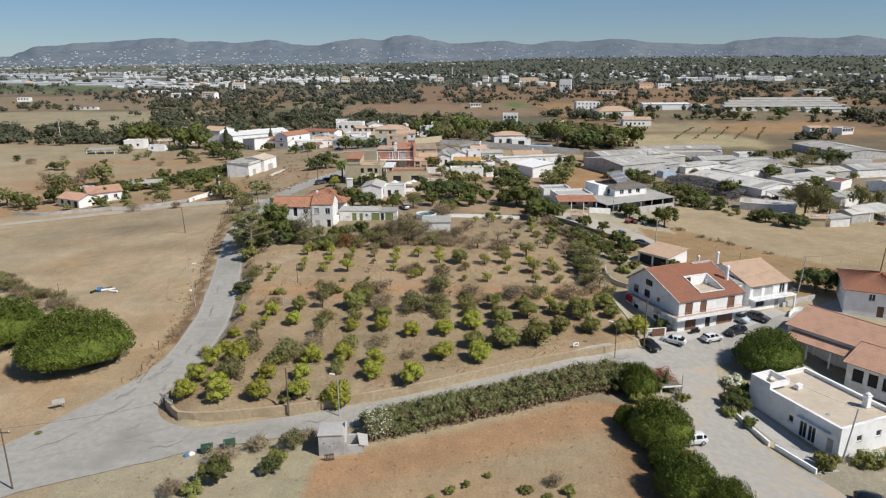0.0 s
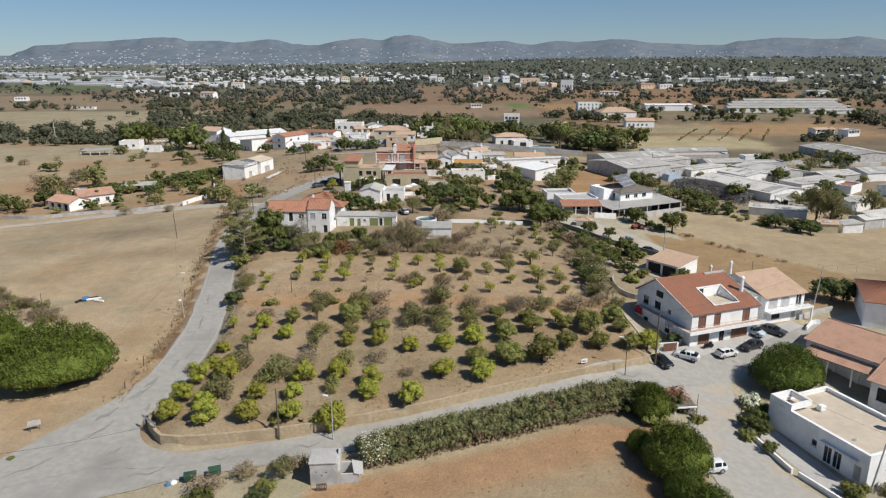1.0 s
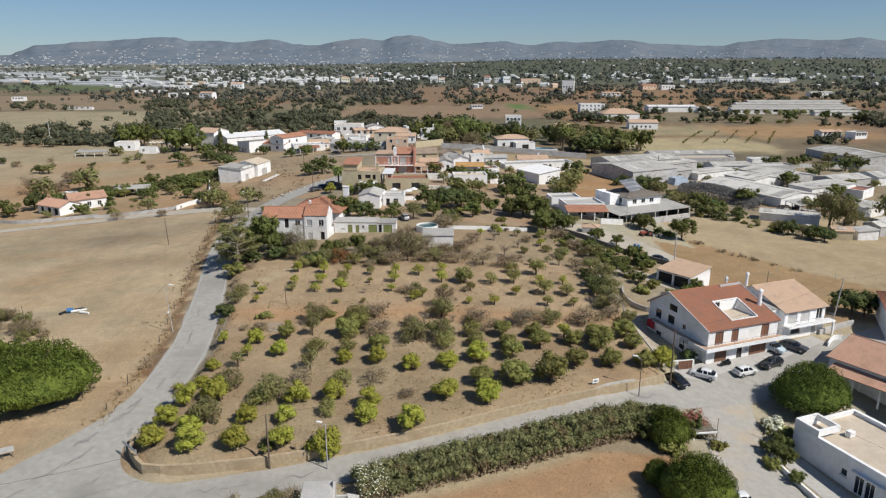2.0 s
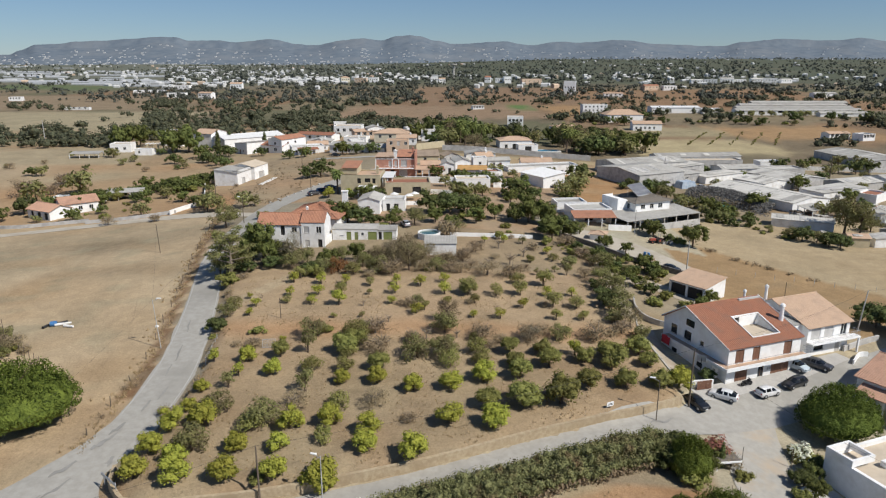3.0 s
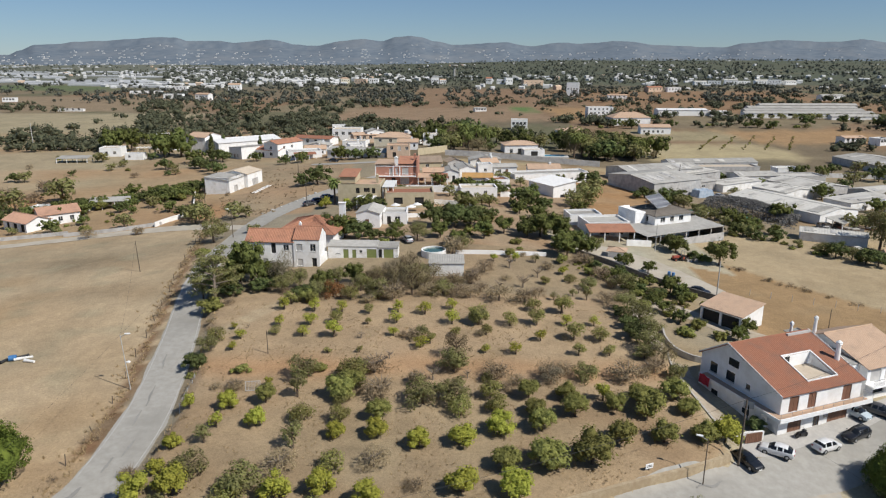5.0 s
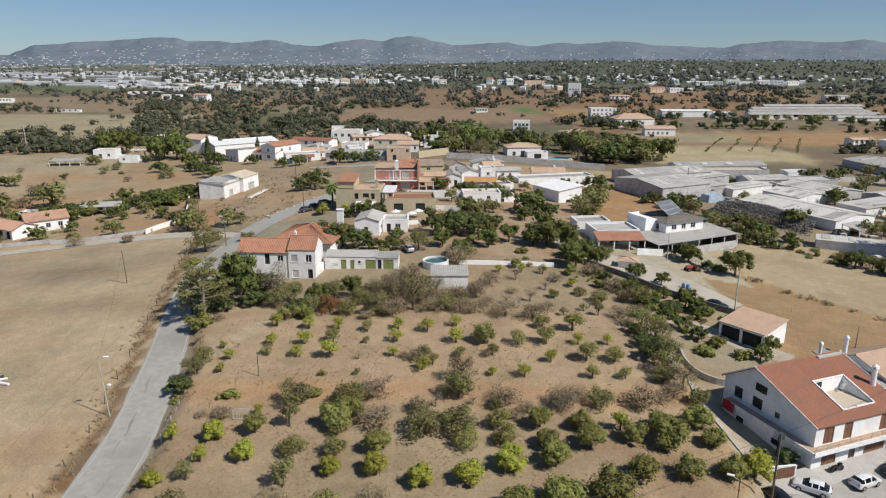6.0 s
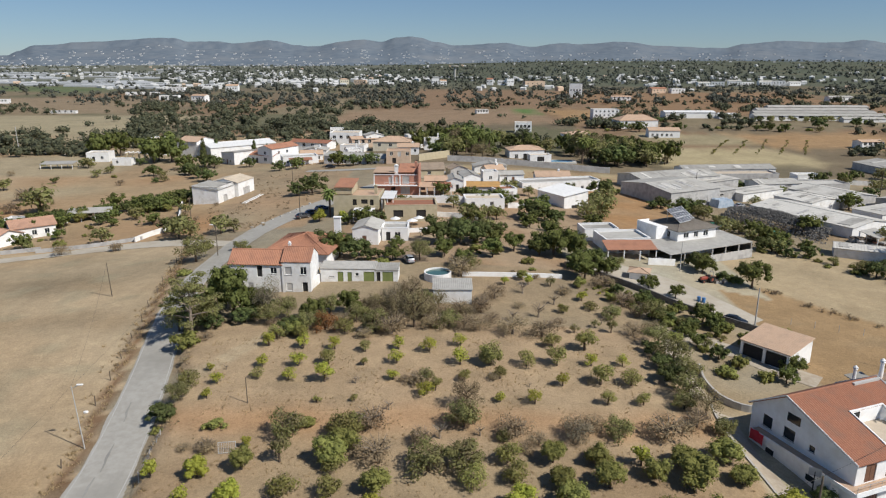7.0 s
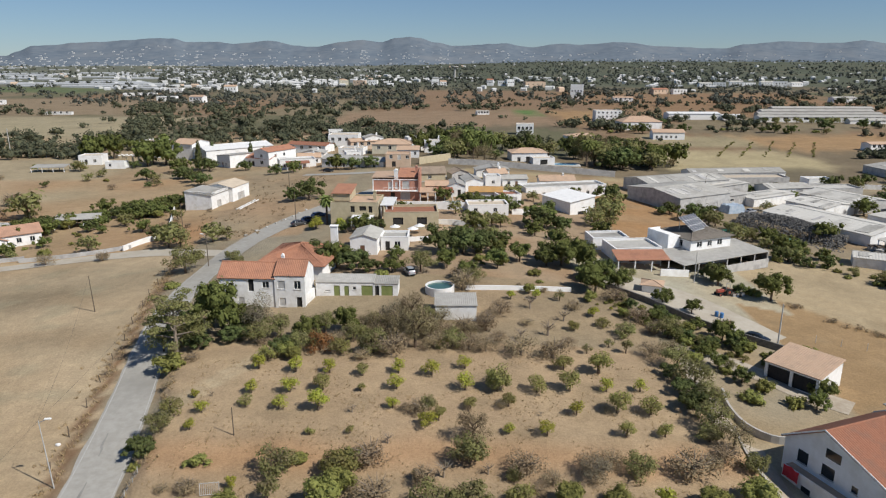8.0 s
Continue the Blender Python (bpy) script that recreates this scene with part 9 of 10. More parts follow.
garden(("green_tree", -99.6, 195.8, 0.9), ("bush", -91.6, 197.0, 1.3), ("withered", -86.4, 188.6, 1.2), ("withered", -134, 233, 2.6), ("withered", -134, 255, 2.2), ("withered", -127, 236, 1.8), ("withered", -74.6, 189.4, 1.1), ("greyish", -44.0, 181.0, 0.9), ("greyish", -41.6, 176.4, 0.9), ("green_tree", -120.6, 197.0, 1.0), ("green_tree", -126.0, 200.0, 1.2), ("dark_tree", -119.0, 206.4, 1.2), ("olive_tree", -132.0, 204.0, 1.4), ("olive_tree", -124.4, 222.0, 1.8), ("olive_tree", -118.4, 236.0, 2.0))
for n in range(66):
    u = vrng.random()
    x, y = -112 + 38 * u + vrng.gauss(0, 2.5), 214 + 40 * u * 0.9 + vrng.gauss(0, 5)
    plant(vrng.choice(("green_tree", "dark_tree", "green_tree", "citrus_dark")), x, y, vrng.uniform(0.7, 1.2), group="garden grove")
for x, y, s in ((-158, 352, 2.3), (-151, 357, 2.4), (-126, 334, 2.3), (-120, 338, 2.5), (-127, 342, 2.2)):
    plant("green_tree", x, y, s, s * 1.25, label="tall spreading leafy green tree")
for x, y, s in ((-95, 318, 1.3), (-80, 316, 1.0), (-64, 300, 1.0), (-58, 302, 1.1), (-42, 302, 1.4), (-36, 300, 1.2), (-30, 303, 1.1), (-100, 322, 1.4), (-106, 316, 1.5), (-98, 300, 1.3), (-92, 292, 1.2), (-86, 283, 1.2), (-112, 300, 1.1)):
    plant(vrng.choice(("dark_tree", "green_tree")), x, y, s)
for x, y, s in ((-107, 341, 1.4), (-86, 346, 1.2), (-104, 350, 1.2), (-80, 345, 0.9)):
    plant("cypress", x, y, s * 1.3)
for x, y, s in ((-29.6, 208.0, 1.15), (8, 348, 1.8), (14, 352, 1.7), (56, 328, 1.8), (60, 332, 1.7), (10, 332, 1.4), (18, 344, 1.6), (-2, 343, 1.4)):
    plant("palm", x, y, s)
for n in range(40):
    x, y = 0 + 94 * vrng.random(), 320 + 62 * vrng.random()
    if 22 < x < 56 and y < 342 or not clear_of_buildings(x, y):
        continue
    es = vrng.choice((0.9, 1.2, 1.5, 1.9, 2.4))
    plant(vrng.choice(("dark_tree", "dark_tree", "green_tree", "olive_tree", "almond")), x, y, es, es * vrng.uniform(0.8, 1.35), group="estate trees")
for n in range(38):
    x, y = -14 + 60 * vrng.random(), 192 + 66 * vrng.random()
    if not clear_of_buildings(x, y, 1.0):
        continue
    plant(vrng.choice(("dark_tree", "green_tree", "olive_tree", "bush")), x, y, vrng.uniform(0.5, 1.0), group="village garden trees")
for n in range(46):
    x, y = 92 + 90 * vrng.random(), 205 + 95 * vrng.random()
    if not clear_of_buildings(x, y, 1.0):
        continue
    plant(vrng.choice(("dark_tree", "green_tree", "olive_tree")), x, y, vrng.uniform(0.7, 1.4), group="yard trees")
for cx, cy, n, r in ((60.6, 164.0, 8, 0.8), (63.9, 157.6, 7, 0.6), (66.2, 155.0, 6, 0.6), (68.6, 152.4, 6, 0.6), (71.6, 149.0, 3, 0.6), (74.5, 146.0, 3, 0.7)):
    for q in range(n):
        plant("weed", cx + vrng.gauss(0, r), cy - 0.8 * vrng.gauss(0, r), vrng.uniform(0.2, 0.5), group="field edge weeds")
for n in range(60):
    x, y = 92 + 110 * vrng.random(), 150 + 60 * vrng.random()
    if y < 178 + 0.12 * (x - 90):
        continue
    if not clear_of_buildings(x, y):
        continue
    plant(vrng.choice(("bush", "bush", "olive_tree", "dark_tree")), x, y, vrng.uniform(0.7, 1.2), group="yard scrub")
for n in range(34):
    u = n / 33
    x, y = 64 + 30 * u + vrng.gauss(0, 1.0), 201 - 29 * u + vrng.gauss(0, 2.5) + 3.0
    if clear_of_buildings(x, y, 0.5):
        plant(vrng.choice(("bush", "bush", "olive_tree", "dark_tree")), x, y, vrng.uniform(0.5, 0.9), group="yard scrub")
for x, y, s in ((101.4, 183.6, 2.3), (103.4, 180.4, 2.0), (122, 193, 1.6), (129, 196, 1.2)):
    plant("olive_tree", x, y, s * 0.75, s * 1.15, label="tall open-crowned grey-green tree")
for n in range(13):
    plant(vrng.choice(("dark_tree", "olive_tree", "dark_tree", "green_tree")), 60 + 38 * vrng.random(), 322 + 24 * vrng.random(), vrng.uniform(1.7, 2.6), group="estate trees")


for n in range(30):
    x, y = 2 + 32 * vrng.random(), 160 + 42 * vrng.random()
    if clear_of_buildings(x, y, 1.0) and noise.noise((x / 8, y / 8, 9)) > -0.1:
        plant(vrng.choice(("bush", "green_tree", "olive_tree", "citrus_dark", "withered")), x, y, vrng.uniform(0.4, 0.75), group="village garden trees")
for n in range(64):
    u, off = vrng.random(), vrng.uniform(1.2, 7.5)
    x, y = 29 + 19 * u - 0.7 * off, 162.6 - 20.5 * u - 0.7 * off
    if clear_of_buildings(x, y, 0.8) and y > 131:
        plant(vrng.choice(("bush", "bush", "green_tree", "citrus_small", "dark_tree", "citrus_dull")), x, y, vrng.uniform(0.22, 0.5) * (1.0 if n % 6 else 1.5), group="kitchen garden plants")
for kind, x, y, width, tall in (
    ("green_tree", -13, 358, 11, 1.2), ("dark_tree", -4.6, 337, 10, 0.9), ("green_tree", 3.6, 338.6, 12, 1.0), ("almond", 12, 337, 8, 1.0), ("dark_tree", 19.6, 336.6, 8, 0.9), ("dark_tree", -7, 372, 14, 1.25), ("green_tree", 3, 366, 15, 1.15), ("dark_tree", 12, 372, 13, 1.2),
    ("green_tree", 20, 366, 12, 1.0), ("dark_tree", 30, 372, 11, 1.1), ("green_tree", 38, 362, 10, 1.0), ("dark_tree", 55.5, 362, 13, 1.3), ("olive_tree", 26, 382, 12, 1.1), ("green_tree", -2, 350, 10, 0.9), ("dark_tree", 9, 352, 11, 0.9),
):
    sized(kind, x, y, width, tall, "estate trees")
# overgrown belt below the stone heap
for n in range(26):
    u = n / 25
    x, y = 69.5 + 11 * u + vrng.gauss(0, 1.6), (229 - 35 * u if n % 3 else 224 - 28 * u) + vrng.gauss(0, 2.4)
    if clear_of_buildings(x, y, 0.6):
        plant(vrng.choice(("bush", "green_tree", "olive_tree", "bush", "greyish")), x, y, vrng.uniform(0.55, 1.0), group="yard scrub")
for x, y, width in ((62.0, 240.4, 6.4), (59.4, 239.0, 5.0), (69.2, 243.6, 3.6)):
    sized("dark_tree", x, y - 1.0, width, 0.9, "yard trees")
# garden shrubs between the yard wall and the garage, and by the upper lane
for n in range(34):
    u = vrng.random()
    x, y = 33 + 14 * u + vrng.gauss(0, 1.3), 150 - 16 * u + vrng.gauss(0, 2.6) - 3
    if clear_of_buildings(x, y, 0.8) and not (x > 40.5 and y < 140):
        plant(vrng.choice(("bush", "bush", "green_tree", "citrus_small", "olive_tree")), x, y, vrng.uniform(0.28, 0.55) * (1.8 if vrng.random() < 0.4 else 1.0), group="garden shrubs")
for n in range(70):
    x, y = -118 + 52 * vrng.random(), 194 + 52 * vrng.random()
    if not clear_of_buildings(x, y, 1.2) or y > 255 + 0.35 * (x + 70) or vrng.random() > 0.55 + noise.noise((x / 9, y / 9, 4)):
        continue
    plant(vrng.choice(("bush", "green_tree", "olive_tree", "bush", "withered")), x, y, vrng.uniform(0.5, 0.9), group="hillside shrubs")
for n in range(60):
    x, y = -190 + 120 * vrng.random(), 262 + 74 * vrng.random()
    if not clear_of_buildings(x, y, 1.5) or noise.noise((x / 14, y / 18, 6)) < 0.08:
        continue
    plant(vrng.choice(("bush", "olive_tree", "withered", "dark_tree")), x, y, vrng.uniform(0.5, 1.2), group="hillside shrubs")


# ---- woods and scrub out to the plain: past counting ----
frng = np.random.default_rng(12)


for k in range(5):
    for q in range(15):
        plant("citrus_dull", 124 + 11 * k + 1.9 * q + vrng.gauss(0, 0.4), 366 + 3.5 * q + vrng.gauss(0, 0.6), vrng.uniform(0.22, 0.55), group="field saplings")

# tracts of the plain as seen fanning out from the south: bearing x / y, near and far edge, share of tree cover
TRACTS = [
    (-0.70, -0.36, 355, 438, 0.95), (-0.70, -0.44, 438, 590, 0.05), (-0.66, -0.44, 590, 900, 0.22), (-0.47, -0.17, 425, 1020, 0.58), (-0.21, -0.05, 385, 520, 0.6), (-0.15, 0.22, 520, 650, 0.05),
    (-0.22, -0.03, 650, 1150, 0.62), (0.12, 0.19, 640, 820, 0.5), (-0.03, 0.2, 650, 1060, 0.34), (0.2, 0.37, 560, 975, 0.22), (0.37, 0.70, 620, 975, 0.45), (0.22, 0.56, 320, 455, 0.03),
    (0.42, 0.70, 300, 500, 0.3), (0.0, 0.70, 975, 4000, 0.6), (-0.70, -0.4, 1000, 2200, 0.28), (-0.4, 0.0, 1000, 4000, 0.55),
]


def tree_cover(x, y):
    u = x / (y - 23)
    for u0, u1, y0, y1, p in TRACTS:
        if u0 <= u < u1 and y0 <= y < y1:
            return p
    return 0.3


def wood(name, label, n, y0, y1, size, leaf, per, seed, material="far_leaf", parts_=4, patch=60):
    lobes_, tries, trees = [], 0, 0
    while trees < n and tries < n * 60:
        tries += 1
        y = y0 * (y1 / y0) ** frng.random()
        x = frng.uniform(-0.72, 0.72) * y
        v = 0.5 + 0.9 * noise.noise((x / patch, y / (patch * 1.4), 3.3)) + 0.35 * noise.noise((x / (0.3 * patch), y / (0.4 * patch), 1.1))
        if frng.random() > tree_cover(x, y) * 1.15 or v < 0.75 - 0.75 * tree_cover(x, y):
            continue
        if (y < 385 and -165 < x < 100) or not clear_of_buildings(x, y, 3.0):
            continue
        s = size * (0.45 + 1.1 * frng.random() ** 1.8)
        z = ground(x, y)
        trees += 1
        for q in range(parts_):
            k = frng.uniform(0.42, 0.7)
            dx, dy = frng.uniform(-0.85, 0.85, 2) * s * (0.0 if parts_ == 1 else 1.0)
            dz = frng.uniform(0.15, 0.75) * s * (1.0 - 0.5 * math.hypot(dx, dy) / (s + 0.01))
            lobes_.append((x + dx, y + dy, z + dz + 0.2 * s, s * k, s * k, s * k * frng.uniform(0.7, 1.0)))
    me = crown_mesh(name, lobes_, leaf, per * len(lobes_), material, seed, 0.5, 0.45, rough=0.7, core=1, rugged=0.3, core_size=0.6)
    tagged(part(name, me, None), label, "woodland", kind="stuff")


# rows of trees along the field boundaries
hedge_rng = np.random.default_rng(29)
rows_ = []
for n in range(40):
    y = 425 * (2.6 ** hedge_rng.random())
    x = hedge_rng.uniform(-0.25, 0.68) * y
    a, length = hedge_rng.choice([0.05, -0.1, 0.2, 1.2, 1.5]) + hedge_rng.normal(0, 0.1), hedge_rng.uniform(40, 150)
    for u in np.arange(0, length, 4.5):
        if hedge_rng.random() < 0.25:
            continue
        px, py = x + u * math.cos(a) + hedge_rng.normal(0, 1), y + u * math.sin(a) + hedge_rng.normal(0, 1)
        if (470 < py < 640 and 150 < px < 345) or tree_cover(px, py) < 0.1:
            continue
        s = 3.0 * (0.45 + 0.8 * hedge_rng.random() ** 2)
        for q in range(2):
            rows_.append((px + hedge_rng.normal(0, 0.4) * s, py + hedge_rng.normal(0, 0.4) * s, ground(px, py) + s * (0.5 + 0.3 * q), s * 0.75, s * 0.75, s * 0.6))
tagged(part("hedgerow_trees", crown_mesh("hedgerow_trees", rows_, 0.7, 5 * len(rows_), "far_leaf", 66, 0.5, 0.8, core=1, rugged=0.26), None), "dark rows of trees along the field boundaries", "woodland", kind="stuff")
prng2 = random.Random(8)
for n in range(44):
    x, y = 92 + 240 * prng2.random(), 452 + 56 * prng2.random()
    if noise.noise((x / 24, y / 18, 2)) < -0.02:
        continue
    plant(prng2.choice(("dark_tree", "olive_tree", "dark_tree", "bush")), x, y, prng2.uniform(0.8, 1.9), group="trees of the plain")
for n in range(24):
    plant(prng2.choice(("dark_tree", "olive_tree")), 205 + 105 * n / 23 + prng2.gauss(0, 2), 516 + prng2.gauss(0, 3), prng2.uniform(0.6, 1.1), group="trees of the plain")
# ---- buildings of the plain that can be told apart ----
W3 = [(2 + 2.6 * k, 1.2, 0.9, 2.2, "win") for k in range(5)]
house("apartment_block", "white three-storey block with rows of windows", 101, 524, 2, 18, 9, 8.0, "flat", wall="white", sides={"f": [(2 + 2.9 * k, 1.2, 0.9 + 2.6 * r, 2.1 + 2.6 * r, "win") for k in range(6) for r in range(3)]})
house("long_depot", "long white depot with pale roof", 156, 540, 0, 36, 12, 4.2, "gable_x", 0.8, "white", "canvas", {}, amp=0, category="hall")
house("long_depot", "long white depot with pale roof", 193, 536, 0, 13, 9, 3.2, "gable_x", 0.6, "white", "canvas", {}, amp=0, category="hall")
house("tiled_villa", "villa with wide pale orange hip roof", 107, 474, 6, 25, 14, 5, "hip", 3, "white", "tile_pale", {"f": W3}, amp=0)
house("white_farm", "white farm building with pink roof", 113, 430, -4, 17, 9, 4, "gable_x", 1.3, "white", "tile_pale", {"f": W3}, amp=0)
for k, (x, y, w, d, h) in enumerate(((213, 524, 92, 9, 3.4), (222, 545, 88, 9, 3.8), (236, 572, 84, 9, 4.0), (258, 602, 80, 9, 4.2), (268, 512, 34, 6, 2.4))):
    house("factory_row", "long grey factory row with strip windows", x, y, 0, w, d, h, "gable_x" if w > 20 else "flat", 1.2, "greywall" if k % 2 else "offwhite", "fibre", {"f": [(4 + 7.0 * q, 3.4, 1.6, 3.2, "dark") for q in range(int(w / 7))]} if w > 50 else {}, amp=0, category="factory", group="factory rows")
COUNTRY = [(-378, 990, 22, 10, 6, "flat", "white", "tile_pale"), (-306, 783, 20, 9, 5, "flat", "white", "fibre"), (-267, 770, 15, 10, 6, "gable_x", "white", "tile_pale"), (-397, 904, 39, 8, 3.6, "flat", "white", "canvas"), (-294, 972, 16, 10, 8, "gable_x", "white", "tile_pale"), (-151, 1181, 20, 10, 8, "flat", "peach", "tile_pale"), (-129, 1203, 15, 9, 8, "flat", "white", "fibre"), (-177, 1207, 15, 10, 8, "hip", "cream", "tile_pale"), (-24, 1167, 12, 10, 11, "flat", "white", "fibre"), (-10, 1175, 10, 10, 7, "gable_x", "white", "tile_pale"), (84, 1202, 14, 10, 8, "flat", "white", "fibre"), (98, 1190, 12, 10, 11, "flat", "white", "fibre"), (66, 1204, 10, 9, 9, "gable_x", "white", "tile"), (125, 1163, 34, 12, 9, "flat", "peach", "tile_dark")]
COUNTRY += [(138, 834, 14, 12, 15, "flat", "white", "fibre"), (261, 934, 22, 10, 6, "gable_x", "peach", "tile"), (285, 932, 18, 10, 6, "flat", "offwhite", "fibre"), (206, 385, 12, 7, 3.4, "gable_x", "white", "tile_pale"), (220, 378, 8, 7, 3.6, "flat", "white", "fibre"), (24, 609, 10, 6, 2.6, "gable_x", "offwhite", "fibre"), (-66, 430, 8, 7, 5, "flat", "white", "fibre"), (-449, 732, 12, 8, 4, "flat", "white", "fibre"), (-324, 607, 21, 4, 2, "flat", "offwhite", "fibre"), (390, 755, 26, 9, 5, "gable_x", "white", "fibre"), (171, 769, 20, 8, 4, "gable_x", "white", "tile_pale"), (62, 400, 16, 10, 5, "hip", "white", "tile_pale")]
COUNTRY += [(-60, 392, 15, 11, 6, "flat", "white", "tile"), (-76, 372, 20, 9, 4, "gable_x", "white", "tile_dark"), (-46, 372, 14, 8, 4, "gable_x", "peach", "tile_pale"), (40, 455, 10, 8, 6, "flat", "white", "tile"), (330, 330, 26, 12, 5, "gable_x", "white", "fibre"), (226, 300, 30, 14, 5, "gable_x", "greywall", "fibre"), (196, 262, 16, 12, 5, "flat", "white", "fibre"), (212, 236, 18, 12, 4, "gable_x", "white", "tile_pale"), (176, 206, 14, 9, 4, "gable_x", "white", "fibre")]
COUNTRY += [(410 + 25 * k, 1190 + 8 * (k % 2), 20, 9, 6 + k % 3, "flat" if k % 2 else "gable_x", "white", "fibre_pale") for k in range(7)]
for x, y, w, d, h, roof, wall, cover in COUNTRY:
    house("country_house", "white country house among scrub" if wall == "white" else "rendered country building among scrub", x, y, vrng.uniform(-20, 20), w, d, h, roof, h * 0.22, wall, cover, {"f": [(w * (0.15 + 0.23 * q), 1.6, h * 0.5, h * 0.5 + 1.6, "win") for q in range(4)]}, amp=0, group="houses of the plain", sink=2.5)
tower = thing("water_tower", 16, 1443, ground(16, 1443), 0, "pale concrete mushroom water tower on the plain", "water tower")
bm = bmesh.new()
rod(bm, (0, 0, -1), (0, 0, 24), 2.2, 1.8, 14)
part("shaft", bm, "concrete", tower)
bm = bmesh.new()
rod(bm, (0, 0, 24), (0, 0, 27), 2.2, 7.5, 18)
rod(bm, (0, 0, 27), (0, 0, 28.6), 7.5, 7.2, 18)
part("bowl", bm, "concrete", tower)


def town(name, label, n, pick, material, seed):
    """Far roofs and walls, too small and many to tell apart."""
    r = random.Random(seed)
    vs, fs = [], []
    k = 0
    while k < n:
        x, y, big = pick(r)
        k += 1
        w, d, h = r.uniform(5, 11) * big, r.uniform(5, 8) * big, r.uniform(2.8, 6.0) * (big ** 0.5)
        a = r.uniform(-0.6, 0.6)
        z, c, s = ground(x, y) - 1, math.cos(a), math.sin(a)
        b = len(vs)
        for zz in (0, h):
            for u, v in ((-w, -d), (w, -d), (w, d), (-w, d)):
                vs.append((x + (u * c - v * s) / 2, y + (u * s + v * c) / 2, z + zz))
        for u in (-w, w):
            vs.append((x + u * c / 2, y + u * s / 2, z + h + 1.5))
        fs += [(b, b + 1, b + 5, b + 4), (b + 1, b + 2, b + 6, b + 9, b + 5), (b + 2, b + 3, b + 7, b + 6), (b + 3, b, b + 4, b + 8, b + 7), (b + 4, b + 5, b + 9, b + 8), (b + 6, b + 7, b + 8, b + 9)]
    tagged(part(name, mesh_of(name, vs, fs), material), label, "town", kind="stuff")


def spread(r):
    y = 1020 * (3.4 ** r.random())
    x = r.uniform(-0.68, 0.68) * y
    while noise.noise((x / 260, y / 330, 9)) < 0.02 + 0.12 * (x > 0):
        y = 1020 * (3.4 ** r.random())
        x = r.uniform(-0.68, 0.68) * y
    return x, y, 1.0


def cluster(cx, cy, sx, sy):
    return lambda r: (r.gauss(cx, sx), r.gauss(cy, sy), 1.0)


town("far_town", "scattered white houses of the distant plain", 190, spread, "town_wall", 5)
town("hill_town", "white village on a rise of the plain", 110, cluster(-265, 1290, 95, 120), "town_wall", 6)
town("ridge_town", "white houses along a low ridge", 110, cluster(-560, 1750, 170, 200), "town_wall", 7)
town("peach_town", "peach and tan houses of the distant plain", 24, spread, "peach", 8)
town("east_town", "white houses on the low hill", 90, cluster(520, 1500, 260, 200), "town_wall", 9)
# plastic greenhouses on the plain: long low tunnels
vs, fs = [], []
gr = random.Random(31)
for n in range(60):
    y = 1060 * 2.7 ** gr.random()
    x = -y * gr.uniform(0.28 if y > 1500 else 0.44, 0.70)
    l, d = gr.uniform(40, 150), gr.uniform(8, 16)
    if n > 55:
        x, y, l = ((-56, 1591, 126), (200, 1586, 50), (330, 1210, 60), (560, 1240, 50))[n - 56]
    b, z = len(vs), ground(x, y)
    for u in (0, l):
        for v, h in ((0, -1), (0, 1.8), (d / 2, 3.0), (d, 1.8), (d, -1)):
            vs.append((x + u, y + v, z + h))
    for i in range(4):
        fs.append((b + i, b + i + 1, b + 6 + i, b + 5 + i))
    fs += [(b + 4, b + 3, b + 2, b + 1, b), (b + 5, b + 6, b + 7, b + 8, b + 9)]
tagged(part("greenhouses", mesh_of("greenhouses", vs, fs), "plastic_sheet"), "pale plastic greenhouses across the distant plain", "greenhouse", kind="stuff")

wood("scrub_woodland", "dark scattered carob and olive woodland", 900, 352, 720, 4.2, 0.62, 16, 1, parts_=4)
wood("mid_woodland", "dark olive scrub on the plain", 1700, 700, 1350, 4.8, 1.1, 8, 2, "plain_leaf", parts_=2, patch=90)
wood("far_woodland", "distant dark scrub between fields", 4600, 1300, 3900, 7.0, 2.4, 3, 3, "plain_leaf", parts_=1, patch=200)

# ---- hills on the horizon ----
RIDGE = [(-0.815, 59), (-0.650, 52), (-0.616, 59), (-0.600, 82), (-0.575, 119), (-0.546, 123), (-0.517, 138), (-0.484, 142), (-0.442, 153), (-0.409, 164), (-0.380, 166), (-0.360, 142), (-0.318, 144), (-0.293, 134), (-0.244, 151), (-0.210, 123), (-0.181, 115), (-0.144, 145), (-0.119, 157), (-0.090, 145), (-0.070, 168), (-0.053, 175), (-0.036, 168), (-0.016, 142), (0.013, 123), (0.080, 138), (0.117, 115), (0.167, 138), (0.187, 130), (0.245, 147), (0.303, 119), (0.386, 110), (0.415, 134), (0.469, 153), (0.543, 142), (0.572, 160), (0.635, 130), (0.800, 112)]


def ridge_height(u):
    for (a, ha), (b, hb) in zip(RIDGE, RIDGE[1:]):
        if a <= u <= b:
            k = smooth01((u - a) / (b - a))
            return ha + (hb - ha) * k
    return 60


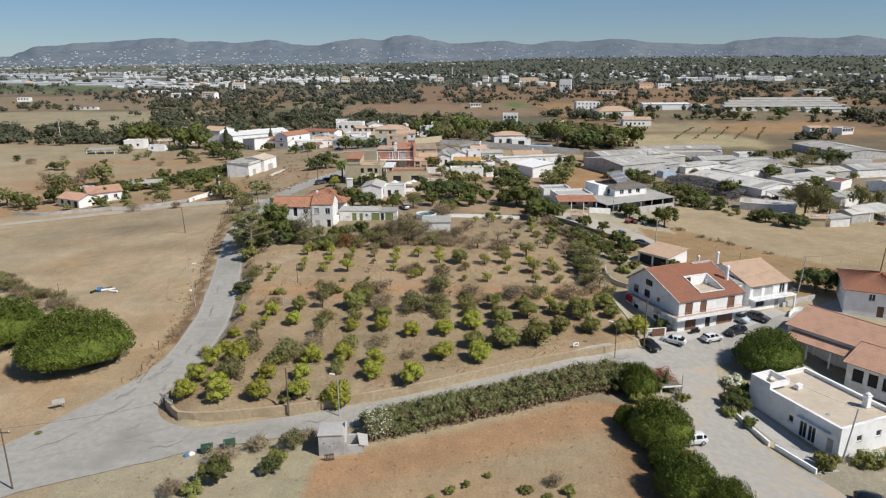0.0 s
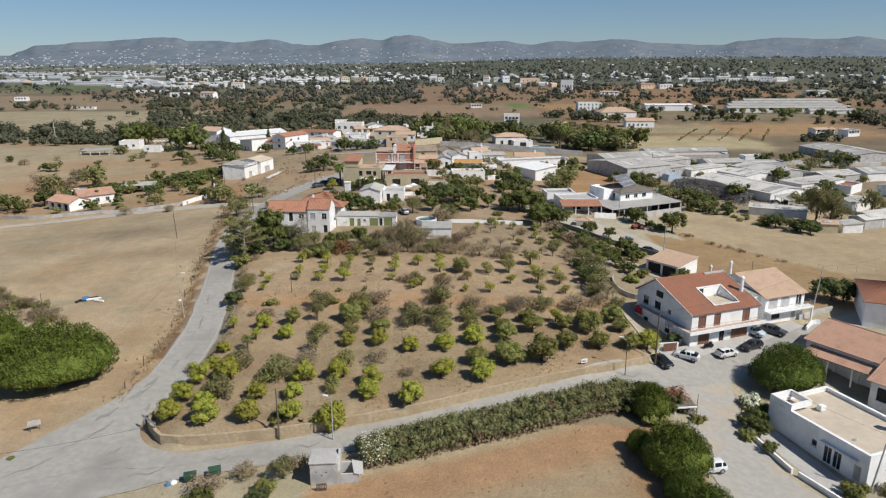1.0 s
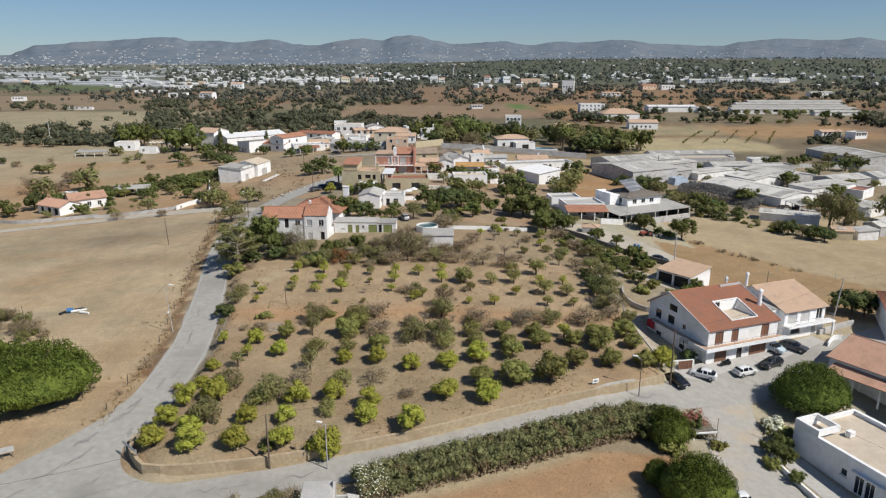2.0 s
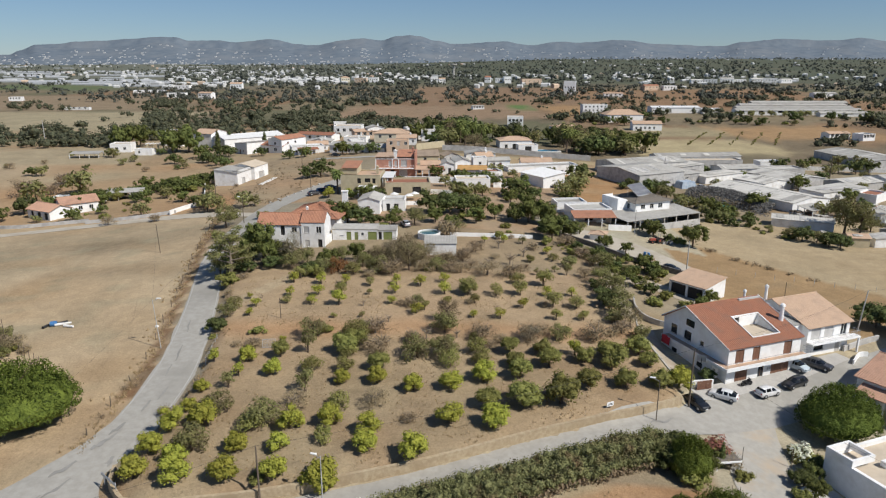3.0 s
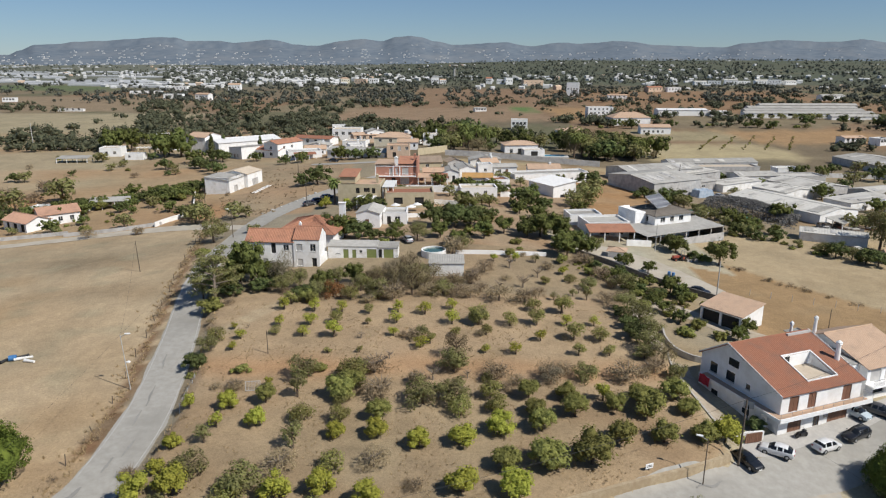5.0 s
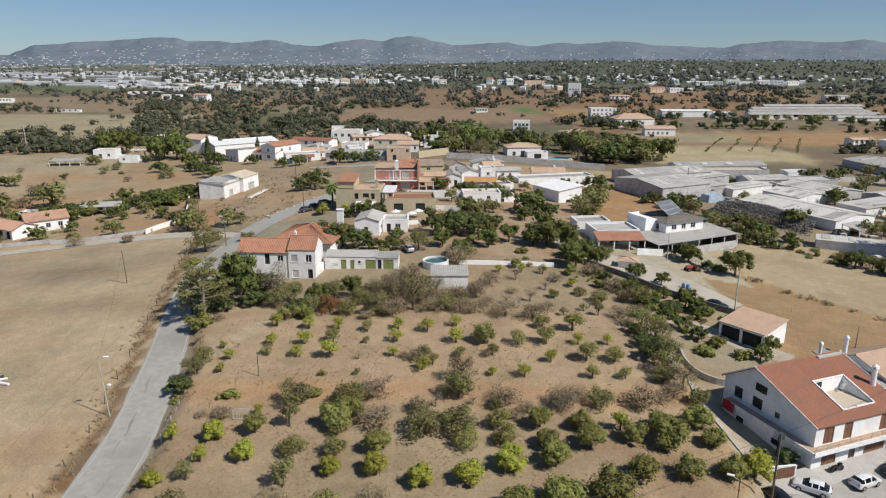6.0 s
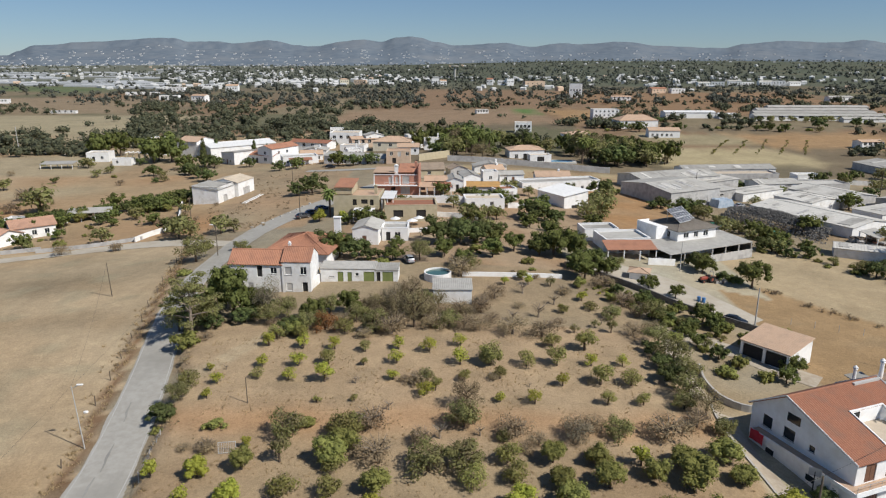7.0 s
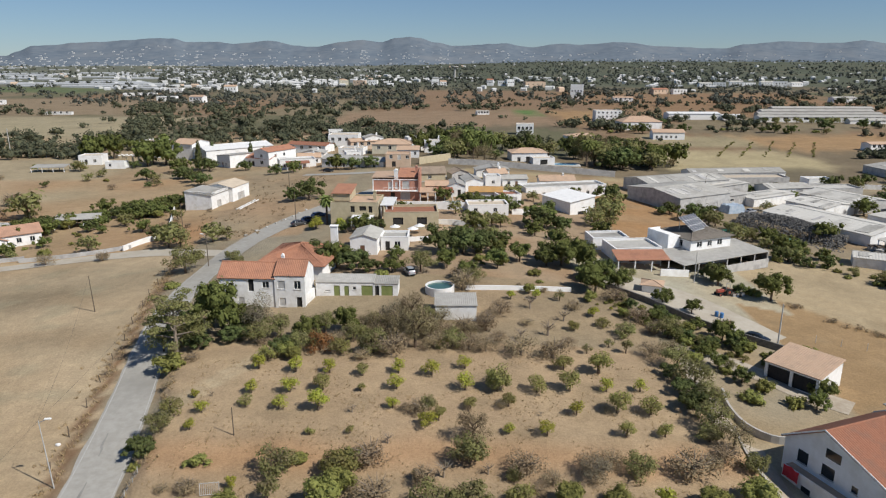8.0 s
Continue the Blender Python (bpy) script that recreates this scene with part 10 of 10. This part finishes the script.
# blue-grey of the air's haze is put into the hill colour
hill = surface("haze_tinted_hills", (0.12, 0.15, 0.185), (0.16, 0.19, 0.22), 0.02, 0.004, 1.0, 0, vary=0, dirt=(0.185, 0.205, 0.225), spec=0.0)
vs, fs = [], []
NU, NV = 420, 30
for j in range(NV):
    y = 3500 + 1150 * j / (NV - 1)
    for i in range(NU):
        u = -0.78 + 1.56 * i / (NU - 1)
        x = u * y
        k = smooth01(j / (NV - 4)) if j < NV - 3 else 1 - 0.25 * (j - NV + 3)
        f = 0.55 + 0.45 * noise.noise((u * 9, y / 700, 2.2))
        h = (ridge_height(u) + 5 * noise.noise((u * 38, 0, 1)) + 2 * noise.noise((u * 110, 0, 4))) * (k if j > NV - 8 else k * (0.55 + 0.45 * f))
        gully = 12 * k * (1 - k) * noise.noise((u * 40, y / 260, 7))
        vs.append((x, y, -6 + h + gully))
for j in range(NV - 1):
    for i in range(NU - 1):
        fs.append((j * NU + i, j * NU + i + 1, (j + 1) * NU + i + 1, (j + 1) * NU + i))
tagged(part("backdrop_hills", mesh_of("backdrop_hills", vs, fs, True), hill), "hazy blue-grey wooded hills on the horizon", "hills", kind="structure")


def hillside(r):
    u, k = 0.62 - 1.26 * r.random() ** 0.75, r.random() ** 1.5
    return u, k


r9 = random.Random(77)
vs, fs = [], []
for n in range(760):
    u, k = hillside(r9)
    y = 3560 + 700 * k
    j = (y - 3500) / 1150 * (NV - 1)
    kk = smooth01(j / (NV - 4))
    f = 0.55 + 0.45 * noise.noise((u * 9, y / 700, 2.2))
    z = -6 + ridge_height(u) * kk * (0.55 + 0.45 * f) + 12 * kk * (1 - kk) * noise.noise((u * 40, y / 260, 7))
    w, b, x = r9.uniform(2.5, 6.5), len(vs), u * y
    for zz in (-6, r9.uniform(2.5, 5)):
        for du, dv in ((-w, -w), (w, -w), (w, w), (-w, w)):
            vs.append((x + du, y + dv, z + zz))
    fs += [(b, b + 1, b + 5, b + 4), (b + 1, b + 2, b + 6, b + 5), (b + 2, b + 3, b + 7, b + 6), (b + 3, b, b + 4, b + 7), (b + 4, b + 5, b + 6, b + 7)]
tagged(part("hillside_houses", mesh_of("hillside_houses", vs, fs), "town_wall"), "tiny pale houses scattered over the distant hills", "houses", kind="stuff")
